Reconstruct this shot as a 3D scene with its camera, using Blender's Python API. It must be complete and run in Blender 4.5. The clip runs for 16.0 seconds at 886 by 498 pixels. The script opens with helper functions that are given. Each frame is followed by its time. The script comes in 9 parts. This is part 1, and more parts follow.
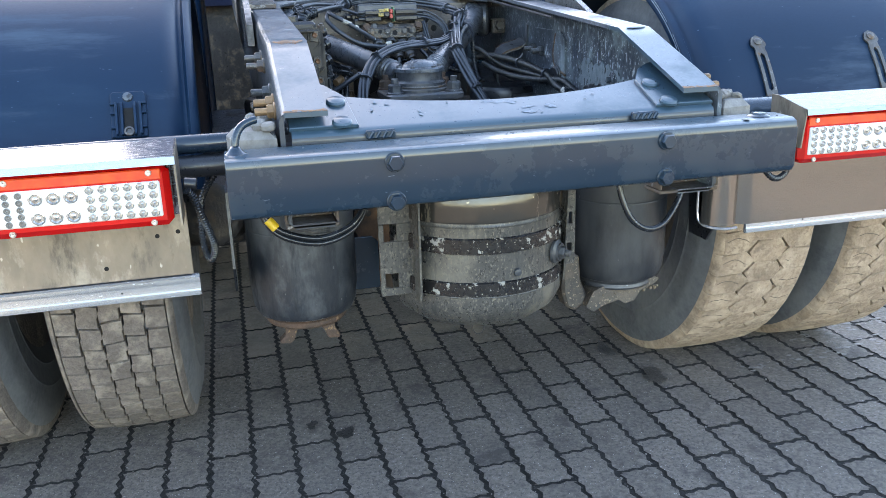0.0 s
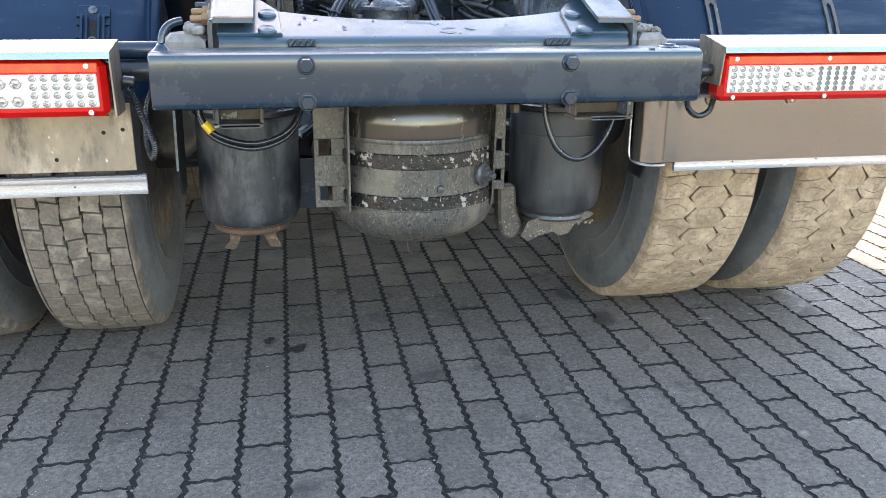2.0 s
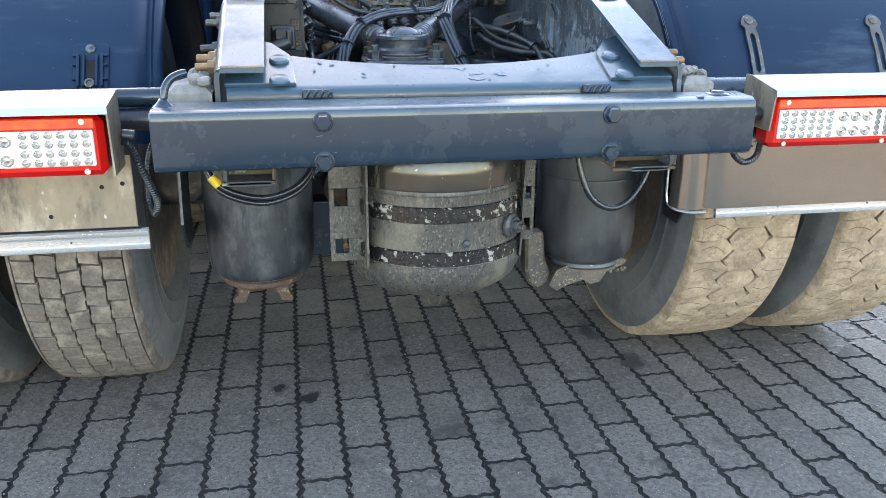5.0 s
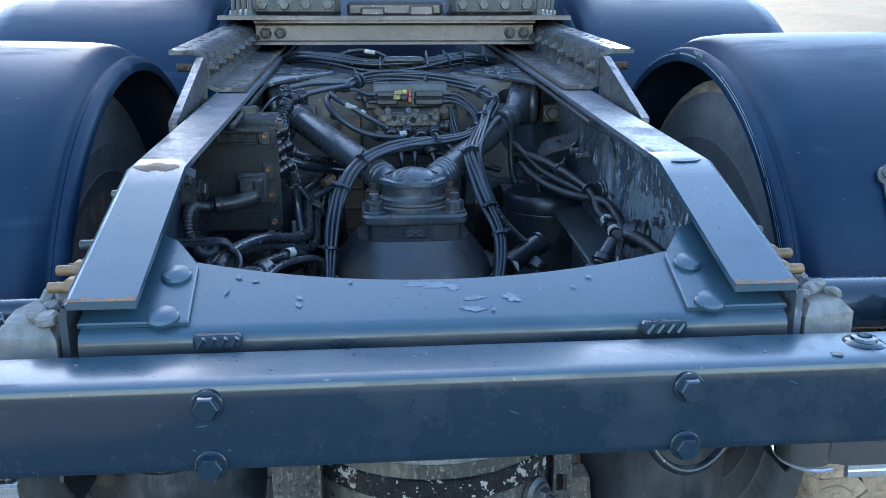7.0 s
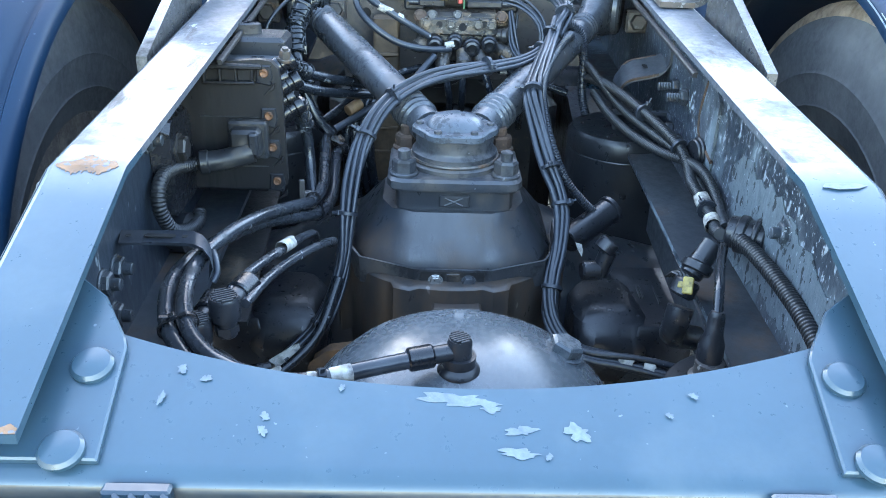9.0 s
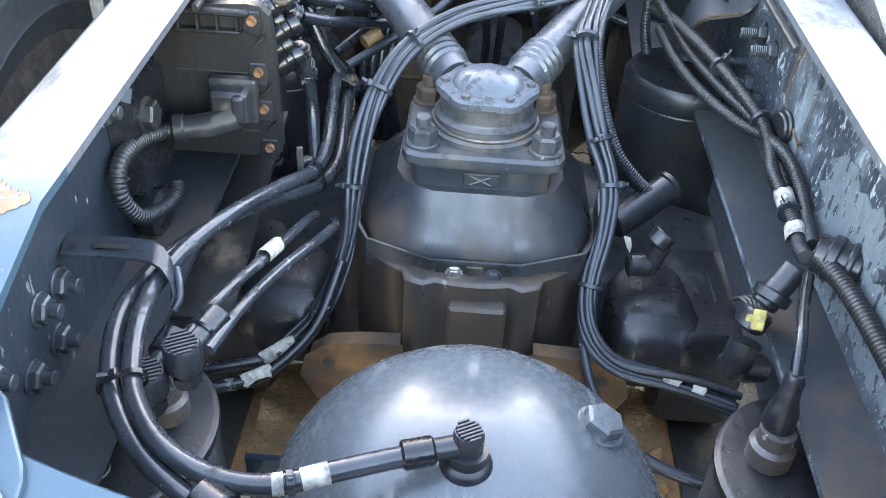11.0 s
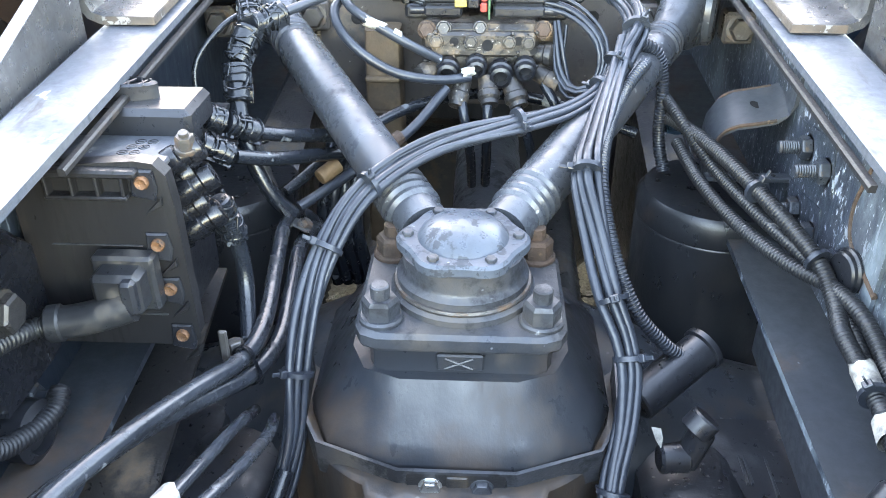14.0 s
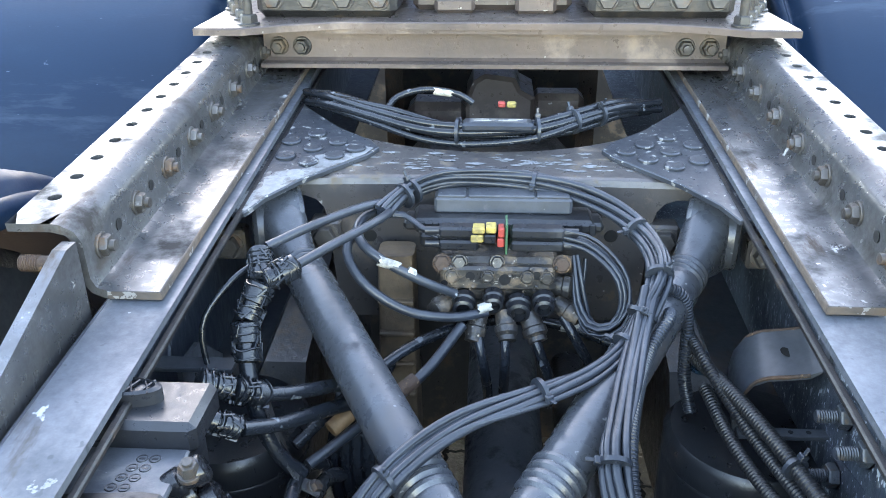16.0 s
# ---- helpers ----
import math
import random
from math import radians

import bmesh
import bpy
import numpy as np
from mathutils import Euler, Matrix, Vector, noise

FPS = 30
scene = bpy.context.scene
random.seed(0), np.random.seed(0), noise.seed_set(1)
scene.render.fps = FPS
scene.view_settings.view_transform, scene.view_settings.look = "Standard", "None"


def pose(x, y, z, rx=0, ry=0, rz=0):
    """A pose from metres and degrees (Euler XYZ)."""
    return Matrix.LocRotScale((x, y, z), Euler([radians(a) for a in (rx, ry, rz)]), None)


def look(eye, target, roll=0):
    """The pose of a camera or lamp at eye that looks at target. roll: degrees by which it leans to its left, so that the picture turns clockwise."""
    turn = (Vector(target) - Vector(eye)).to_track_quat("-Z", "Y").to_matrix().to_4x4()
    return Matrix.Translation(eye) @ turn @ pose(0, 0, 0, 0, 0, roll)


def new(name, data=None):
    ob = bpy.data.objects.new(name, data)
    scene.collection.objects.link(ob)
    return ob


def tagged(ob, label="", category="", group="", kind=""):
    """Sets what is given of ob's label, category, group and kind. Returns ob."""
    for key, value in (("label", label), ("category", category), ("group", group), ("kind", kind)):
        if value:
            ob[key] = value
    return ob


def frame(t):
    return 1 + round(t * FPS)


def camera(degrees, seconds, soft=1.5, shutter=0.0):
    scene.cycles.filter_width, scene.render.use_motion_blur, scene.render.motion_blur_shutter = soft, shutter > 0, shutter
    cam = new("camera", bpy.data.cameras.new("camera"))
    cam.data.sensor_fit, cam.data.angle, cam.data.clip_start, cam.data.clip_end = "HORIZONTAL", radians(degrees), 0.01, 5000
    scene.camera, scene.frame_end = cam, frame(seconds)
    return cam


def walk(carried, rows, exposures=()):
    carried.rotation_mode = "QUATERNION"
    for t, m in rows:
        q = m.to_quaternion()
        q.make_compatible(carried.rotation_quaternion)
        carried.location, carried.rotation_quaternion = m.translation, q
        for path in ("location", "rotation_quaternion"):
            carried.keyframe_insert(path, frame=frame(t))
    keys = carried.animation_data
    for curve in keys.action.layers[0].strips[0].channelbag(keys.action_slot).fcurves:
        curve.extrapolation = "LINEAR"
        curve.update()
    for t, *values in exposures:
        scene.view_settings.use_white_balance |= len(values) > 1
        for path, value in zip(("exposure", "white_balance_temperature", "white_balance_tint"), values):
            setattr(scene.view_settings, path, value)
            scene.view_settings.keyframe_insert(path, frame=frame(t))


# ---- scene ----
cam = camera(56.5, 16.0, soft=0.5)
PATH = [
    (0, (-0.465, -1.223, 1.041), (0.0, 0.629, 0.446), -1.7),
    (0.5, (-0.302, -1.255, 0.999), (0.106, 0.609, 0.401), -1.5),
    (1, (-0.246, -1.347, 0.937), (0.136, 0.521, 0.332), -0.5),
    (1.5, (-0.248, -1.384, 0.919), (0.117, 0.484, 0.303), 0.2),
    (2, (-0.264, -1.414, 0.935), (0.09, 0.453, 0.31), 0.5),
    (2.5, (-0.276, -1.442, 0.976), (0.071, 0.423, 0.344), 0.7),
    (3, (-0.249, -1.399, 0.852), (0.092, 0.463, 0.208), 0.7),
    (3.2, (-0.238, -1.39, 0.811), (0.104, 0.473, 0.169), 0.6),
    (5.3, (-0.277, -1.172, 1.052), (0.067, 0.693, 0.416), 0.2),
    (5.5, (-0.277, -1.096, 1.074), (0.069, 0.772, 0.446), 0.1),
    (6, (-0.256, -0.999, 1.095), (0.085, 0.888, 0.526), 0.2),
    (6.5, (-0.165, -0.818, 1.112), (0.181, 1.078, 0.579), 0.4),
    (7, (-0.07, -0.72, 1.13), (0.091, 1.207, 0.621), -0.1),
    (7.5, (-0.012, -0.669, 1.125), (0.055, 1.265, 0.62), -0.1),
    (8, (-0.024, -0.556, 1.158), (0.027, 1.379, 0.656), 0.6),
    (8.5, (-0.035, -0.435, 1.191), (0.007, 1.486, 0.637), 1.4),
    (8.7, (-0.038, -0.406, 1.206), (0.009, 1.485, 0.556), 2.0),
    (9, (-0.038, -0.352, 1.236), (0.004, 1.444, 0.357), 1.9),
    (9.2, (-0.033, -0.304, 1.25), (0.011, 1.422, 0.242), 2.1),
    (11.3, (-0.02, -0.102, 1.288), (-0.063, 1.506, 0.099), 3.6),
    (11.5, (-0.01, -0.104, 1.285), (-0.063, 1.494, 0.083), 3.5),
    (12, (0.03, -0.104, 1.276), (-0.057, 1.474, 0.051), 3.1),
    (12.5, (0.051, -0.061, 1.265), (-0.055, 1.498, 0.018), 2.7),
    (13, (0.03, 0.038, 1.258), (-0.069, 1.698, 0.147), 0.0),
    (13.5, (0.025, 0.107, 1.253), (-0.064, 1.803, 0.196), -0.2),
    (14, (0.017, 0.149, 1.251), (-0.07, 1.869, 0.234), -0.1),
    (14.2, (0.02, 0.166, 1.261), (-0.068, 1.939, 0.339), -0.1),
    (14.5, (0.021, 0.181, 1.28), (-0.067, 1.987, 0.424), -0.2),
    (15, (0.021, 0.195, 1.286), (-0.062, 2.006, 0.44), -0.3),
    (15.5, (0.014, 0.224, 1.293), (-0.076, 2.032, 0.443), -0.4),
    (15.8, (0.006, 0.261, 1.347), (-0.097, 2.069, 0.497), -0.4),
    (16, (-0.001, 0.282, 1.412), (-0.108, 2.089, 0.562), -0.4),
]
EXPOSURES = [(0, 3.2, 7450, 13), (1.0, 3.36, 8100, 15), (1.5, 3.28, 8150, 15), (2.5, 3.25, 8150, 15), (3.2, 3.12, 8250, 15), (5.5, 3.37, 7500, 11), (6.0, 3.2, 6800, 10), (6.5, 2.8, 6000, 7), (7.0, 2.74, 6000, 6), (8.0, 2.8, 5900, 4), (8.5, 2.97, 5850, 3), (8.7, 3.22, 5900, 3), (9.0, 4.1, 7000, 7), (9.2, 4.3, 6900, 8), (11.4, 4.65, 9100, 15), (13.0, 4.68, 9200, 15), (13.5, 4.78, 9000, 15), (14.0, 4.9, 9200, 15), (14.4, 4.42, 9200, 15), (15.5, 4.42, 9000, 15), (16, 4.0, 8000, 13)]
walk(cam, [(t, look(eye, target, roll)) for t, eye, target, roll in PATH], EXPOSURES)

# ---- light ----
SUN_ELEV, SUN_AZ = 27.0, 5.0          # degrees; azimuth from straight ahead towards the left
world = bpy.data.worlds.new("sky")
scene.world = world
world.use_nodes = True
wn = world.node_tree
sky = wn.nodes.new("ShaderNodeTexSky")
sky.sky_type = 'NISHITA'
sky.sun_disc = False
sky.sun_elevation = radians(SUN_ELEV)
sky.sun_rotation = radians(-SUN_AZ)
sky.air_density, sky.dust_density, sky.ozone_density = 1.0, 0.6, 1.2
wn.nodes["Background"].inputs[1].default_value = 0.15
wn.links.new(sky.outputs[0], wn.nodes["Background"].inputs[0])
sun = new("sun", bpy.data.lights.new("sun", "SUN"))
sun.data.energy, sun.data.angle, sun.data.color = 4.2, radians(0.6), (1.0, 0.87, 0.68)
sd = Vector((-math.sin(radians(SUN_AZ)) * math.cos(radians(SUN_ELEV)), math.cos(radians(SUN_AZ)) * math.cos(radians(SUN_ELEV)), math.sin(radians(SUN_ELEV))))
sun.matrix_world = look((0, 0, 30), tuple(Vector((0, 0, 30)) - sd))


# ---- materials ----
def surface(name, c1, c2=None, rough=0.5, metal=0.0, scale=6.0, fine=90.0, bump=0.15, spots=None, spot_at=0.62, spot_scale=14.0,
            spot_rough=0.7, dust=None, dust_at=0.55, dust_scale=3.0, dust_w=0.14, grime=None, grime_at=0.55, grime_scale=9.0, grime_w=0.05, grime_stretch=None, rand=0.0, island=False, spec=0.5, stretch=None, rvar=0.12, coat=0.0, coat_rough=0.25, grain=0.45, specks=None, speck_at=0.70, speck_scale=260.0):
    """A two-scale painted, metal or mineral surface, with optional chips (spots) and dirt (dust)."""
    m = bpy.data.materials.new(name)
    m.use_nodes = True
    t = m.node_tree
    N, L = t.nodes, t.links
    b = N["Principled BSDF"]
    co = N.new("ShaderNodeTexCoord")
    vec = co.outputs["Object"]
    if rand:
        chance = N.new("ShaderNodeNewGeometry").outputs["Random Per Island"] if island else N.new("ShaderNodeObjectInfo").outputs["Random"]
        spread = N.new("ShaderNodeVectorMath")
        spread.operation = 'MULTIPLY_ADD'
        L.new(chance, spread.inputs[0])
        spread.inputs[1].default_value = (37.0, 53.0, 19.0)
        L.new(vec, spread.inputs[2])
        vec = spread.outputs[0]
    if stretch:
        mp = N.new("ShaderNodeMapping")
        mp.inputs["Scale"].default_value = stretch
        L.new(vec, mp.inputs["Vector"])
        vec = mp.outputs["Vector"]

    def tex(s, detail=4.0, rg=0.55):
        n = N.new("ShaderNodeTexNoise")
        n.inputs["Scale"].default_value, n.inputs["Detail"].default_value, n.inputs["Roughness"].default_value = s, detail, rg
        L.new(vec, n.inputs["Vector"])
        return n.outputs["Fac"]

    def ramp(src, a, z):
        r = N.new("ShaderNodeMapRange")
        r.inputs["From Min"].default_value, r.inputs["From Max"].default_value = a, z
        L.new(src, r.inputs["Value"])
        return r.outputs["Result"]

    def mix(fac, a, c):
        x = N.new("ShaderNodeMix")
        x.data_type = 'RGBA'
        if isinstance(fac, float):
            x.inputs[0].default_value = fac
        else:
            L.new(fac, x.inputs[0])
        for i, v in ((6, a), (7, c)):
            if isinstance(v, tuple):
                x.inputs[i].default_value = (*v, 1)
            else:
                L.new(v, x.inputs[i])
        return x.outputs[2]

    def mixf(fac, a, c):
        x = N.new("ShaderNodeMix")
        L.new(fac, x.inputs[0])
        for i, v in ((2, a), (3, c)):
            if isinstance(v, float):
                x.inputs[i].default_value = v
            else:
                L.new(v, x.inputs[i])
        return x.outputs[0]
    c2 = c2 or tuple(x * 0.75 for x in c1)
    big, small = tex(scale), tex(fine, 6.0, 0.65)
    col = mix(ramp(big, 0.35, 0.65), c1, c2)
    col = mix(ramp(small, 0.3, 0.75), col, mix(grain, col, tuple(x * 0.35 for x in c1)))
    ro = mixf(ramp(small, 0.25, 0.75), max(rough - rvar, 0.05), min(rough + rvar, 1.0))
    if rand:
        hsv = N.new("ShaderNodeHueSaturation")
        rr = N.new("ShaderNodeMapRange")
        rr.inputs["To Min"].default_value, rr.inputs["To Max"].default_value = 1 - rand, 1 + rand
        L.new(chance, rr.inputs["Value"])
        L.new(rr.outputs["Result"], hsv.inputs["Value"])
        L.new(col, hsv.inputs["Color"])
        col = hsv.outputs["Color"]
    height = small
    if spots:
        f = ramp(tex(spot_scale, 5.0, 0.6), spot_at, spot_at + 0.012)
        col, ro = mix(f, col, spots), mixf(f, ro, spot_rough)
    if specks:
        f = ramp(tex(speck_scale, 2.0, 0.5), speck_at, speck_at + 0.03)
        col = mix(f, col, specks)
    if dust:
        f = ramp(tex(dust_scale, 7.0, 0.68), dust_at - dust_w * 0.86, dust_at + dust_w * 1.14)
        col, ro = mix(f, col, dust), mixf(f, ro, 0.9)
    if grime:
        gt = N.new("ShaderNodeTexNoise")
        gt.inputs["Scale"].default_value, gt.inputs["Detail"].default_value, gt.inputs["Roughness"].default_value = grime_scale, 8.0, 0.7
        if grime_stretch:
            gm = N.new("ShaderNodeMapping")
            gm.inputs["Scale"].default_value = grime_stretch
            gm.inputs["Location"].default_value = (3.1, 1.7, 5.3)
            L.new(co.outputs["Object"], gm.inputs["Vector"])
            L.new(gm.outputs["Vector"], gt.inputs["Vector"])
        else:
            L.new(vec, gt.inputs["Vector"])
        f = ramp(gt.outputs["Fac"], grime_at - grime_w, grime_at + grime_w)
        col, ro = mix(f, col, grime), mixf(f, ro, 0.75)
    if isinstance(col, tuple):
        b.inputs["Base Color"].default_value = (*col, 1)
    else:
        L.new(col, b.inputs["Base Color"])
    L.new(ro, b.inputs["Roughness"])
    b.inputs["Metallic"].default_value = metal
    b.inputs["Specular IOR Level"].default_value = spec
    b.inputs["Coat Weight"].default_value = coat
    b.inputs["Coat Roughness"].default_value = coat_rough
    if bump:
        bp = N.new("ShaderNodeBump")
        bp.inputs["Strength"].default_value, bp.inputs["Distance"].default_value = bump, 0.004
        L.new(height, bp.inputs["Height"])
        L.new(bp.outputs["Normal"], b.inputs["Normal"])
    return m


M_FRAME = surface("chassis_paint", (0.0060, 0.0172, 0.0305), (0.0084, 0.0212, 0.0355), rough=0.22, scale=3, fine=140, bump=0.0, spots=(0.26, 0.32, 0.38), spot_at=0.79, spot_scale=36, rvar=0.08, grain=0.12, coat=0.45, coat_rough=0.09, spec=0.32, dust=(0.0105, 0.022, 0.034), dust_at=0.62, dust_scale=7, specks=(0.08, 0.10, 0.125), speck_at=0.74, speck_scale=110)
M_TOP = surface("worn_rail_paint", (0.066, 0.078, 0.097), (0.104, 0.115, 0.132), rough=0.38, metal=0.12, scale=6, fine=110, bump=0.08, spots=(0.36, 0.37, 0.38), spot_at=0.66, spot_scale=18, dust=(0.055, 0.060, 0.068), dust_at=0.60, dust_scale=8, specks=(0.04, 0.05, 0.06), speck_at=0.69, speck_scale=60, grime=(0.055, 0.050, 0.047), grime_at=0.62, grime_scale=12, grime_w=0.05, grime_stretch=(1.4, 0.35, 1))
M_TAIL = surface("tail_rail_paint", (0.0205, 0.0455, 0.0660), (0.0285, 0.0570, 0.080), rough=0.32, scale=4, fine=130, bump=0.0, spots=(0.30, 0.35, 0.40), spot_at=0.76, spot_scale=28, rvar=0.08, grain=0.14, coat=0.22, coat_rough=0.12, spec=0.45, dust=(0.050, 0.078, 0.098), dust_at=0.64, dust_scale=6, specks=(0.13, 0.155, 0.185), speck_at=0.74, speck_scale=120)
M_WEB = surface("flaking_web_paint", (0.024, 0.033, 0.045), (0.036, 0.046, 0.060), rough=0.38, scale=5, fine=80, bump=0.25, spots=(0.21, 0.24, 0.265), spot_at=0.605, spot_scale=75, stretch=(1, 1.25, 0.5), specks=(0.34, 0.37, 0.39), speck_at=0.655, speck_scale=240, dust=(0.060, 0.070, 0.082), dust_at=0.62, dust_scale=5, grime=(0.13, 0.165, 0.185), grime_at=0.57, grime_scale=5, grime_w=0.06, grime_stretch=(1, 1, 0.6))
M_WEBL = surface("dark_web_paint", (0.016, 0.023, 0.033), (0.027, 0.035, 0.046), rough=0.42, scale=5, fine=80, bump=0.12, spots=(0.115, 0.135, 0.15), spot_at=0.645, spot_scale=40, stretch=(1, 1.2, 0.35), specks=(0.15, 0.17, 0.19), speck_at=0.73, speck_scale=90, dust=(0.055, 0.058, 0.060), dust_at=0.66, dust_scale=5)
M_FENDER = surface("blue_fender_plastic", (0.0030, 0.0148, 0.0355), (0.0040, 0.0187, 0.0440), rough=0.40, scale=2.2, fine=240, bump=0.02, dust=(0.012, 0.034, 0.062), dust_at=0.64, dust_scale=2.2, stretch=(0.5, 1.5, 1.5), grain=0.15, rvar=0.05, specks=(0.05, 0.07, 0.10), speck_at=0.74, speck_scale=90, spec=0.22, grime=(0.030, 0.050, 0.078), grime_at=0.64, grime_scale=5, grime_w=0.07, grime_stretch=(0.35, 2, 2))
M_RUBBER = surface("tyre_rubber", (0.086, 0.090, 0.095), (0.120, 0.122, 0.125), rough=0.72, scale=5, fine=70, bump=0.25, dust=(0.165, 0.162, 0.157), dust_at=0.56, dust_scale=4)
M_TREAD_G = surface("grey_dusty_tread", (0.176, 0.142, 0.118), (0.118, 0.096, 0.080), rough=0.92, scale=14, fine=110, bump=1.0, rand=0.05, dust=(0.235, 0.195, 0.158), dust_at=0.57, dust_scale=18, dust_w=0.08, grain=0.7, grime=(0.085, 0.072, 0.060), grime_at=0.62, grime_scale=40, grime_w=0.05)
M_TREAD_M = surface("muddy_tread", (0.42, 0.302, 0.205), (0.30, 0.215, 0.146), rough=0.95, scale=11, fine=70, bump=2.0, rand=0.08, dust=(0.49, 0.365, 0.255), dust_at=0.56, dust_scale=16, dust_w=0.12, grain=0.75, grime=(0.20, 0.142, 0.095), grime_at=0.605, grime_scale=30, grime_w=0.05)
M_MUD = surface("dried_mud", (0.17, 0.128, 0.088), (0.10, 0.078, 0.057), rough=0.95, scale=10, fine=60, bump=0.8, grain=0.6)
M_GROOVE = surface("dark_tread_groove", (0.018, 0.017, 0.016), (0.035, 0.031, 0.027), rough=0.95, scale=14, fine=90, bump=0.6)
M_TAN = surface("sandy_tan_crust", (0.36, 0.185, 0.080), (0.24, 0.122, 0.055), rough=0.9, scale=9, fine=90, bump=0.8, dust=(0.09, 0.06, 0.04), dust_at=0.62, dust_scale=9, grain=0.6)
# Brownish base colour holds the ground's reflection on the glossy tank rim.
M_SHOULDER = surface("glossy_tank_shoulder", (0.070, 0.066, 0.060), (0.050, 0.048, 0.045), rough=0.16, metal=0.5, scale=6, fine=60, bump=0.03, dust=(0.15, 0.125, 0.092), dust_at=0.62, dust_scale=9, dust_w=0.05, grain=0.25, specks=(0.30, 0.26, 0.20), speck_at=0.72, speck_scale=120, grime=(0.18, 0.15, 0.11), grime_at=0.64, grime_scale=26, grime_w=0.02, grime_stretch=(1, 1, 0.15))
M_PAVER = surface("concrete_paver", (0.234, 0.201, 0.174), (0.180, 0.155, 0.135), rough=0.78, scale=9, fine=95, spec=0.32, bump=1.2, rand=0.12, spots=(0.085, 0.075, 0.068), spot_at=0.595, spot_scale=130, dust=(0.280, 0.246, 0.212), dust_at=0.66, dust_scale=9, dust_w=0.06, grain=1.0, specks=(0.52, 0.50, 0.47), speck_at=0.70, speck_scale=230, grime=(0.075, 0.066, 0.060), grime_at=0.62, grime_scale=7, grime_w=0.05)
M_PAVER_I = surface("concrete_paver_far", (0.234, 0.201, 0.174), (0.180, 0.155, 0.135), rough=0.78, scale=9, fine=95, spec=0.32, bump=1.2, rand=0.12, island=True, spots=(0.085, 0.075, 0.068), spot_at=0.595, spot_scale=130, dust=(0.280, 0.246, 0.212), dust_at=0.66, dust_scale=9, dust_w=0.06, grain=1.0, specks=(0.52, 0.50, 0.47), speck_at=0.70, speck_scale=230, grime=(0.075, 0.066, 0.060), grime_at=0.62, grime_scale=7, grime_w=0.05)
# Lighter, warmer paver under the truck: bounced light put into the colour.
M_PAVER_D = surface("bounce_lit_paver", (0.250, 0.214, 0.178), (0.180, 0.155, 0.130), rough=0.85, scale=6, fine=110, spec=0.25, bump=1.4, rand=0.2, island=True, spots=(0.11, 0.09, 0.072), spot_at=0.60, spot_scale=120, dust=(0.30, 0.245, 0.185), dust_at=0.60, dust_scale=4, grain=0.9, specks=(0.42, 0.38, 0.33), speck_at=0.70, speck_scale=240, grime=(0.12, 0.098, 0.08), grime_at=0.62, grime_scale=7, grime_w=0.05)
M_MODUL = surface("dusty_grey_plastic", (0.050, 0.056, 0.066), (0.072, 0.079, 0.090), rough=0.42, scale=14, fine=90, bump=0.1, dust=(0.14, 0.138, 0.135), dust_at=0.60, dust_scale=22, dust_w=0.07, grain=0.4, specks=(0.24, 0.24, 0.24), speck_at=0.72, speck_scale=160)
M_PLUG = surface("worn_black_plug", (0.012, 0.013, 0.015), (0.022, 0.024, 0.027), rough=0.34, scale=14, fine=90, bump=0.1, dust=(0.052, 0.046, 0.040), dust_at=0.60, dust_scale=24, dust_w=0.06, grain=0.3)
M_GRIME = surface("grimy_black_casting", (0.018, 0.018, 0.019), (0.038, 0.034, 0.030), rough=0.34, scale=20, fine=60, bump=0.6, dust=(0.15, 0.108, 0.070), dust_at=0.57, dust_scale=30, dust_w=0.07, specks=(0.24, 0.22, 0.20), speck_at=0.68, speck_scale=160)
M_LINER = surface("dark_rail_edge", (0.016, 0.015, 0.015), (0.010, 0.010, 0.011), rough=0.45, scale=12, fine=90, bump=0.2, dust=(0.060, 0.042, 0.030), dust_at=0.64, dust_scale=20, dust_w=0.05)
M_EDGE = surface("brown_cut_edge", (0.115, 0.082, 0.058), (0.055, 0.048, 0.044), rough=0.7, scale=20, fine=90, bump=0.3, spots=(0.20, 0.195, 0.19), spot_at=0.60, spot_scale=40)
M_FIT = surface("glossy_black_fitting", (0.005, 0.006, 0.008), (0.009, 0.010, 0.013), rough=0.26, scale=14, fine=120, bump=0.05, specks=(0.05, 0.055, 0.06), speck_at=0.70, speck_scale=90)
M_SHELF = surface("dark_sheet_bracket", (0.040, 0.047, 0.056), (0.058, 0.064, 0.072), rough=0.40, scale=6, fine=80, bump=0.06, spots=(0.14, 0.155, 0.17), spot_at=0.76, spot_scale=40, dust=(0.080, 0.076, 0.070), dust_at=0.64, dust_scale=6)
M_FLANGE = surface("dirty_lower_flange", (0.026, 0.032, 0.040), (0.040, 0.045, 0.050), rough=0.42, scale=6, fine=70, bump=0.15, spots=(0.13, 0.145, 0.16), spot_at=0.70, spot_scale=16, dust=(0.115, 0.066, 0.038), dust_at=0.64, dust_scale=7)
M_TANPAVE = surface("tan_paver", (0.225, 0.192, 0.160), (0.165, 0.141, 0.118), rough=0.9, scale=6, fine=130, bump=1.0, rand=0.15, island=True, dust=(0.245, 0.205, 0.165), dust_at=0.60, dust_scale=5, grain=0.8)
M_GROUND = surface("joint_dirt", (0.012, 0.011, 0.010), (0.024, 0.021, 0.018), rough=0.95, scale=6, fine=160, bump=0.8, dust=(0.034, 0.029, 0.024), dust_at=0.62, dust_scale=14)
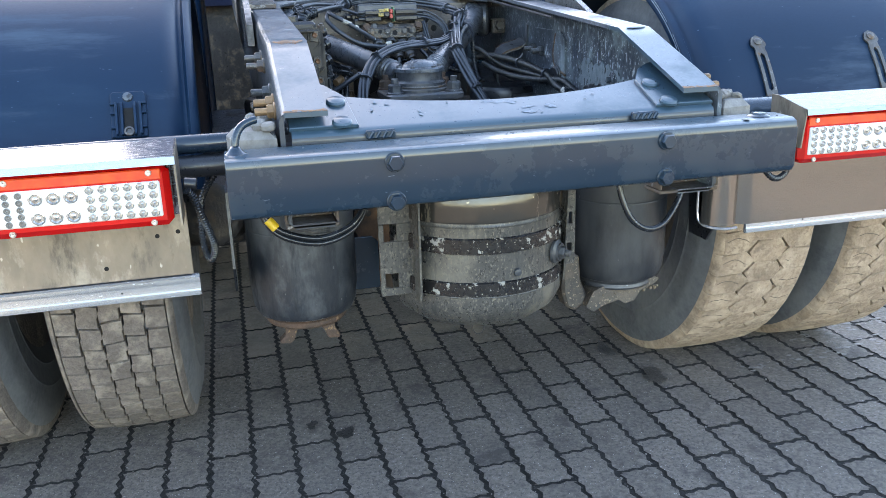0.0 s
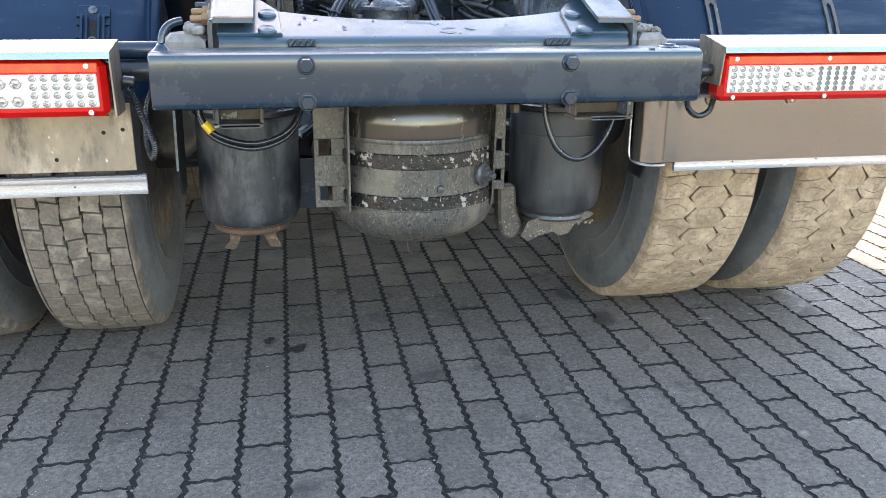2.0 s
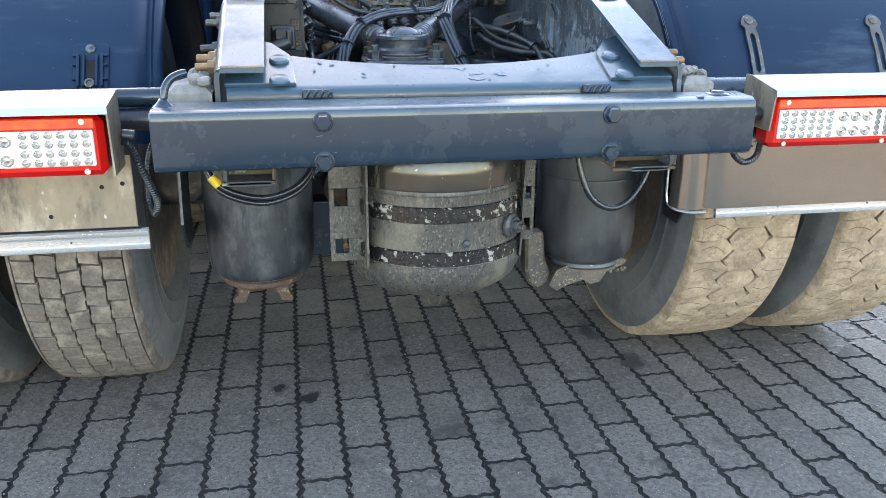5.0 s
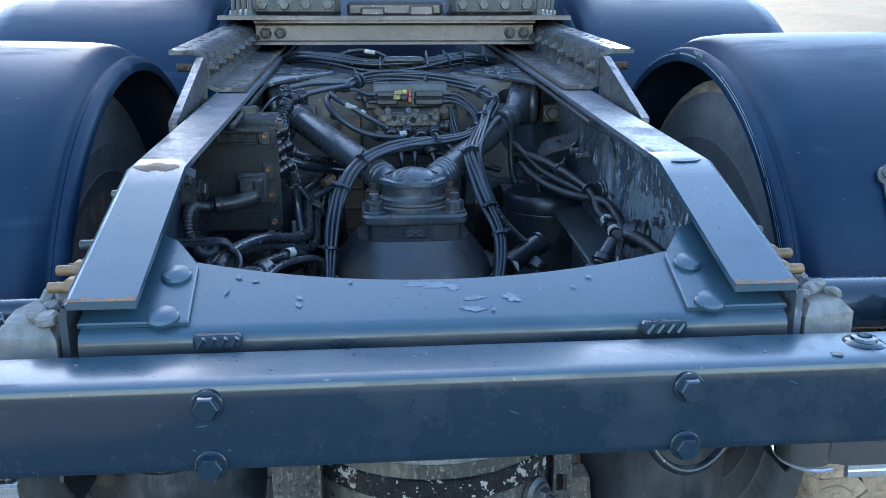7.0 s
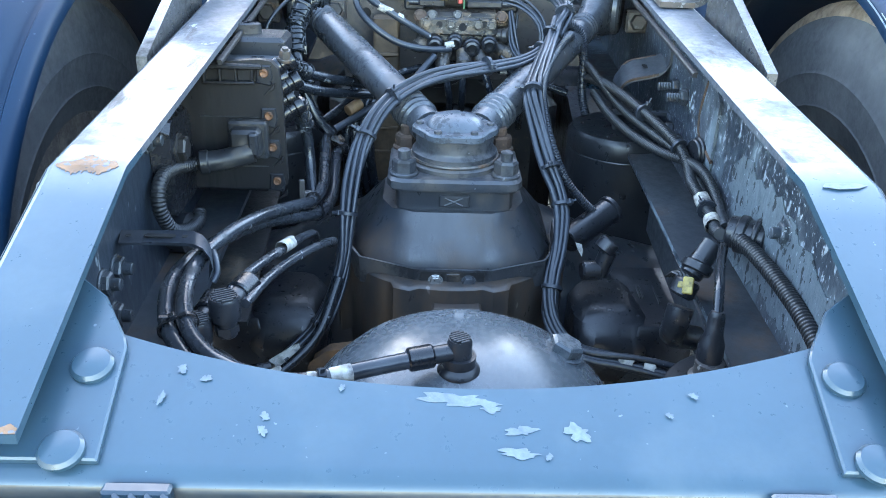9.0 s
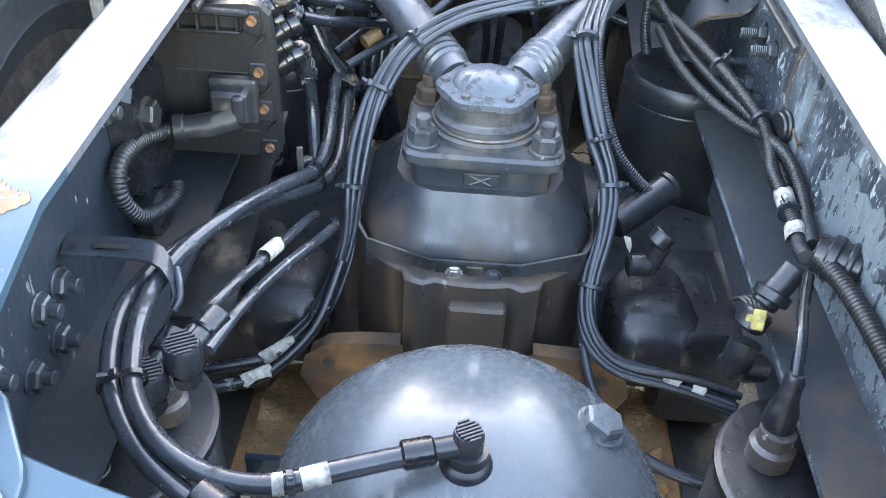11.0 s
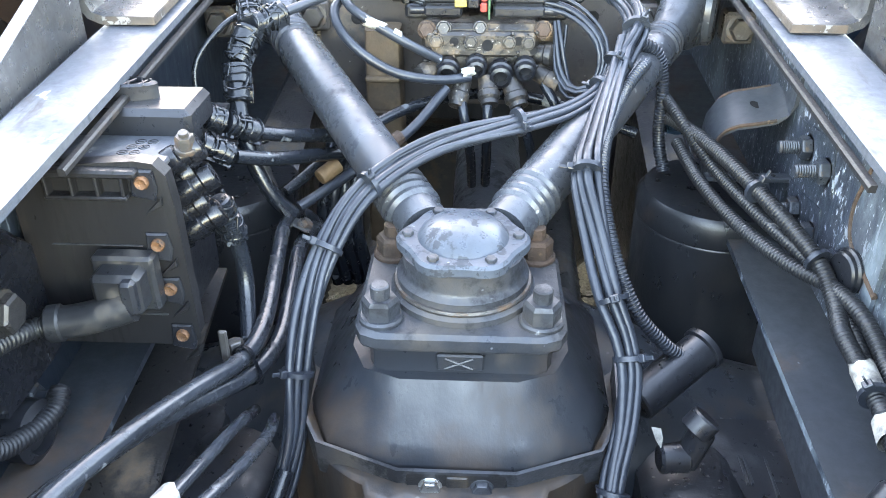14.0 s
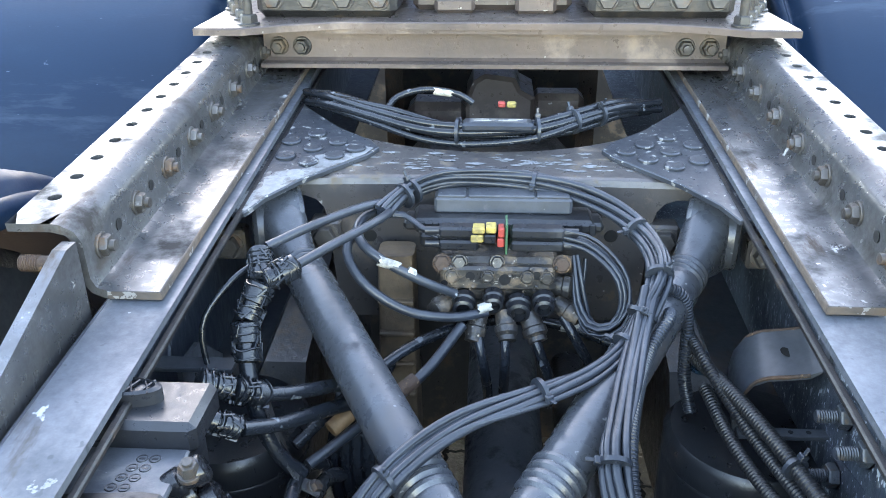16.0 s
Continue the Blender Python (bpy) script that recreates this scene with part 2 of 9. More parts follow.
M_FARG = surface("sunlit_yard", (0.046, 0.038, 0.029), (0.030, 0.026, 0.020), rough=0.95, scale=0.4, fine=6, bump=0.6, dust=(0.078, 0.064, 0.046), dust_at=0.55, dust_scale=0.15)
M_OIL = surface("oil_stain", (0.016, 0.015, 0.015), (0.03, 0.028, 0.027), rough=0.6, scale=30, fine=170, bump=0.8)
M_WET = surface("damp_stain", (0.068, 0.061, 0.055), (0.046, 0.043, 0.040), rough=0.45, scale=20, fine=170, bump=0.8)
M_GRAVEL = surface("joint_gravel", (0.028, 0.026, 0.024), (0.055, 0.050, 0.045), rough=0.8, scale=40, fine=200, bump=0.3, rand=0.6, island=True)
M_CHALK = surface("worn_white_road_paint", (0.285, 0.265, 0.245), (0.23, 0.212, 0.195), rough=0.85, scale=30, fine=150, bump=0.5, grime=(0.14, 0.13, 0.118), grime_at=0.52, grime_scale=50)
M_TANK = surface("weathered_tank_paint", (0.066, 0.065, 0.062), (0.100, 0.094, 0.084), rough=0.30, metal=0.25, scale=7, fine=80, bump=0.15, spots=(0.160, 0.146, 0.120), spot_at=0.575, spot_scale=260, spot_rough=0.75, dust=(0.185, 0.162, 0.125), dust_at=0.60, dust_scale=6, dust_w=0.10, grain=0.6, specks=(0.022, 0.024, 0.028), speck_at=0.62, speck_scale=300, stretch=(1, 1, 0.6), grime=(0.036, 0.036, 0.036), grime_at=0.60, grime_scale=34, grime_w=0.07, grime_stretch=(1, 1, 0.12))
M_TANKTOP = surface("tank_top_paint", (0.086, 0.099, 0.110), (0.050, 0.060, 0.068), rough=0.27, metal=0.1, scale=5, fine=120, bump=0.05, spots=(0.55, 0.56, 0.56), spot_at=0.755, spot_scale=30, dust=(0.024, 0.027, 0.030), dust_at=0.64, dust_scale=6, dust_w=0.08, specks=(0.02, 0.02, 0.02), speck_at=0.74, speck_scale=60, grain=0.3, grime=(0.13, 0.14, 0.145), grime_at=0.62, grime_scale=24, grime_w=0.04, grime_stretch=(1.5, 0.4, 1))
M_BAND = surface("flaking_black_band", (0.007, 0.007, 0.008), (0.014, 0.014, 0.015), rough=0.28, scale=10, fine=90, bump=0.2, spots=(0.25, 0.24, 0.215), spot_at=0.60, spot_scale=42, specks=(0.30, 0.28, 0.24), speck_at=0.66, speck_scale=200, dust=(0.11, 0.095, 0.075), dust_at=0.66, dust_scale=14, dust_w=0.04)
M_BELLOWS = surface("air_bellows_rubber", (0.010, 0.013, 0.018), (0.022, 0.027, 0.034), rough=0.42, scale=7, fine=60, bump=0.2, dust=(0.105, 0.108, 0.108), dust_at=0.55, dust_scale=7, dust_w=0.10, grain=0.5, specks=(0.14, 0.14, 0.135), speck_at=0.73, speck_scale=150, stretch=(1, 1, 0.5), grime=(0.012, 0.014, 0.018), grime_at=0.58, grime_scale=16, grime_stretch=(1, 1, 0.22))
M_BELLOWR = surface("dark_bellows_rubber", (0.010, 0.012, 0.015), (0.020, 0.023, 0.028), rough=0.40, scale=7, fine=60, bump=0.2, dust=(0.050, 0.050, 0.049), dust_at=0.58, dust_scale=7, dust_w=0.10, grain=0.5, specks=(0.12, 0.11, 0.10), speck_at=0.73, speck_scale=150, stretch=(1, 1, 0.4))
M_CONDUIT = surface("dull_black_conduit", (0.009, 0.010, 0.012), (0.017, 0.019, 0.022), rough=0.46, scale=14, fine=100, bump=0.1, specks=(0.07, 0.07, 0.07), speck_at=0.72, speck_scale=60)
M_SAND = surface("caked_orange_sand", (0.40, 0.235, 0.118), (0.27, 0.155, 0.078), rough=0.95, scale=26, fine=110, bump=1.2, dust=(0.46, 0.285, 0.15), dust_at=0.60, dust_scale=18, dust_w=0.08, grain=0.8, grime=(0.13, 0.085, 0.050), grime_at=0.66, grime_scale=14)
M_WEBP = surface("pale_weathered_web_paint", (0.115, 0.142, 0.160), (0.080, 0.100, 0.116), rough=0.42, scale=7, fine=90, bump=0.25, spots=(0.022, 0.027, 0.033), spot_at=0.575, spot_scale=70, stretch=(1, 1.25, 0.6), specks=(0.30, 0.33, 0.35), speck_at=0.69, speck_scale=200, dust=(0.035, 0.042, 0.050), dust_at=0.60, dust_scale=8, dust_w=0.06)
# Darker copy of the bellows rubber: shade on the forward bellows put into colour.
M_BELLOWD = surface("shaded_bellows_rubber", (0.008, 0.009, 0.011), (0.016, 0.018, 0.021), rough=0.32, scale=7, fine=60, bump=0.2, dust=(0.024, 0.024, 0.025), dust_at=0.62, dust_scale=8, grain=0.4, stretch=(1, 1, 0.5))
M_STUD = surface("painted_stud", (0.050, 0.060, 0.072), (0.032, 0.038, 0.046), rough=0.34, metal=0.2, scale=30, fine=120, bump=0.2, grime=(0.10, 0.07, 0.045), grime_at=0.62, grime_scale=60, specks=(0.20, 0.21, 0.22), speck_at=0.70, speck_scale=120)
M_SCREWR = surface("rusty_screw", (0.17, 0.075, 0.032), (0.085, 0.042, 0.022), rough=0.6, metal=0.2, scale=60, fine=200, bump=0.4, grime=(0.03, 0.025, 0.02), grime_at=0.58, grime_scale=160)
M_BLACK = surface("black_plastic", (0.009, 0.010, 0.013), (0.018, 0.020, 0.024), rough=0.33, scale=12, fine=120, bump=0.1, dust=(0.060, 0.064, 0.070), dust_at=0.70, dust_scale=16)
M_HOSE = surface("black_hose", (0.008, 0.010, 0.013), (0.018, 0.022, 0.028), rough=0.24, scale=14, fine=100, bump=0.1, spots=(0.42, 0.44, 0.45), spot_at=0.765, spot_scale=34, rvar=0.08, specks=(0.10, 0.11, 0.12), speck_at=0.68, speck_scale=45)
M_HOSEG = surface("scuffed_grey_hose", (0.018, 0.021, 0.026), (0.034, 0.039, 0.046), rough=0.22, scale=18, fine=100, bump=0.1, spots=(0.38, 0.40, 0.41), spot_at=0.735, spot_scale=36, rvar=0.08, specks=(0.17, 0.18, 0.19), speck_at=0.70, speck_scale=60, grime=(0.010, 0.011, 0.013), grime_at=0.60, grime_scale=30)
M_CABLE = surface("painted_cable", (0.014, 0.018, 0.025), (0.032, 0.039, 0.050), rough=0.34, scale=14, fine=120, bump=0.12, spots=(0.24, 0.255, 0.27), spot_at=0.715, spot_scale=40, rvar=0.1)
M_CAST = surface("blackened_casting", (0.030, 0.035, 0.042), (0.052, 0.055, 0.06), rough=0.36, scale=7, fine=60, bump=0.3, dust=(0.11, 0.088, 0.066), dust_at=0.66, dust_scale=6, specks=(0.15, 0.16, 0.17), speck_at=0.72, speck_scale=120, grime=(0.010, 0.011, 0.013), grime_at=0.57, grime_scale=22, grime_w=0.05)
M_DIFF = surface("oily_axle_casting", (0.017, 0.0215, 0.028), (0.031, 0.034, 0.038), rough=0.32, scale=6, fine=45, bump=0.15, dust=(0.090, 0.056, 0.033), dust_at=0.635, dust_scale=5, grain=0.3, stretch=(1, 1, 0.45), specks=(0.10, 0.10, 0.10), speck_at=0.74, speck_scale=60, grime=(0.060, 0.050, 0.041), grime_at=0.62, grime_scale=12, grime_w=0.09)
M_COVER = surface("rust_stained_cover", (0.046, 0.041, 0.038), (0.030, 0.028, 0.028), rough=0.36, scale=6, fine=45, bump=0.2, dust=(0.115, 0.070, 0.038), dust_at=0.56, dust_scale=6, dust_w=0.10, grain=0.4, stretch=(1, 1, 0.3), specks=(0.14, 0.13, 0.12), speck_at=0.73, speck_scale=70)
M_CAP = surface("painted_ball_joint", (0.070, 0.084, 0.102), (0.046, 0.057, 0.070), rough=0.33, metal=0.1, scale=14, fine=80, bump=0.15, spots=(0.025, 0.030, 0.037), spot_at=0.60, spot_scale=34, dust=(0.17, 0.185, 0.20), dust_at=0.70, dust_scale=18, specks=(0.20, 0.22, 0.24), speck_at=0.73, speck_scale=120, grime=(0.026, 0.031, 0.038), grime_at=0.57, grime_scale=45, grime_w=0.03)
M_GUSSET = surface("scuffed_gusset", (0.036, 0.042, 0.052), (0.060, 0.066, 0.075), rough=0.34, metal=0.2, scale=8, fine=90, bump=0.1, spots=(0.20, 0.20, 0.195), spot_at=0.62, spot_scale=50, specks=(0.30, 0.30, 0.29), speck_at=0.69, speck_scale=120)
M_STAY = surface("satin_grey_stay", (0.064, 0.070, 0.078), (0.044, 0.050, 0.059), rough=0.29, metal=0.15, scale=6, fine=90, bump=0.06, spots=(0.26, 0.27, 0.27), spot_at=0.74, spot_scale=24, grain=0.25, dust=(0.085, 0.072, 0.058), dust_at=0.68, dust_scale=6, specks=(0.22, 0.23, 0.24), speck_at=0.72, speck_scale=90, grime=(0.018, 0.021, 0.026), grime_at=0.62, grime_scale=20, grime_w=0.04)
M_RUST = surface("surface_rust", (0.080, 0.043, 0.025), (0.040, 0.028, 0.021), rough=0.8, scale=30, fine=120, bump=0.6, grime=(0.16, 0.095, 0.05), grime_at=0.60, grime_scale=60, grime_w=0.03)
M_RUSTP = surface("rust_on_rail", (0.26, 0.135, 0.066), (0.15, 0.085, 0.052), rough=0.8, scale=40, fine=120, bump=0.2, spots=(0.10, 0.105, 0.12), spot_at=0.56, spot_scale=110, specks=(0.06, 0.05, 0.045), speck_at=0.66, speck_scale=200)
M_BOLT = surface("dull_steel_bolt", (0.115, 0.110, 0.106), (0.070, 0.062, 0.055), rough=0.40, metal=0.5, scale=20, fine=120, bump=0.3, dust=(0.14, 0.078, 0.042), dust_at=0.60, dust_scale=26, dust_w=0.06, grime=(0.24, 0.235, 0.23), grime_at=0.64, grime_scale=60)
M_BRASS = surface("yellowed_bolt", (0.25, 0.15, 0.075), (0.16, 0.095, 0.05), rough=0.55, metal=0.3, scale=30, fine=120, bump=0.3)
M_STEEL = surface("worn_subframe_steel", (0.165, 0.167, 0.172), (0.090, 0.094, 0.100), rough=0.30, metal=0.65, scale=8, fine=75, bump=0.12, spots=(0.46, 0.46, 0.46), spot_at=0.70, spot_scale=16, dust=(0.045, 0.041, 0.038), dust_at=0.58, dust_scale=9, dust_w=0.08, grain=0.6, specks=(0.34, 0.34, 0.34), speck_at=0.71, speck_scale=90, grime=(0.070, 0.052, 0.040), grime_at=0.61, grime_scale=13, grime_w=0.05, grime_stretch=(1.5, 0.35, 1))
M_PLATE = surface("brown_grey_crossmember", (0.096, 0.086, 0.080), (0.062, 0.058, 0.059), rough=0.32, metal=0.2, scale=6, fine=60, bump=0.2, dust=(0.20, 0.152, 0.110), dust_at=0.64, dust_scale=9, dust_w=0.07, grain=0.5, specks=(0.30, 0.29, 0.27), speck_at=0.72, speck_scale=80, grime=(0.12, 0.095, 0.068), grime_at=0.62, grime_scale=26, grime_w=0.04)
M_CHAN = surface("brown_subframe_plate", (0.136, 0.104, 0.090), (0.084, 0.069, 0.065), rough=0.33, metal=0.25, scale=6, fine=60, bump=0.2, dust=(0.25, 0.19, 0.15), dust_at=0.62, dust_scale=9, dust_w=0.08, grain=0.5, specks=(0.34, 0.32, 0.30), speck_at=0.72, speck_scale=70)
M_CLOD = surface("dark_mud_clod", (0.085, 0.058, 0.038), (0.045, 0.033, 0.024), rough=0.95, scale=20, fine=70, bump=0.8)
M_STRIP = surface("bright_extrusion", (0.56, 0.58, 0.61), (0.53, 0.55, 0.58), rough=0.26, rvar=0.02, metal=0.75, scale=5, fine=160, bump=0.0, stretch=(0.2, 2, 2), grain=0.03)
M_HOOD = surface("folded_bright_sheet", (0.150, 0.185, 0.235), (0.120, 0.150, 0.195), rough=0.22, metal=0.9, scale=5, fine=160, bump=0.01, stretch=(0.3, 2, 2), grain=0.08)
M_ALUW = surface("weathered_aluminium_sheet", (0.300, 0.242, 0.180), (0.190, 0.155, 0.118), rough=0.44, metal=0.3, scale=9, fine=40, bump=0.15, dust=(0.39, 0.33, 0.255), dust_at=0.60, dust_scale=14, dust_w=0.06, stretch=(1, 1, 0.5), spots=(0.10, 0.085, 0.07), spot_at=0.70, spot_scale=22, specks=(0.45, 0.40, 0.33), speck_at=0.70, speck_scale=60, grime=(0.115, 0.095, 0.072), grime_at=0.60, grime_scale=14, grime_w=0.05, grime_stretch=(1, 1, 0.35))
M_FLAP = surface("stainless_flap_plate", (0.250, 0.240, 0.226), (0.205, 0.197, 0.187), rough=0.20, metal=0.92, scale=3, fine=180, bump=0.01, stretch=(0.2, 1, 1), grain=0.15, rvar=0.06)
M_RED = surface("red_lamp_plastic", (0.50, 0.0045, 0.004), (0.40, 0.003, 0.003), rough=0.12, scale=9, fine=60, bump=0.02, coat=0.15, grain=0.1, spec=0.35)
M_AMBER = surface("orange_red_lamp_band", (0.72, 0.075, 0.015), (0.6, 0.04, 0.012), rough=0.15, scale=30, fine=60, bump=0.02, coat=0.6, grain=0.2)
M_LENS = surface("pale_lamp_face", (0.66, 0.65, 0.62), (0.60, 0.58, 0.54), rough=0.2, scale=20, fine=90, bump=0.02, coat=0.5, grain=0.15)
M_LED = surface("clear_led_cup", (0.62, 0.62, 0.60), (0.30, 0.29, 0.27), rough=0.06, metal=0.7, scale=90, fine=200, bump=0.0, coat=1.0)
M_LEDG = surface("smoked_led_cup", (0.16, 0.16, 0.145), (0.28, 0.27, 0.25), rough=0.10, metal=0.4, scale=60, fine=200, bump=0.0, coat=1.0)
M_SCREW = surface("zinc_screw", (0.62, 0.62, 0.6), (0.5, 0.5, 0.48), rough=0.3, metal=0.9, scale=40, fine=200, bump=0.05)
M_WHITE = surface("white_marker_tape", (0.50, 0.48, 0.42), (0.30, 0.285, 0.25), rough=0.55, scale=50, fine=150, bump=0.1, dust=(0.04, 0.04, 0.045), dust_at=0.56, dust_scale=70)
M_YELLOW = surface("yellow_connector", (0.50, 0.37, 0.09), (0.34, 0.25, 0.07), rough=0.4, scale=40, fine=150, bump=0.05, dust=(0.07, 0.065, 0.05), dust_at=0.58, dust_scale=110)
M_YMARK = surface("yellow_tape", (0.70, 0.46, 0.02), (0.55, 0.36, 0.02), rough=0.4, scale=60, fine=150, bump=0.05)
M_REDC = surface("red_connector", (0.45, 0.065, 0.050), (0.32, 0.045, 0.035), rough=0.4, scale=40, fine=150, bump=0.05)
M_CHIP = surface("bare_primer", (0.125, 0.155, 0.188), (0.085, 0.110, 0.138), rough=0.5, scale=50, fine=200, bump=0.1)
# Glint on the mudguard lip, kept as a pale colour.
M_LIP = surface("pale_lip_glint", (0.30, 0.34, 0.39), (0.18, 0.22, 0.27), rough=0.4, scale=30, fine=150, bump=0.1, grime=(0.03, 0.05, 0.08), grime_at=0.60, grime_scale=40)
# Brown and dark patches paint reflections of ground and beam on the fold.
M_FOLD = surface("crossmember_fold_reflections", (0.0135, 0.0235, 0.0330), (0.0215, 0.0300, 0.0380), rough=0.26, scale=4, fine=90, bump=0.05, dust=(0.046, 0.040, 0.034), dust_at=0.56, dust_scale=4, dust_w=0.12, stretch=(0.5, 1, 1), grime=(0.008, 0.009, 0.011), grime_at=0.58, grime_scale=6, grime_w=0.08, grime_stretch=(0.35, 1, 1), specks=(0.16, 0.16, 0.15), speck_at=0.73, speck_scale=60, coat=0.3, coat_rough=0.1)
M_SCUFF = surface("scraped_pale_paint", (0.235, 0.242, 0.248), (0.150, 0.155, 0.160), rough=0.5, scale=26, fine=120, bump=0.15, grime=(0.075, 0.070, 0.066), grime_at=0.56, grime_scale=34)
M_SANDY = surface("sandy_casting", (0.24, 0.225, 0.205), (0.15, 0.145, 0.138), rough=0.75, scale=18, fine=70, bump=0.9, grain=0.7)
# Flat near-black discs paint the shade inside holes, slots and bores.
M_HOLE = surface("dark_cavity", (0.004, 0.004, 0.005), (0.006, 0.006, 0.006), rough=0.95, bump=0)
M_GREASE = surface("greasy_black", (0.017, 0.017, 0.018), (0.030, 0.028, 0.026), rough=0.34, scale=14, fine=60, bump=0.5, dust=(0.105, 0.076, 0.050), dust_at=0.60, dust_scale=14, dust_w=0.08)
M_DRUM = surface("rusty_brake_drum", (0.055, 0.042, 0.034), (0.035, 0.03, 0.027), rough=0.8, scale=12, fine=60, bump=0.5)
M_CAB = surface("cab_rear_paint", (0.02, 0.035, 0.09), (0.02, 0.03, 0.08), rough=0.4, scale=1, fine=60, bump=0.02)


# ---- mesh builder ----
def even_normals(me, limit):
    """Weights the normals by area, so that flat faces stay flat beside rounded edges."""
    fn = [p.normal.copy() for p in me.polygons]
    fa = [p.area for p in me.polygons]
    near = [[] for _ in me.vertices]
    for p in me.polygons:
        for v in p.vertices:
            near[v].append(p.index)
    out = []
    for p in me.polygons:
        n0 = fn[p.index]
        for v in p.vertices:
            n = Vector((0, 0, 0))
            for q in near[v]:
                if fn[q].dot(n0) > limit:
                    n += fn[q] * fa[q]
            out.append(tuple(n.normalized()) if n.length > 1e-12 else tuple(n0))
    me.normals_split_custom_set(out)


class Mesh:
    """Collects vertices and faces of one mesh."""

    def __init__(self):
        self.v, self.f = [], []

    def add(self, verts, faces):
        n = len(self.v)
        self.v += [tuple(p) for p in verts]
        self.f += [tuple(i + n for i in q) for q in faces]
        return self

    def box(self, a, z, ch=0.003, m=None):
        """A box from corner a to corner z with chamfered edges."""
        c = [(p + q) / 2 for p, q in zip(a, z)]
        h = [abs(q - p) / 2 for p, q in zip(a, z)]
        ch = min(ch, min(h) * 0.6)
        vs, key = [], {}
        for sx in (-1, 1):
            for sy in (-1, 1):
                for sz in (-1, 1):
                    for ax in range(3):
                        s = (sx, sy, sz)
                        key[(s, ax)] = len(vs)
                        vs.append(Vector([c[i] + s[i] * (h[i] - (0 if i == ax else ch)) for i in range(3)]))
        fs = []
        for ax in range(3):
            o = [i for i in range(3) if i != ax]
            for sg in (-1, 1):
                q = []
                for s1, s2 in ((-1, -1), (1, -1), (1, 1), (-1, 1)):
                    s = [0, 0, 0]
                    s[ax], s[o[0]], s[o[1]] = sg, s1, s2
                    q.append(key[(tuple(s), ax)])
                fs.append(q if (sg > 0) == (ax != 1) else q[::-1])
        for e in range(3):
            o = [i for i in range(3) if i != e]
            for s1 in (-1, 1):
                for s2 in (-1, 1):
                    s, r = [0, 0, 0], [0, 0, 0]
                    s[o[0]], s[o[1]], s[e] = s1, s2, -1
                    r[o[0]], r[o[1]], r[e] = s1, s2, 1
                    q = [key[(tuple(s), o[0])], key[(tuple(r), o[0])], key[(tuple(r), o[1])], key[(tuple(s), o[1])]]
                    fs.append(q)
        for sx in (-1, 1):
            for sy in (-1, 1):
                for sz in (-1, 1):
                    fs.append([key[((sx, sy, sz), ax)] for ax in range(3)])
        if m is not None:
            vs = [m @ p for p in vs]
        return self.add(vs, fs)

    def lathe(self, prof, m=None, seg=32, a0=0.0, a1=360.0):
        """Turns a profile of (radius, height) round the local z axis."""
        m = m or Matrix()
        full = abs(a1 - a0) >= 359.9
        n = seg if full else seg + 1
        vs, fs = [], []
        for r, h in prof:
            for i in range(n):
                a = radians(a0 + (a1 - a0) * i / seg)
                vs.append(m @ Vector((r * math.cos(a), r * math.sin(a), h)))
        for j in range(len(prof) - 1):
            for i in range(seg):
                k = (i + 1) % n
                fs.append((j * n + i, j * n + k, (j + 1) * n + k, (j + 1) * n + i))
        if full:
            if prof[0][0] > 1e-6:
                fs.append(tuple(range(n))[::-1])
            if prof[-1][0] > 1e-6:
                fs.append(tuple(range((len(prof) - 1) * n, len(prof) * n)))
        return self.add(vs, fs)

    def rod(self, p, q, r, seg=12, ch=0.0, r2=None):
        """A cylinder from p to q, with small chamfers."""
        p, q = Vector(p), Vector(q)
        d = q - p
        m = Matrix.Translation(p) @ d.to_track_quat("Z", "Y").to_matrix().to_4x4()
        h, r2 = d.length, r if r2 is None else r2
        prof = [(r - ch, 0), (r, ch), (r2, h - ch), (r2 - ch, h)] if ch else [(r, 0), (r2, h)]
        return self.lathe(prof, m, seg)

    def tube(self, pts, r, seg=8, step=0.02, ribs=None, cap=True):
        """A round hose through pts. ribs: (pitch, depth) for a corrugated one."""
        pts = smooth_path(pts, step if not ribs else ribs[0] / 4)
        rings, up = [], None
        for i, p in enumerate(pts):
            d = (pts[min(i + 1, len(pts) - 1)] - pts[max(i - 1, 0)]).normalized()
            if up is None:
                up = d.orthogonal().normalized()
            up = (up - d * up.dot(d))
            up = up.normalized() if up.length > 1e-6 else d.orthogonal().normalized()
            s = d.cross(up)
            rr = r - (ribs[1] if ribs and i % 4 > 1 else 0)
            rings.append([p + (up * math.cos(2 * math.pi * k / seg) + s * math.sin(2 * math.pi * k / seg)) * rr for k in range(seg)])
        vs = [v for g in rings for v in g]
        fs = []
        for i in range(len(rings) - 1):
            for k in range(seg):
                a, b = i * seg + k, i * seg + (k + 1) % seg
                fs.append((a, b, b + seg, a + seg))
        if cap:
            fs += [tuple(range(seg))[::-1], tuple(range(len(vs) - seg, len(vs)))]
        return self.add(vs, fs)

    def prism(self, poly, h0, h1, m=None, ch=0.0):
        """Extrudes a 2D outline (counter-clockwise) from local z h0 to h1; ch chamfers the top rim."""
        m = m or Matrix()
        n = len(poly)
        inset = []
        for i in range(n):
            a, b, c = Vector(poly[i - 1]), Vector(poly[i]), Vector(poly[(i + 1) % n])
            e1, e2 = (b - a).normalized(), (c - b).normalized()
            n1, n2 = Vector((-e1.y, e1.x)), Vector((-e2.y, e2.x))
            w = n1 + n2
            w = w / max(w.length_squared / 2, 0.35)
            inset.append(b + w * ch)
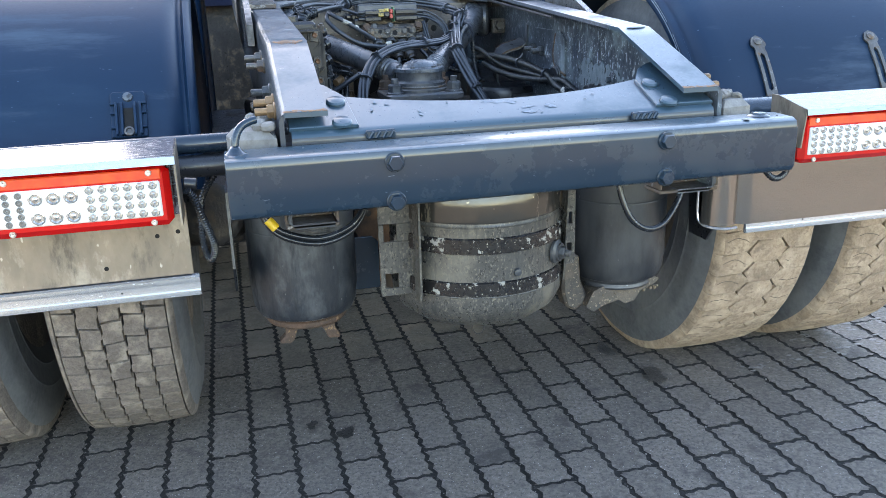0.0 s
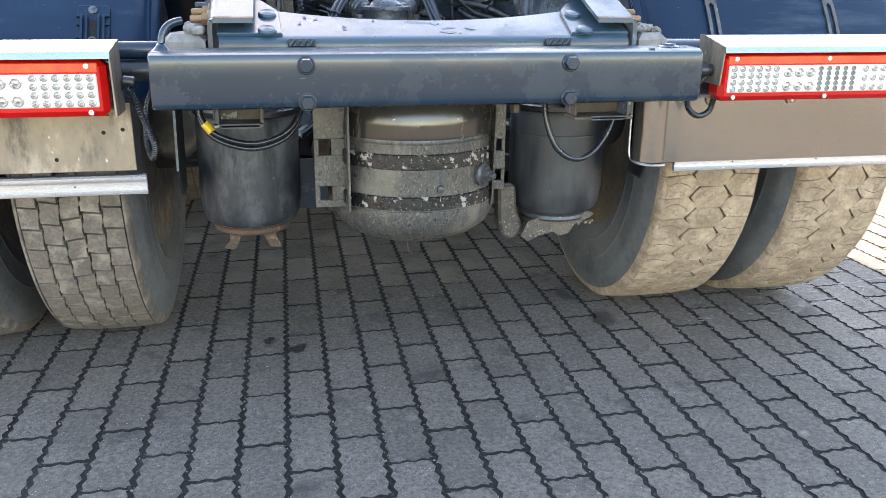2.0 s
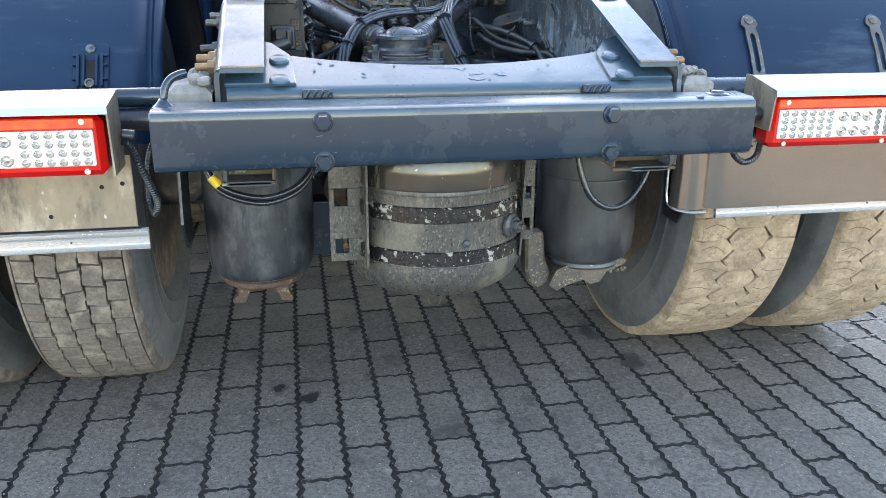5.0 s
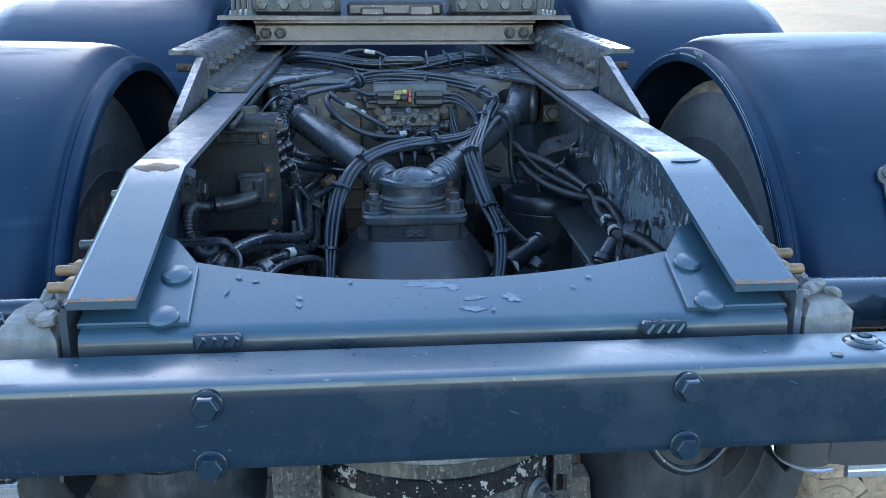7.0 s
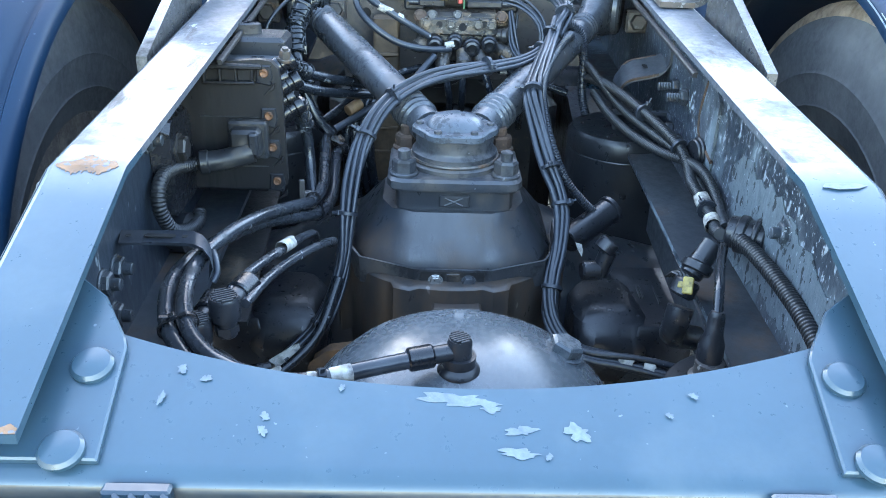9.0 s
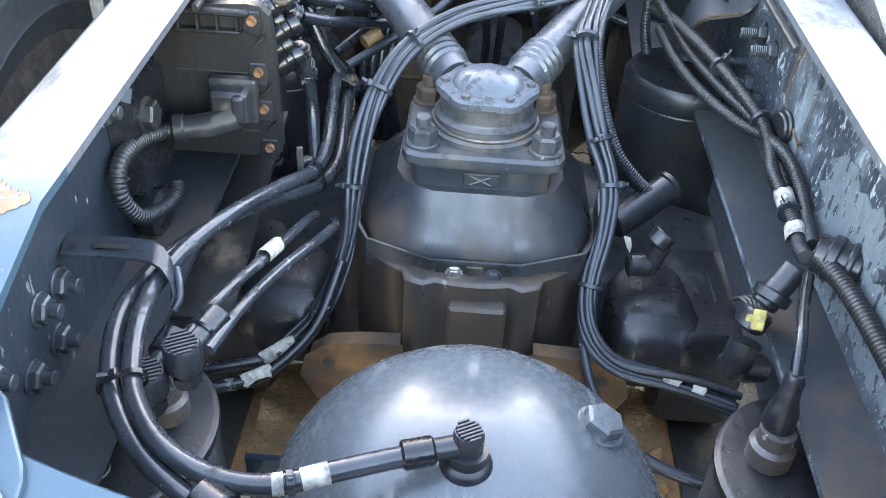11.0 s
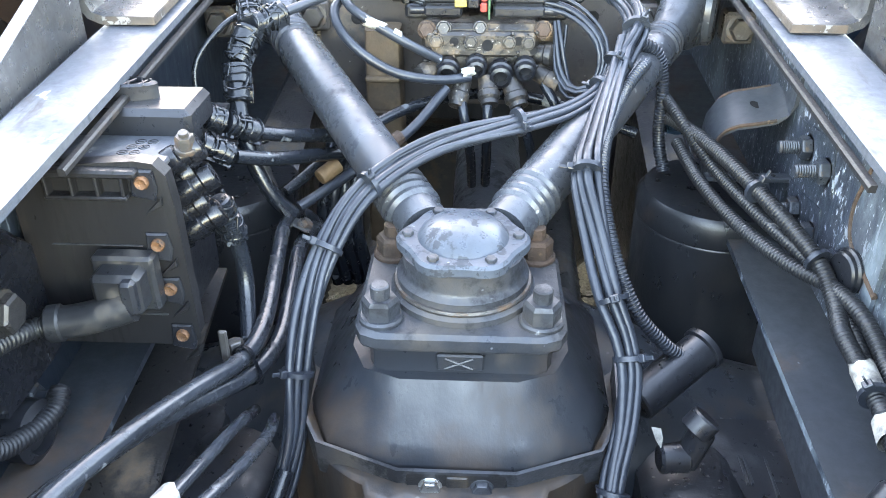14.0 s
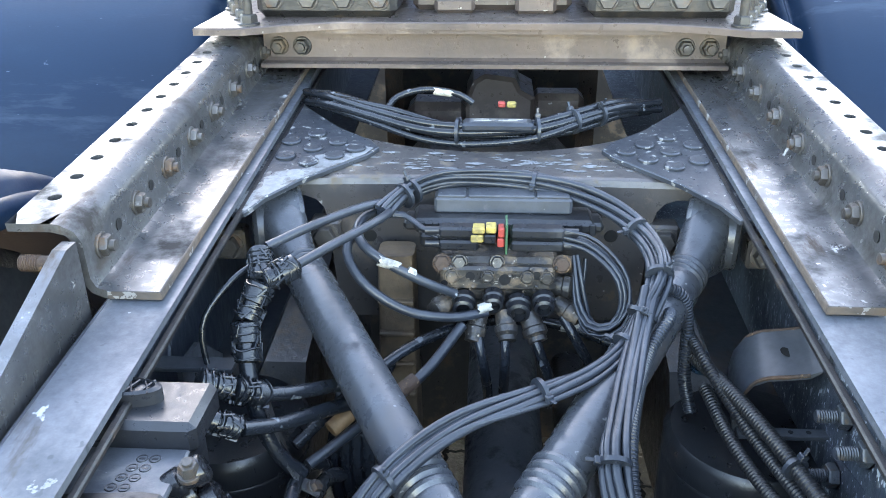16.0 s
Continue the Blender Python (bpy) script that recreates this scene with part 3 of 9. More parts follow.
        rings = [[Vector((*p, h0)) for p in poly]]
        if ch:
            rings += [[Vector((*p, h1 - ch)) for p in poly], [Vector((p.x, p.y, h1)) for p in inset]]
        else:
            rings += [[Vector((*p, h1)) for p in poly]]
        vs = [m @ v for g in rings for v in g]
        fs = [tuple(range(n))[::-1], tuple(range((len(rings) - 1) * n, len(rings) * n))]
        for j in range(len(rings) - 1):
            for i in range(n):
                k = (i + 1) % n
                fs.append((j * n + i, j * n + k, (j + 1) * n + k, (j + 1) * n + i))
        return self.add(vs, fs)

    def strip(self, path, across, thick):
        """A folded sheet: a 3D path of points swept along the vector across, with thickness along thick (one vector a point, or one for all)."""
        n = len(path)
        th = [Vector(thick)] * n if not isinstance(thick, list) else [Vector(x) for x in thick]
        ac = Vector(across)
        a = [Vector(p) for p in path]
        vs = a + [p + ac for p in a] + [p + t for p, t in zip(a, th)] + [p + ac + t for p, t in zip(a, th)]
        fs = []
        for i in range(n - 1):
            fs += [(i, i + 1, n + i + 1, n + i), (2 * n + i, 3 * n + i, 3 * n + i + 1, 2 * n + i + 1),
                   (i, 2 * n + i, 2 * n + i + 1, i + 1), (n + i, n + i + 1, 3 * n + i + 1, 3 * n + i)]
        fs += [(0, n, 3 * n, 2 * n), (n - 1, 3 * n - 1, 4 * n - 1, 2 * n - 1)]
        return self.add(vs, fs)

    def hexbolt(self, p, nrm, s=0.012, h=0.01, washer=True, stud=0.0):
        """A hexagon head of half width s on point p, facing nrm."""
        m = Matrix.Translation(p) @ Vector(nrm).to_track_quat("Z", "Y").to_matrix().to_4x4()
        if washer:
            self.lathe([(s * 1.35, -0.002), (s * 1.35, 0.0015), (s * 1.25, 0.0025)], m, 16)
        self.lathe([(s * 1.12, 0), (s * 1.12, h * 0.8), (s * 0.95, h)], m, 6)
        if stud:
            self.lathe([(s * 0.58, h * 0.9), (s * 0.58, h + stud * 0.9), (s * 0.48, h + stud)], m, 12)
        return self

    def data(self, name, mat, smooth=38.0):
        me = bpy.data.meshes.new(name)
        me.from_pydata(self.v, [], self.f)
        bm = bmesh.new()
        bm.from_mesh(me)
        bmesh.ops.recalc_face_normals(bm, faces=bm.faces)
        bm.to_mesh(me)
        bm.free()
        me.materials.append(mat)
        if smooth:
            me.shade_smooth()
            me.set_sharp_from_angle(angle=radians(smooth))
            if len(me.polygons) < 2500:
                even_normals(me, math.cos(radians(smooth)))
        return me


def smooth_path(pts, step):
    """Points at even steps along a Catmull-Rom curve."""
    p = [Vector(x) for x in pts]
    if len(p) == 2:
        n = max(int((p[1] - p[0]).length / step), 1)
        return [p[0].lerp(p[1], i / n) for i in range(n + 1)]
    p = [p[0] * 2 - p[1]] + p + [p[-1] * 2 - p[-2]]
    fine = []
    for i in range(1, len(p) - 2):
        n = max(16, int((p[i + 1] - p[i]).length / step * 8))
        for k in range(n):
            t = k / n
            a, b, c, d = p[i - 1], p[i], p[i + 1], p[i + 2]
            fine.append(0.5 * ((2 * b) + (c - a) * t + (2 * a - 5 * b + 4 * c - d) * t * t + (3 * b - a - 3 * c + d) * t ** 3))
    fine.append(p[-2])
    out, acc = [fine[0]], 0.0
    for a, b in zip(fine, fine[1:]):
        acc += (b - a).length
        if acc >= step:
            out.append(b)
            acc = 0.0
    if (out[-1] - fine[-1]).length > step * 0.3:
        out.append(fine[-1])
    return out


def part(name, mesh, mat, parent, label="", smooth=38.0, m=None):
    """Links one mesh as a part under a thing or under a part."""
    me = mesh if isinstance(mesh, bpy.types.Mesh) else mesh.data(name, mat, smooth)
    ob = new(name, me)
    if parent is not None:
        ob.parent = parent
    if m is not None:
        ob.matrix_basis = m
    if label:
        ob["label"] = label
    return ob


def hexa(name, p, nrm, s, h, mat, parent, label="", washer=True, stud=0.0):
    return part(name, Mesh().hexbolt(p, nrm, s, h, washer, stud), mat, parent, label)


def turned(p, d):
    """A pose at p whose z axis points along d."""
    return Matrix.Translation(p) @ Vector(d).to_track_quat("Z", "Y").to_matrix().to_4x4()


SIDES = ((-1, "left"), (1, "right"))
SLOPE = 0.08


def rail_top(y):
    """Height of the frame rail's top flange."""
    if y < 0.365:
        return 0.866 + (y - 0.10) * (0.962 - 0.866) / 0.265
    return 0.962 + SLOPE * (y - 0.365)


truck = tagged(new("truck"), "dark blue tractor truck chassis seen from behind, cab out of view", "truck")


# ---- frame rails ----
def frame_rail(s):
    """A C-section rail with the drooping tail, open towards the middle."""
    ys = [0.10, 0.16, 0.24, 0.32, 0.365, 0.41, 0.7, 1.0, 1.6, 2.4, 3.9]
    xo, xi, t = 0.393 * s, 0.315 * s, 0.008
    web = Mesh()
    vs, fs = [], []
    r = 0.014
    prof = lambda y: [(xo - s * 0.010, rail_top(y) - t), (xo - s * t, rail_top(y) - r), (xo - s * t, bot(y) + t), (xi, bot(y) + t),
                      (xi, bot(y)), (xo - s * r, bot(y)), (xo, bot(y) + r), (xo, rail_top(y) - r), (xo - s * 0.004, rail_top(y) - 0.004), (xo - s * 0.006, rail_top(y) - 0.0022)]
    bot = lambda y: 0.675 if y < 0.2 else (0.675 + (y - 0.2) * 0.12 if y < 0.41 else rail_top(y) - 0.265)
    n = len(prof(0))
    for y in ys:
        vs += [(x, y, z) for x, z in prof(y)]
    for j in range(len(ys) - 1):
        for i in range(n):
            k = (i + 1) % n
            fs.append((j * n + i, j * n + k, (j + 1) * n + k, (j + 1) * n + i))
    fs += [tuple(range(n)), tuple(range((len(ys) - 1) * n, len(ys) * n))]
    web.add(vs, fs)
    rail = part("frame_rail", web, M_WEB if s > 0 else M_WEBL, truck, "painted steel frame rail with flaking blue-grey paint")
    rail.data.materials.append(M_FLANGE)
    for f in rail.data.polygons:
        if f.normal.z > 0.9 and f.center.z < 0.80 and abs(f.center.x) < abs(xo) - t * 0.9:
            f.material_index = 1
    top = Mesh()
    vs, fs = [], []
    prof = lambda y: [(xi, rail_top(y)), (xi, rail_top(y) - t), (xo - s * 0.010, rail_top(y) - t), (xo - s * 0.004, rail_top(y) - 0.004), (xo - s * 0.011, rail_top(y))]
    n = 5
    for y in ys:
        vs += [(x, y, z) for x, z in prof(y)]
    for j in range(len(ys) - 1):
        for i in range(n):
            k = (i + 1) % n
            fs.append((j * n + i, j * n + k, (j + 1) * n + k, (j + 1) * n + i))
    fs += [tuple(range(n)), tuple(range((len(ys) - 1) * n, len(ys) * n))]
    top.add(vs, fs)
    tail_n = 5
    tail, main = Mesh(), Mesh()
    tail.add(vs[:(tail_n + 1) * n], [f for f in fs[:tail_n * n]] + [tuple(range(n)), tuple(range(tail_n * n, (tail_n + 1) * n))])
    main.add(vs[tail_n * n:], [tuple(i - tail_n * n for i in f) for f in fs[tail_n * n:-2]] + [tuple(range(n)), tuple(range(len(vs) - tail_n * n - n, len(vs) - tail_n * n))])
    part("tail_flange", tail, M_TAIL, rail, "blue-grey painted flange of the drooping rail end", smooth=20)
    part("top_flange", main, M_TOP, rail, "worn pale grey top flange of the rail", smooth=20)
    liner = Mesh()
    yl = [0.72, 1.0, 1.8, 3.9]
    vs2 = []
    for y in yl:
        zt = rail_top(y) - 0.013
        vs2 += [(s * a, y, b) for a, b in ((0.3145, zt), (0.3095, zt), (0.3080, zt - 0.002), (0.3080, zt - 0.006), (0.314, zt - 0.0065))]
    liner.add(vs2, [(5 * j + i, 5 * j + (i + 1) % 5, 5 * j + 5 + (i + 1) % 5, 5 * j + 5 + i) for j in range(3) for i in range(5)] + [(0, 1, 2, 3, 4), (15, 16, 17, 18, 19)])
    part("rail_liner", liner, M_LINER, rail, "brownish edge of the inner rail liner", smooth=20)
    rust = Mesh()
    rnd = random.Random(5 + s)
    for sg, depth, sl in ((1, 0.020, math.atan(SLOPE)), (-1, 0.013, 0.347)):
        far, base = [], []
        for k in range(61):
            x = 0.322 + 0.058 * k / 60
            w = math.sin(math.pi * k / 60) ** 0.6
            far.append((x, sg * depth * w * (0.62 + 0.22 * math.sin(k * 0.21 + sg) + 0.45 * rnd.random())))
            base.append((x, 0.0))
        poly = far[::-1] + base if sg > 0 else far + base[::-1]
        poly = [(s * x, y) for x, y in poly]
        rust.prism(poly if s > 0 else poly[::-1], 0, 0.0003, Matrix.Translation((0, 0.3652, rail_top(0.3652) + 0.0003)) @ Euler((sl, 0, 0)).to_matrix().to_4x4())
    ends = Mesh()
    poly = [(0.3155, 0.0), (0.386, 0.0)] + [(0.386 - 0.0705 * k / 12, 0.004 + 0.005 * rnd.random()) for k in range(13)]
    poly = [(s * x, y) for x, y in poly]
    ends.prism(poly if s > 0 else poly[::-1], 0, 0.0003, Matrix.Translation((0, 0.1002, rail_top(0.1002) + 0.0003)) @ Euler((0.347, 0, 0)).to_matrix().to_4x4())
    part("rusty_end", ends, M_RUSTP, rail, "rust-brown worn end of the rail", smooth=0)
    if s < 0:
        tagged(part("rust_patch", rust, M_RUSTP, rail, "orange-brown rust patch at the bend of the rail", smooth=0), kind="stuff")
    else:
        chip = Mesh()
        poly = [(-0.022, -0.003), (-0.008, -0.006), (0.012, -0.004), (0.022, 0.001), (0.01, 0.005), (-0.006, 0.004), (-0.018, 0.003)]
        chip.prism(poly, 0, 0.0006, Matrix.Translation((0.352, 0.362, rail_top(0.362) + 0.0006)) @ Euler((0.22, 0, 0)).to_matrix().to_4x4())
        part("paint_chip", chip, M_CHIP, rail, "pale chipped paint on the rail")
    return rail


rails = {s: frame_rail(s) for s, _ in SIDES}

# ---- rear crossmember and bumper beam ----
CROSS = Matrix.Translation((0, 0.11, 0.836)) @ Euler((math.atan(0.35), 0, 0)).to_matrix().to_4x4()      # sloping top of the rear crossmember


def cross_top(x, y, lift=0.0):
    """A pose on the sloping top of the rear crossmember."""
    return CROSS @ Matrix.Translation((x, (y - 0.11) * 1.0595, lift))


cross = Mesh()
xs = [-0.375 + 0.75 * i / 36 for i in range(37)]
edge = lambda x: 0.176 + 0.56 * x * x
slope_z = lambda y: 0.836 + 0.35 * (y - 0.11)
front = [(0.094, 0.80), (0.0940, 0.8195), (0.0955, 0.8255), (0.0995, 0.8310), (0.110, 0.8360)]
vs, fs = [], []
for x in xs:
    e = edge(x)
    ring = front + [(0.5 * (0.116 + e), slope_z(0.5 * (0.116 + e))), (e - 0.002, slope_z(e - 0.002)), (e, slope_z(e) - 0.0022), (e + 0.0015, slope_z(e) - 0.0065), (0.115, 0.8310), (0.102, 0.80)]
    vs += [(x, y, z) for y, z in ring]
n = 11
for j in range(len(xs) - 1):
    for i in range(n):
        k = (i + 1) % n
        fs.append((j * n + i, j * n + k, (j + 1) * n + k, (j + 1) * n + i))
fs += [tuple(range(n)), tuple(range((len(xs) - 1) * n, len(xs) * n))]
cross.add(vs, fs)
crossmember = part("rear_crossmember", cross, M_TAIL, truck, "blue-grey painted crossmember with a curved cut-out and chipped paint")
# front faces below the fold get the painted reflections
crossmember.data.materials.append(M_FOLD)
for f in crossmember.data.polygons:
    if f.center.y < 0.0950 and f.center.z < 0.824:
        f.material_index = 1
for s, _ in SIDES:
    g = Mesh()
    poly = [(0.266, -0.003), (0.378, -0.003), (0.378, 0.180), (0.330, 0.172), (0.302, 0.150), (0.276, 0.108), (0.272, 0.098)]
    poly = [(s * x, y) for x, y in poly]
    if s < 0:
        poly = poly[::-1]
    g.prism(poly, 0.0003, 0.0062, CROSS, 0.0015)
    gus = part("corner_gusset", g, M_TAIL, truck, "blue-grey corner plate riveted between rail and crossmember", smooth=20)
    for y in (0.113, 0.183):
        part("rivet", Mesh().lathe([(0.0165, 0), (0.0165, 0.0035), (0.014, 0.0065), (0.006, 0.008), (0, 0.0082)], cross_top(s * 0.292, y, 0.006), 20), M_TAIL, gus)
    # weld plug between crossmember and beam
    w = Mesh().box((s * 0.234 - 0.024, 0.083, 0.818), (s * 0.234 + 0.024, 0.0945, 0.832), 0.002)
    for k in range(4):
        w.rod((s * 0.234 - 0.018 + 0.011 * k, 0.083, 0.820), (s * 0.234 - 0.012 + 0.011 * k, 0.0815, 0.830), 0.003, 6)
    part("weld_plug", w, M_FRAME, crossmember, "rough welded plug in dark paint")
rnd = random.Random(11)
for ic, (cx, cy, sx, sy) in enumerate(((-0.012, 0.164, 0.030, 0.007), (0.014, 0.158, 0.010, 0.005), (0.036, 0.139, 0.012, 0.005), (0.033, 0.121, 0.017, 0.0045), (0.078, 0.138, 0.011, 0.008), (-0.155, 0.147, 0.004, 0.004), (-0.155, 0.135, 0.004, 0.005),
                       (-0.205, 0.178, 0.004, 0.004), (-0.225, 0.186, 0.005, 0.004), (-0.1, 0.172, 0.003, 0.003), (0.055, 0.118, 0.003, 0.003), (0.15, 0.153, 0.003, 0.003), (0.172, 0.170, 0.004, 0.003), (-0.235, 0.160, 0.003, 0.006))):
    poly = []
    f1, f2, f3 = rnd.uniform(0, 6.3), rnd.uniform(0, 6.3), rnd.uniform(0, 6.3)
    for k in range(30):
        a = k * 2 * math.pi / 30
        q = 0.80 + 0.22 * math.sin(2 * a + f1) + 0.16 * math.sin(5 * a + f2) + 0.12 * math.sin(9 * a + f3) + 0.08 * rnd.random()
        poly.append((math.cos(a) * sx * q, math.sin(a) * sy * q))
    part("paint_chip", Mesh().prism(poly, 0, 0.0002, cross_top(cx, cy, 0.0002 + 0.00015 * ic)), M_CHIP, crossmember, "pale bare patch where the paint has flaked")

vs, fs = [], []
ring = [(0.014, 0.722), (0.004, 0.726), (0.0, 0.735), (0.0, 0.800), (0.004, 0.812), (0.014, 0.817), (0.070, 0.8185), (0.080, 0.815), (0.083, 0.806), (0.083, 0.735), (0.079, 0.725), (0.070, 0.722)]
n = len(ring)
for x in (-0.481, -0.4795, 0.4795, 0.481):
    e = 0.0 if abs(x) < 0.48 else 0.002
    vs += [(x, 0.0415 + (y - 0.0415) * (1 - e * 14), 0.770 + (z - 0.770) * (1 - e * 14)) for y, z in ring]
for j in range(3):
    for i in range(n):
        k = (i + 1) % n
        fs.append((j * n + i, j * n + k, (j + 1) * n + k, (j + 1) * n + i))
fs += [tuple(range(n)), tuple(range(3 * n, 4 * n))]
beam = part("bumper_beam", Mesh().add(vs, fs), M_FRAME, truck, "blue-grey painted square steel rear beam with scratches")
# Lighter paint on the upward faces stands in for the sky's reflection.
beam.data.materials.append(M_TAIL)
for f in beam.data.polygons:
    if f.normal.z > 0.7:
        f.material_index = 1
for x in (-0.23, 0.23):
    for z in (0.734, 0.795):
        hexa("bolt", (x, -0.0015, z), (0, -1, 0), 0.0115, 0.012, M_FRAME, beam, "painted hexagon bolt")
hook = Mesh().tube([(-0.4640, 0.046, 0.812), (-0.4635, 0.047, 0.830), (-0.4600, 0.050, 0.845), (-0.4520, 0.055, 0.856), (-0.4400, 0.060, 0.862), (-0.4300, 0.064, 0.864)], 0.0062, 12, 0.005)
hook.lathe([(0.017, 0.0), (0.013, 0.003), (0.009, 0.007), (0.006, 0.012)], Matrix.Translation((-0.4640, 0.046, 0.8175)), 14)
part("hook", hook, M_FRAME, beam, "bent painted steel hook welded on the beam", smooth=60)
part("recessed_bolt", Mesh().lathe([(0.021, 0.0), (0.018, 0.0022), (0.0135, 0.0030), (0.0125, 0.0060), (0.0075, 0.0066), (0.0065, 0.0030), (0.0, 0.0028)], Matrix.Translation((0.432, 0.044, 0.8180)), 20), M_FRAME, beam, "painted bolt end with a hollow on the beam")
scr = Mesh()
rnd = random.Random(3)
for k in range(40):
    x = rnd.uniform(-0.46, 0.46)
    if k % 2:
        y = rnd.uniform(0.012, 0.07)
        scr.box((x, y, 0.8176), (x + rnd.uniform(0.001, 0.004), y + rnd.uniform(0.0008, 0.002), 0.8190), 0.0001)
    else:
        z, q = rnd.uniform(0.74, 0.80), rnd.uniform(-0.5, 0.5)
        m = Matrix.Translation((x, 0, z)) @ Euler((0, q, 0)).to_matrix().to_4x4()
        scr.box((0, -0.0003, 0), (rnd.choice((0.001, 0.0015, 0.002, 0.003, 0.010)), 0.0004, 0.0006), 0.0001, m)
tagged(part("scratches", scr, M_CHIP, beam, "pale nicks and scratches in the paint", smooth=0), kind="stuff")
part("bare_spot", Mesh().prism([(-0.006, -0.004), (0.004, -0.006), (0.007, 0.0), (0.003, 0.006), (-0.005, 0.004)], 0, 0.0008, Matrix.Translation((0.388, 0.018, 0.8172))), M_SANDY, beam)

# ---- subframe angles ----
def pierced(mesh, u0, u1, v0, v1, holes, r, t, m):
    """A flat bar in local xy from u0..u1, v0..v1 and t thick, with round holes along u."""
    cuts = [u0]
    for a, b in zip(holes, holes[1:]):
        cuts.append((a + b) / 2)
    cuts.append(u1)
    vm = (v0 + v1) / 2
    for h, a, b in zip(holes, cuts, cuts[1:]):
        N = 16
        for z, flip in ((0, True), (-t, False)):
            ring = [(h + r * math.cos(2 * math.pi * (k + 0.5) / N), vm + r * math.sin(2 * math.pi * (k + 0.5) / N)) for k in range(N)]
            out = []
            for x, y in ring:
                dx, dy = x - h, y - vm
                q = min(((b - h) if dx > 0 else (h - a)) / max(abs(dx), 1e-9), (v1 - vm) / max(abs(dy), 1e-9))
                out.append((h + dx * q, vm + dy * q))
            vs = [m @ Vector((x, y, z)) for x, y in ring + out]
            fs = [(k, (k + 1) % N, N + (k + 1) % N, N + k) for k in range(N)]
            base = len(vs)
            corner = [m @ Vector((x, y, z)) for x, y in ((b, v1), (a, v1), (a, v0), (b, v0))]
            vs += corner
            for c, k in enumerate((N // 8 - 1, 3 * N // 8 - 1, 5 * N // 8 - 1, 7 * N // 8 - 1)):
                fs.append((N + k, N + (k + 1) % N, base + c))
            mesh.add(vs, fs)
        ring = [(h + r * math.cos(2 * math.pi * (k + 0.5) / N), vm + r * math.sin(2 * math.pi * (k + 0.5) / N)) for k in range(N)]
        vs = [m @ Vector((x, y, 0)) for x, y in ring] + [m @ Vector((x, y, -t)) for x, y in ring]
        mesh.add(vs, [(k, (k + 1) % N, N + (k + 1) % N, N + k) for k in range(N)])
    for (p, q) in (((u0, v0), (u1, v0)), ((u1, v0), (u1, v1)), ((u1, v1), (u0, v1)), ((u0, v1), (u0, v0))):
        mesh.add([m @ Vector((*p, 0)), m @ Vector((*q, 0)), m @ Vector((*q, -t)), m @ Vector((*p, -t))], [(0, 1, 2, 3)])
    return mesh


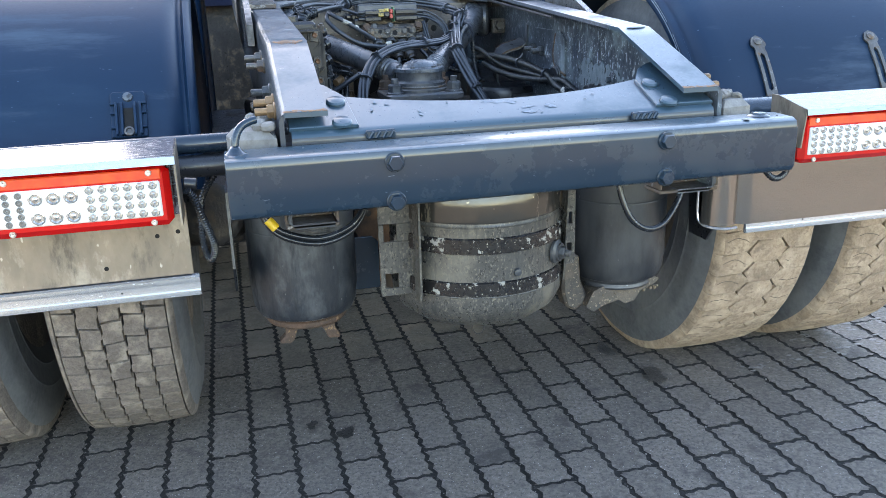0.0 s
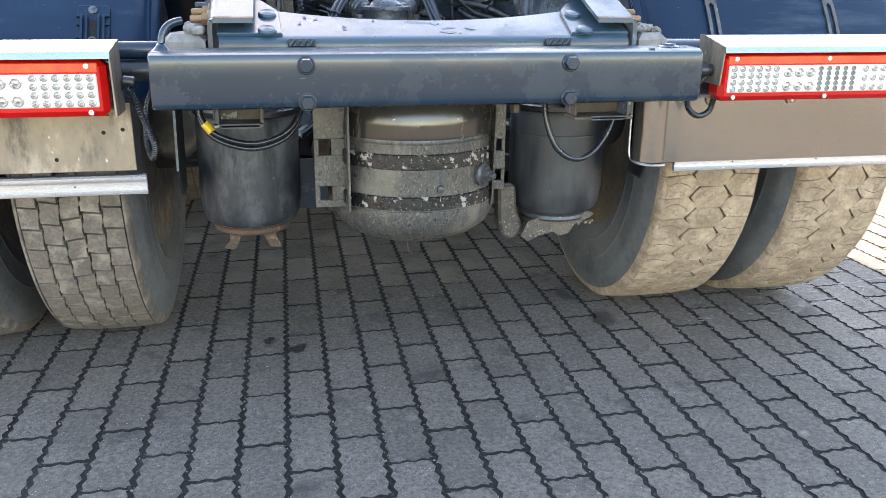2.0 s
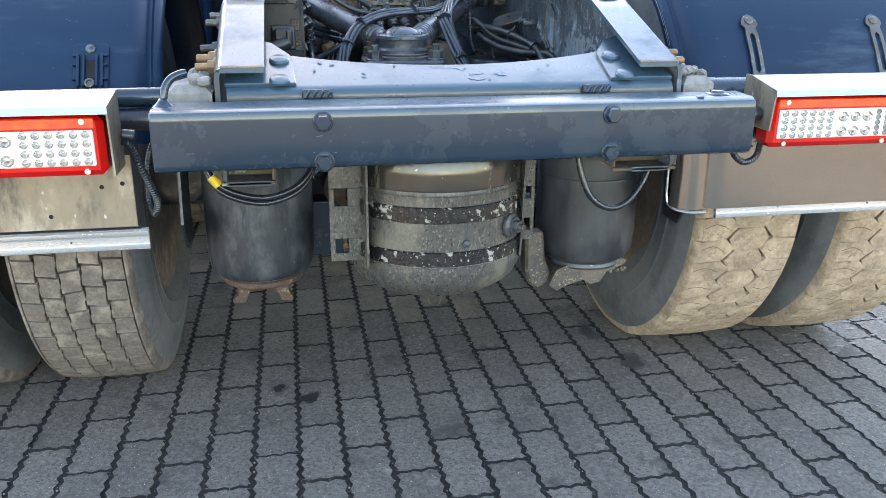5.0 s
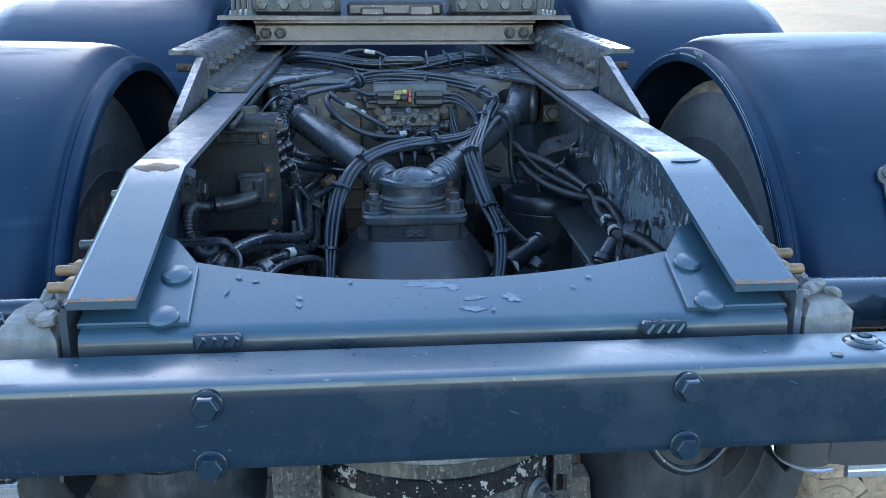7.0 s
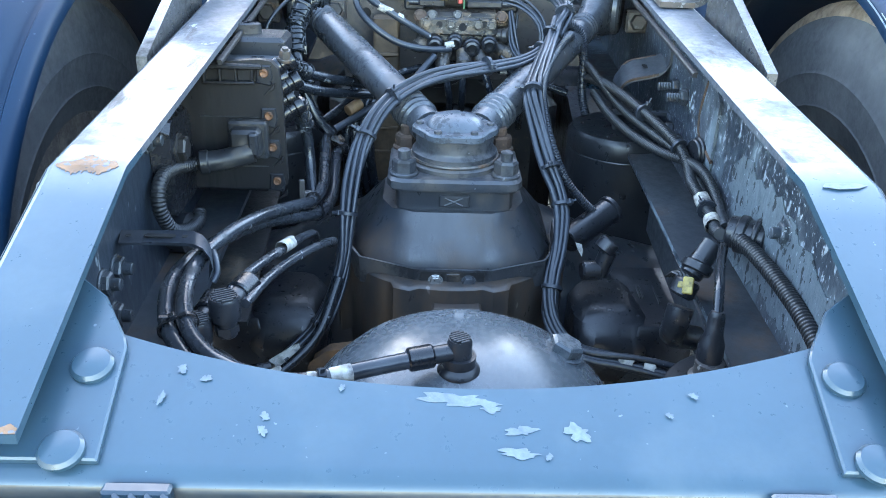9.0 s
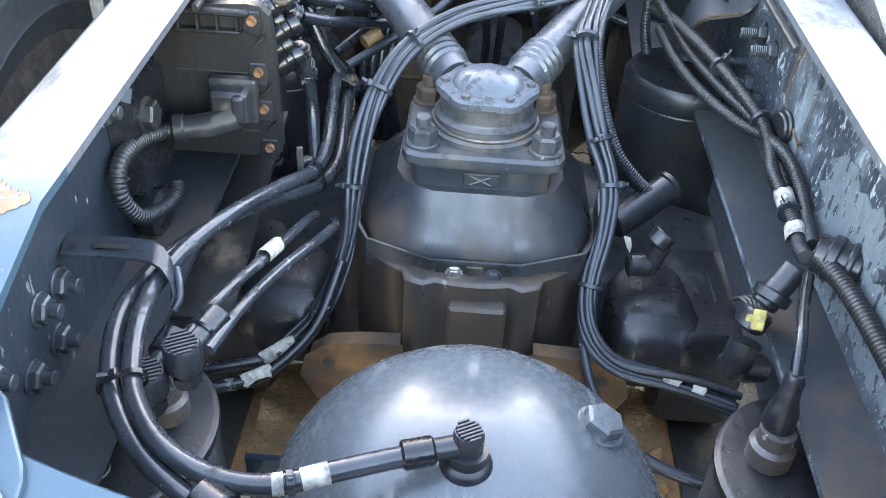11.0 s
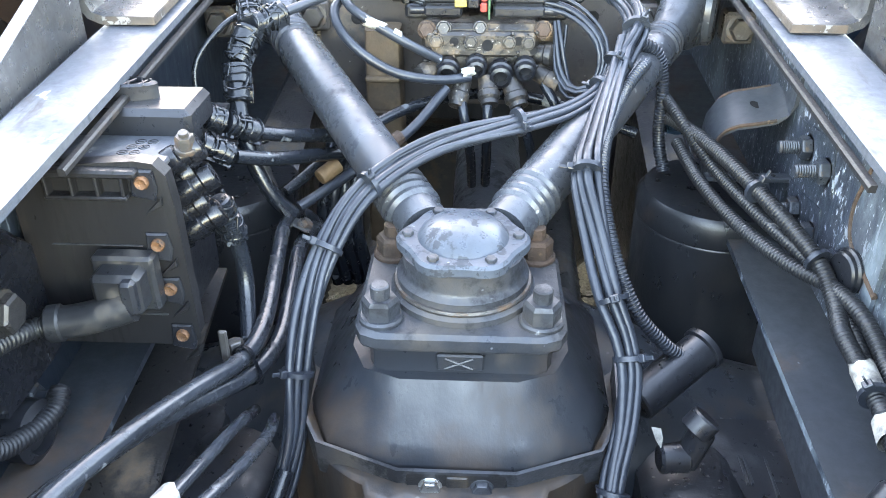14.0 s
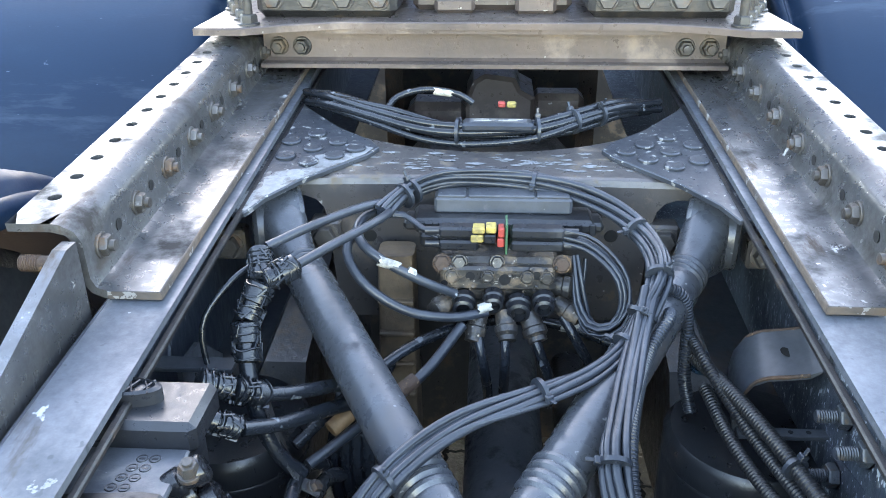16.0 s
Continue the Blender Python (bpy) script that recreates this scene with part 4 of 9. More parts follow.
SUB0, SUB1 = 0.995, 2.75
for s, _ in SIDES:
    zt = lambda y: 1.096 + SLOPE * (y - 1.0)
    zb = lambda y: rail_top(y) + 0.002
    vs, fs = [], []
    ring = lambda y: [(0.426, zt(y)), (0.418, zt(y) - 0.001), (0.404, zt(y) - 0.008), (0.398, zt(y) - 0.020), (0.397, zb(y) + 0.022), (0.392, zb(y) + 0.012), (0.382, zb(y) + 0.009), (0.327, zb(y) + 0.009),
                      (0.327, zb(y)), (0.384, zb(y)), (0.398, zb(y) + 0.006), (0.406, zb(y) + 0.018), (0.406, zt(y) - 0.022), (0.413, zt(y) - 0.012), (0.426, zt(y) - 0.009)]
    n = 15
    for y in (SUB0, SUB1):
        vs += [(s * x, y, z) for x, z in ring(y)]
    for i in range(n):
        k = (i + 1) % n
        fs.append((i, k, n + k, n + i))
    fs += [tuple(range(n)), tuple(range(n, 2 * n))]
    angle = part("subframe_angle", Mesh().add(vs, fs), M_STEEL, truck, "Z-shaped steel subframe angle bolted on the rail, worn grey")
    m = Matrix.Translation((s * 0.4485, SUB0, zt(SUB0))) @ Euler((math.atan(SLOPE), 0, 0)).to_matrix().to_4x4() @ Euler((0, 0, radians(90))).to_matrix().to_4x4()
    part("pierced_flange", pierced(Mesh(), 0, SUB1 - SUB0, -0.0225, 0.0225, [0.058 + 0.052 * i for i in range(32)], 0.0075, 0.009, m), M_STEEL, angle, "bright worn flange with a row of round holes", smooth=20)
    re = Mesh()
    re.add([(s * a, y, zb(y) + h) for y in (SUB0 + 0.001, SUB1) for a, h in ((0.3262, 0.0005), (0.3262, 0.0075), (0.3270, 0.0093), (0.3285, 0.0094), (0.330, 0.0005))], [(i, (i + 1) % 5, 5 + (i + 1) % 5, 5 + i) for i in range(5)] + [(0, 1, 2, 3, 4), (5, 6, 7, 8, 9)])
    re.add([(s * a, y, zb(SUB0) + h) for y in (SUB0 - 0.0012, SUB0 + 0.002) for a, h in ((0.3265, 0.0005), (0.3265, 0.0085), (0.382, 0.0085), (0.382, 0.0005))], [(i, (i + 1) % 4, 4 + (i + 1) % 4, 4 + i) for i in range(4)] + [(0, 1, 2, 3), (4, 5, 6, 7)])
    part("rusty_edge", re, M_EDGE, angle, "rust-brown cut edge of the angle", smooth=20)
    for i in range(9):
        y = 1.03 + 0.096 * i
        z = 1.058 + 0.085 * (y - 1.03)
        hexa("bolt", (s * 0.397, y, z), (-s, 0, 0), 0.0105, 0.010, M_BOLT, angle, "rusty zinc bolt", stud=0.006)
        part("bolt_hole", Mesh().lathe([(0, 0.0004), (0.0065, 0.0004), (0.0065, 0)], turned((s * 0.3968, y + 0.045, z + 0.004), (-s, 0, 0)), 14), M_HOLE, angle)
    # outrigger brace and its stud
    br = Mesh()
    poly = [(0.70, rail_top(0.70) - 0.05), (0.985, rail_top(0.985) - 0.09), (0.985, 1.082), (0.965, 1.082), (0.70, rail_top(0.7) - 0.005)]
    br.prism(poly, 0.398, 0.412, Matrix(((0, 0, s, 0), (1, 0, 0, 0), (0, 1, 0, 0), (0, 0, 0, 1))))
    brace = part("brace_plate", br, M_STEEL, truck, "triangular steel brace beside the rail", smooth=20)
    st = Mesh().rod((s * 0.412, 0.975, 1.063), (s * 0.452, 0.975, 1.063), 0.0075, 12, 0.001)
    for k in range(8):
        st.lathe([(0.0075, 0), (0.0086, 0.001), (0.0075, 0.002)], turned((s * (0.432 + 0.0025 * k), 0.975, 1.063), (s, 0, 0)), 12)
    part("stud", st, M_RUST, brace, "rusty threaded stud")

# channel between the angles and the fifth-wheel base plate
ch = Mesh()
zc = 1.096
ring = [(1.668, zc), (1.668, zc + 0.007), (1.694, zc + 0.007), (1.700, zc + 0.012), (1.700, zc + 0.052), (1.692, zc + 0.058), (1.666, zc + 0.058), (1.666, zc + 0.066), (1.700, zc + 0.066), (1.709, zc + 0.058), (1.709, zc + 0.008), (1.700, zc)]
vs = [(x, y, z) for x in (-0.392, 0.392) for y, z in ring]
n = len(ring)
fs = [(i, (i + 1) % n, n + (i + 1) % n, n + i) for i in range(n)] + [tuple(range(n)), tuple(range(n, 2 * n))]
chan = part("subframe_channel", Mesh().add(vs, fs), M_CHAN, truck, "brown-grey steel channel between the subframe angles")
for x in (-0.365, -0.325, 0.325, 0.365):
    hexa("bolt", (x, 1.699, 1.127), (0, -1, 0), 0.012, 0.012, M_GREASE, chan, "dirty hexagon bolt", stud=0.008)
bp = Mesh()
poly = [(-0.478, 1.60), (-0.40, 1.60), (-0.34, 1.632), (-0.25, 1.66), (0.25, 1.66), (0.34, 1.632), (0.40, 1.60), (0.478, 1.60), (0.478, 2.5), (-0.478, 2.5)]
bp.prism(poly, 1.162, 1.174, None, 0.002)
plate = part("base_plate", bp, M_CHAN, truck, "steel mounting plate lying on the subframe", smooth=20)
for s, _ in SIDES:
    for i in range(4):
        st = Mesh().hexbolt((s * (0.395 + 0.022 * i), 1.635 + 0.05 * i, 1.175), (0, 0, 1), 0.013, 0.016, True, 0.03)
        part("stud_nut", st, M_GREASE, plate, "greasy nut with a long stud")
    # pedestal of the coupling
    pd = Mesh()
    pd.box((s * 0.16, 1.70, 1.174), (s * 0.40, 1.95, 1.235), 0.012)
    pd.box((s * 0.20, 1.74, 1.23), (s * 0.36, 1.90, 1.42), 0.02)
    pd.prism([(0.17, 0.0), (0.39, 0.0), (0.31, 0.14), (0.25, 0.14)], 1.71, 1.735, Matrix(((s, 0, 0, 0), (0, 0, 1, 0), (0, 1, 0, 1.23), (0, 0, 0, 1))))
    ped = part("coupling_pedestal", pd, M_GREASE, truck, "greasy black pedestal of the fifth-wheel coupling")
    for k, x in enumerate((0.19, 0.25, 0.31, 0.37)):
        hexa("bolt", (s * x, 1.70, 1.205), (0, -1, 0), 0.014, 0.012, M_BOLT, ped)
mid = Mesh().box((-0.14, 1.78, 1.174), (0.14, 1.86, 1.215), 0.01).box((-0.10, 1.75, 1.174), (-0.03, 1.80, 1.20), 0.006).box((0.04, 1.74, 1.174), (0.11, 1.80, 1.205), 0.006)
part("coupling_cross_bar", mid, M_CHAN, truck, "dirty brown steel bar on the mounting plate")
part("coupling_plate", Mesh().prism([(-0.45, 1.76), (0.45, 1.76), (0.46, 2.5), (-0.46, 2.5)], 1.42, 1.47, None, 0.01), M_GREASE, truck, "greased black coupling plate")

# ---- second crossmember with riveted gussets ----
cm = Mesh()
xs = [-0.385 + 0.77 * i / 36 for i in range(37)]
ZC = 1.020
back = lambda x: 1.44 + 0.20 * min(1.0, (abs(x) / 0.36)) ** 2.2
frt = lambda x: 1.352 - 0.012 * min(1.0, abs(x) / 0.30) ** 2
vs, fs = [], []
for x in xs:
    yb = back(x)
    f = frt(x)
    ring = [(f, ZC - 0.012), (f + 0.003, ZC - 0.004), (f + 0.010, ZC), (yb, ZC + SLOPE * (yb - 1.362)), (yb, ZC - 0.006 + SLOPE * (yb - 1.362)), (f + 0.012, ZC - 0.007), (f + 0.007, ZC - 0.012)]
    vs += [(x, y, z) for y, z in ring]
n = 7
for j in range(len(xs) - 1):
    for i in range(n):
        k = (i + 1) % n
        fs.append((j * n + i, j * n + k, (j + 1) * n + k, (j + 1) * n + i))
cm.add(vs, fs)
# upright face with two round-cornered openings for the stay ends
half = [(0.0, 0.80), (0.212, 0.80), (0.220, 0.86), (0.226, 0.955), (0.231, 0.974), (0.241, 0.986), (0.256, 0.992), (0.385, 0.993)]
low = half + [(-x, z) for x, z in half[:0:-1]]
lower = sorted({round(x, 4) for x, z in low} | {round(x, 4) for x in xs if abs(x) > 0.30 or abs(x) < 0.2})
def low_z(x):
    x = abs(x)
    if x <= 0.212:
        return 0.80
    for (a, b), (c, d) in zip(half[1:], half[2:]):
        if a <= x <= c:
            return b + (d - b) * (x - a) / (c - a)
    return 0.99
vs, fs = [], []
for x in lower:
    for d in (0.0, 0.007):
        vs += [(x, frt(x) + d, ZC - 0.012), (x, frt(x) + d, low_z(x))]
for j in range(len(lower) - 1):
    a, b = 4 * j, 4 * j + 4
    fs += [(a, b, b + 1, a + 1), (a + 2, a + 3, b + 3, b + 2), (a + 1, b + 1, b + 3, a + 3), (a, a + 2, b + 2, b)]
cm.add(vs, fs)
cross2 = part("front_crossmember", cm, M_PLATE, truck, "pressed steel crossmember with flaking grey-brown paint and two openings")
for x, z in ((0.172, 0.935), (0.148, 0.962), (-0.168, 0.930)):
    part("face_hole", Mesh().lathe([(0.0, 0.0008), (0.0085, 0.0008), (0.0095, 0)], turned((x, frt(x) - 0.0002, z), (0, -1, 0)), 18), M_HOLE, cross2, "dark round hole")
wear = Mesh()
rnd = random.Random(21)
for i in range(80):
    x, y = rnd.uniform(-0.25, 0.25), rnd.uniform(1.368, 1.435)
    q = rnd.uniform(0.003, 0.011)
    poly = [(math.cos(k * 0.3307) * q * rnd.uniform(0.5, 1.7), math.sin(k * 0.3307) * q * rnd.uniform(0.15, 0.6)) for k in range(19)]
    wear.prism(poly, 0, 0.0005, Matrix.Translation((x, y, ZC + SLOPE * (y - 1.362) + 0.0004)))
tagged(part("flaked_paint", wear, M_SCUFF, cross2, "pale scuffs on the top of the crossmember", smooth=0), kind="stuff")
for s, _ in SIDES:
    g = Mesh()
    poly = [(0.372, 1.22), (0.372, 1.70), (0.35, 1.70), (0.30, 1.60), (0.235, 1.515), (0.178, 1.462), (0.162, 1.435), (0.175, 1.408), (0.21, 1.368), (0.255, 1.318), (0.290, 1.262), (0.305, 1.22)]
    poly = [(s * x, y) for x, y in poly]
    if s > 0:
        poly = poly[::-1]
    tilt = Matrix.Translation((0, 1.362, ZC)) @ Euler((math.atan(SLOPE), 0, 0)).to_matrix().to_4x4() @ Matrix.Translation((0, -1.362, 0))
    g.prism(poly[::-1], 0.001, 0.008, tilt, 0.0015)
    gus = part("riveted_gusset", g, M_GUSSET, truck, "curved grey gusset plate with round rivets and pale scuffs", smooth=20)
    rim = [(0.305, 1.222), (0.290, 1.264), (0.255, 1.320), (0.212, 1.369), (0.178, 1.407), (0.167, 1.434)]
    if s < 0:
        rg = random.Random(5)
        fine = [Vector(rim[k]).lerp(Vector(rim[k + 1]), q / 6) for k in range(5) for q in range(6)]
        inner = [v + Vector((0.034, 0.018)) * (0.45 + 0.75 * abs(math.sin(k * 0.41)) + rg.uniform(-0.12, 0.12)) for k, v in enumerate(fine)]
        patch = [(-v.x - 0.001, v.y + 0.001) for v in fine] + [(-v.x, v.y) for v in reversed(inner)]
        part("scraped_edge", Mesh().prism(patch[::-1], 0.0081, 0.0086, tilt), M_SCUFF, gus, "pale scraped paint along the gusset edge", smooth=0)
    for x, y in ((0.195, 1.425), (0.222, 1.398), (0.225, 1.450), (0.255, 1.375), (0.258, 1.425), (0.262, 1.48), (0.292, 1.395), (0.295, 1.45)):
        part("rivet", Mesh().lathe([(0.0145, 0), (0.0148, 0.003), (0.0125, 0.0046), (0.010, 0.0042), (0, 0.0045)], tilt @ Matrix.Translation((s * x, y, 0.008)), 16), M_GUSSET, gus)

# ---- mudguards ----
def mudguard(s, yc, zc, r, a0, a1, label, xo=0.022):
    """A rolled plastic mudguard: a section swept round the wheel from angle a0 to a1 (0 is ahead, 90 up)."""
    sec = [(0.560, -0.052), (0.551, -0.055), (0.549, -0.040), (0.556, -0.030), (0.566, -0.026), (0.572, -0.034), (0.580, -0.032), (0.590, -0.014), (0.612, -0.004), (0.65, 0.0), (0.80, 0.003), (0.95, 0.004), (1.10, 0.003), (1.20, 0.0), (1.255, -0.012), (1.272, -0.04),
           (1.265, -0.045), (1.245, -0.018), (1.20, -0.006), (0.95, -0.003), (0.65, -0.007), (0.60, -0.014), (0.575, -0.042)]
    N = 44
    vs, fs = [], []
    for j in range(N + 1):
        a = radians(a0 + (a1 - a0) * j / N)
        for x, d in sec:
            vs.append((s * x + xo, yc + (r + d) * math.cos(a), zc + (r + d) * math.sin(a)))
    n = len(sec)
    for j in range(N):
        for i in range(n):
            k = (i + 1) % n
            fs.append((j * n + i, j * n + k, (j + 1) * n + k, (j + 1) * n + i))
    fs += [tuple(range(n)), tuple(range(N * n, (N + 1) * n))]
    return part("mudguard", Mesh().add(vs, fs), M_FENDER, truck, label, smooth=50)


guards = {}
GUARD = {-1: (1.0, 0.490, 0.622, 161.0), 1: (1.0, 0.515, 0.610, 163.0)}          # axis y, z, radius and last angle
for s, _ in SIDES:
    gy, gz, gr, ga = GUARD[s]
    guards[s] = mudguard(s, gy, gz, gr, -8, ga, "dark blue plastic mudguard over the rear wheel, slightly dusty")
    mudguard(s, 2.36, 0.56, 0.70, -8, 190, "dark blue plastic mudguard over the forward drive wheel")
gy, gz, gr, ga = GUARD[1]
wr = Mesh()
for k in range(7):
    a = radians(101.5 - 0.65 * k)
    wr.add([(0.5705, gy + q * math.cos(a + w), gz + q * math.sin(a + w)) for q, w in ((gr - 0.032, 0), (gr - 0.032, 0.006), (gr - 0.024, 0.006), (gr - 0.024, 0))], [(0, 1, 2, 3)])
tagged(part("marking", wr, M_WHITE, guards[1], "small white printed marking as plain bars", smooth=0), kind="stuff")
# Thin pale strips paint the glints along the lip.
for a0, a1, q0, wd in ((90, 99, -0.0400, 0.0028), (70, 87, -0.0405, 0.0025), (30, 60, -0.0405, 0.0020), (103, 138, -0.0400, 0.0028), (139, 162, -0.0398, 0.0020), (112, 130, -0.0335, 0.0016), (134, 160, -0.0335, 0.0018)):
    ln = Mesh()
    pts = [radians(a0 + (a1 - a0) * k / 16) for k in range(17)]
    vs = [(0.5708, gy + q * math.cos(a), gz + q * math.sin(a)) for a in pts for q in (gr + q0, gr + q0 + wd)]
    ln.add(vs, [(2 * k, 2 * k + 1, 2 * k + 3, 2 * k + 2) for k in range(16)])
    part("edge_line", ln, M_LIP, guards[1], "pale painted glint along the mudguard lip", smooth=0)


# ---- wheels ----
def tyre_profile(w, r):
    return [(0.292, -w * 0.40), (0.30, -w * 0.46), (0.335, -w * 0.50), (0.345, -w * 0.522), (0.349, -w * 0.514), (0.39, -w * 0.525), (0.400, -w * 0.536), (0.406, -w * 0.526), (0.43, -w * 0.52), (0.452, -w * 0.516), (0.457, -w * 0.505), (0.47, -w * 0.495), (r - 0.030, -w * 0.462), (r - 0.0215, -w * 0.447), (r - 0.021, -w * 0.2), (r - 0.0205, 0),
            (r - 0.021, w * 0.2), (r - 0.0215, w * 0.447), (r - 0.030, w * 0.462), (0.47, w * 0.495), (0.457, w * 0.505), (0.452, w * 0.516), (0.43, w * 0.52), (0.406, w * 0.526), (0.400, w * 0.536), (0.39, w * 0.525), (0.349, w * 0.514), (0.345, w * 0.522), (0.335, w * 0.50), (0.30, w * 0.46), (0.292, w * 0.40)]


def lug(l, left, right, gap, slant, h, ch=0.0016):
    """One tread block, its top towards local z, x across the tyre, y round it; left and right are lists of (x, y)."""
    poly = [(x, y) for x, y in right] + [(x, y) for x, y in left[::-1]]
    poly = [(x, y * (l - 2 * gap) / l + slant * x) for x, y in poly]
    return Mesh().prism(poly, -0.012, h, None, ch)


def wheel(x, yc, zc, r, w, kind, mat, phase, near, label, rim_side):
    base = Matrix.Translation((x, yc, zc)) @ Euler((0, radians(90), 0)).to_matrix().to_4x4()
    ty = Mesh().lathe(tyre_profile(w, r), base, 64)
    wh = part("wheel", ty, M_RUBBER, truck, label)
    rim = Mesh().lathe([(0.294, -w * 0.42), (0.298, -w * 0.40), (0.286, -w * 0.36), (0.262, -w * 0.30), (0.255, 0), (0.262, w * 0.30), (0.286, w * 0.36), (0.298, w * 0.40), (0.294, w * 0.42), (0.284, w * 0.38), (0.250, w * 0.2), (0.245, 0), (0.250, -w * 0.2), (0.284, -w * 0.38)], base, 48)
    rim.lathe([(0.246, rim_side * w * 0.05), (0.16, rim_side * w * 0.02), (0.11, rim_side * w * 0.08), (0, rim_side * w * 0.08)], base, 32)
    part("rim", rim, M_GREASE, wh, "dirty dark steel rim")
    part("brake_drum", Mesh().lathe([(0.0, rim_side * w * 0.36), (0.17, rim_side * w * 0.36), (0.19, rim_side * w * 0.33), (0.235, rim_side * w * 0.31), (0.24, rim_side * w * 0.25), (0.24, rim_side * w * 0.08)], base, 40), M_DRUM, wh, "rusty brown brake drum")
    dp = 0.011 if kind == "bar" else 0.002
    part("tread_base", Mesh().lathe([(r - 0.0205, -w * 0.447), (r - 0.0175 - dp * 0.4, -w * 0.40), (r - 0.0105 - dp, -w * 0.25), (r - 0.009 - dp, 0), (r - 0.0105 - dp, w * 0.25), (r - 0.0175 - dp * 0.4, w * 0.40), (r - 0.0205, w * 0.447)], base, 72), M_MUD if kind != "bar" else M_GROOVE, wh, "tread grooves")
    if kind == "bar":
        edges, N, gap, h = [-0.412, -0.245, -0.082, 0.082, 0.245, 0.412], 62, 0.0025, 0.006
    else:
        edges, N, gap, h = [-0.418, -0.150, 0.150, 0.418], 54, 0.0005, 0.0065
    P = 2 * math.pi * r / N
    wob = random.Random(int(x * 1000) + N)
    rest = Mesh()
    ncol = len(edges) - 1
    g = 0.0019 if kind == "bar" else 0.0004

    def border(i, sh):
        """Shape of the groove between two columns, as (offset, y), for a column whose rows are shifted by sh."""
        if i in (0, ncol):
            e = 1.0 if kind == "bar" else 0.94
            return [(0.0, -P / 2 * e, g), (0.0, P / 2 * e, g)]
        if kind == "bar":
            return [(-0.0014, -P / 2, g), (-0.0014, -P * 0.04, g), (0.0014, P * 0.04, g), (0.0014, P / 2, g)]
        # chevrons that bulge away from the middle: centre blocks are hexagons, the shoulders interlock with them
        q = 0.012 * (-1 if i == 1 else 1)
        tri = lambda v: 1 - 4 * abs((v + 0.5) % 1.0 - 0.5)
        return [(q * tri(k / 8 - 0.5 + sh), P * (k / 8 - 0.5), 0.0004 + 0.0030 * max(0.0, tri(k / 8 - 0.5 + sh) + 0.25)) for k in range(9)]
    for ci in range(ncol):
        x0, x1 = edges[ci] * w, edges[ci + 1] * w
        cx = (x0 + x1) / 2
        shift = (0.0, 0.78, 0.52, 0.30, 0.08)[ci] if kind == "bar" else (0.5, 0.0, 0.5)[ci]
        blk = lug(P, [(x0 - cx + o + c, y) for o, y, c in border(ci, shift)], [(x1 - cx + o - c, y) for o, y, c in border(ci + 1, shift)], gap, (-0.06, -0.14, 0.12, -0.14, -0.10)[ci] if kind == "bar" else (0.10, 0.0, -0.10)[ci], h, 0.0006)
        shapes = []
        for q in range(5 if near else 1):
            worn = Mesh()
            n_ = len(blk.v) // 3
            jig = [(wob.gauss(0, 0.0004), wob.gauss(0, 0.0004)) for _ in range(n_)]
            worn.add([(p[0] + jig[i % n_][0], p[1] + jig[i % n_][1], p[2]) for i, p in enumerate(blk.v)], blk.f)
            shapes.append((worn, worn.data("tread_block", mat, 20) if near else None))
        u = cx / (w * 0.445)
        for i in range(N):
            a = 360.0 * (i + shift + phase) / N          # 0: top, growing towards the tail
            m = Matrix.Translation((x, yc, zc)) @ Euler((radians(a), 0, 0)).to_matrix().to_4x4() @ Matrix.Translation((cx, 0, r - 0.0085 - 0.006 * u * u)) @ Euler((0, 0.16 * u * abs(u), 0)).to_matrix().to_4x4()
            blk_, me = shapes[wob.randrange(len(shapes))]
            if kind == "bar":
                m = m @ Matrix.Translation((0, 0, wob.gauss(0, 0.0002))) @ Euler((wob.gauss(0, 0.002), wob.gauss(0, 0.002), wob.gauss(0, 0.005))).to_matrix().to_4x4()
            else:
                m = m @ Matrix.Translation((0, 0, wob.gauss(0, 0.0003))) @ Euler((wob.gauss(0, 0.006), wob.gauss(0, 0.006), wob.gauss(0, 0.012))).to_matrix().to_4x4()
            aa = a % 360
            if near and 88 < aa < 172:
                part("tread_block", me, mat, wh, m=m)
            else:
                rest.add([m @ Vector(p) for p in blk_.v], blk_.f)
    for side in (-1, 1):
        # rounded shoulder; on the lug tyre it is notched between the lugs
        if kind == "bar":
            sho = Mesh().lathe([(r - 0.016, side * w * 0.408), (r - 0.0066, side * w * 0.417), (r - 0.0075, side * w * 0.428), (r - 0.0120, side * w * 0.444), (r - 0.0200, side * w * 0.456), (r - 0.030, side * w * 0.464), (r - 0.034, side * w * 0.464)], base, 96)
        else:
            sho = Mesh()
            rows = []
            for i in range(N if near else 0):
                cut = wob.uniform(0.0, 0.002)
                for f, deep in ((-0.455, 0.0), (0.455, 0.0), (0.475, 0.006), (0.525, 0.006)):
                    am = radians(360.0 * (i + 0.5 + f + phase + 0.064) / N)
                    row = []
                    for u_, d_ in ((0.400, 0.0140), (0.414, 0.0067), (0.428, 0.0078 + cut), (0.442, 0.0115 + cut), (0.455, 0.0190), (0.464, 0.0300), (0.462, 0.0320)):
                        aa_, q_ = am + 0.05 * (u_ - 0.40) * side, r - d_ - (deep if d_ < 0.029 else 0.0)
                        row.append((x + side * w * u_, yc - q_ * math.sin(aa_), zc + q_ * math.cos(aa_)))
                    rows.append(row)
            k_, n_ = 7, len(rows)
            fs_ = [(j * k_ + q, j * k_ + q + 1, (j + 1) % n_ * k_ + q + 1, (j + 1) % n_ * k_ + q) for j in range(n_) for q in range(k_ - 1)]
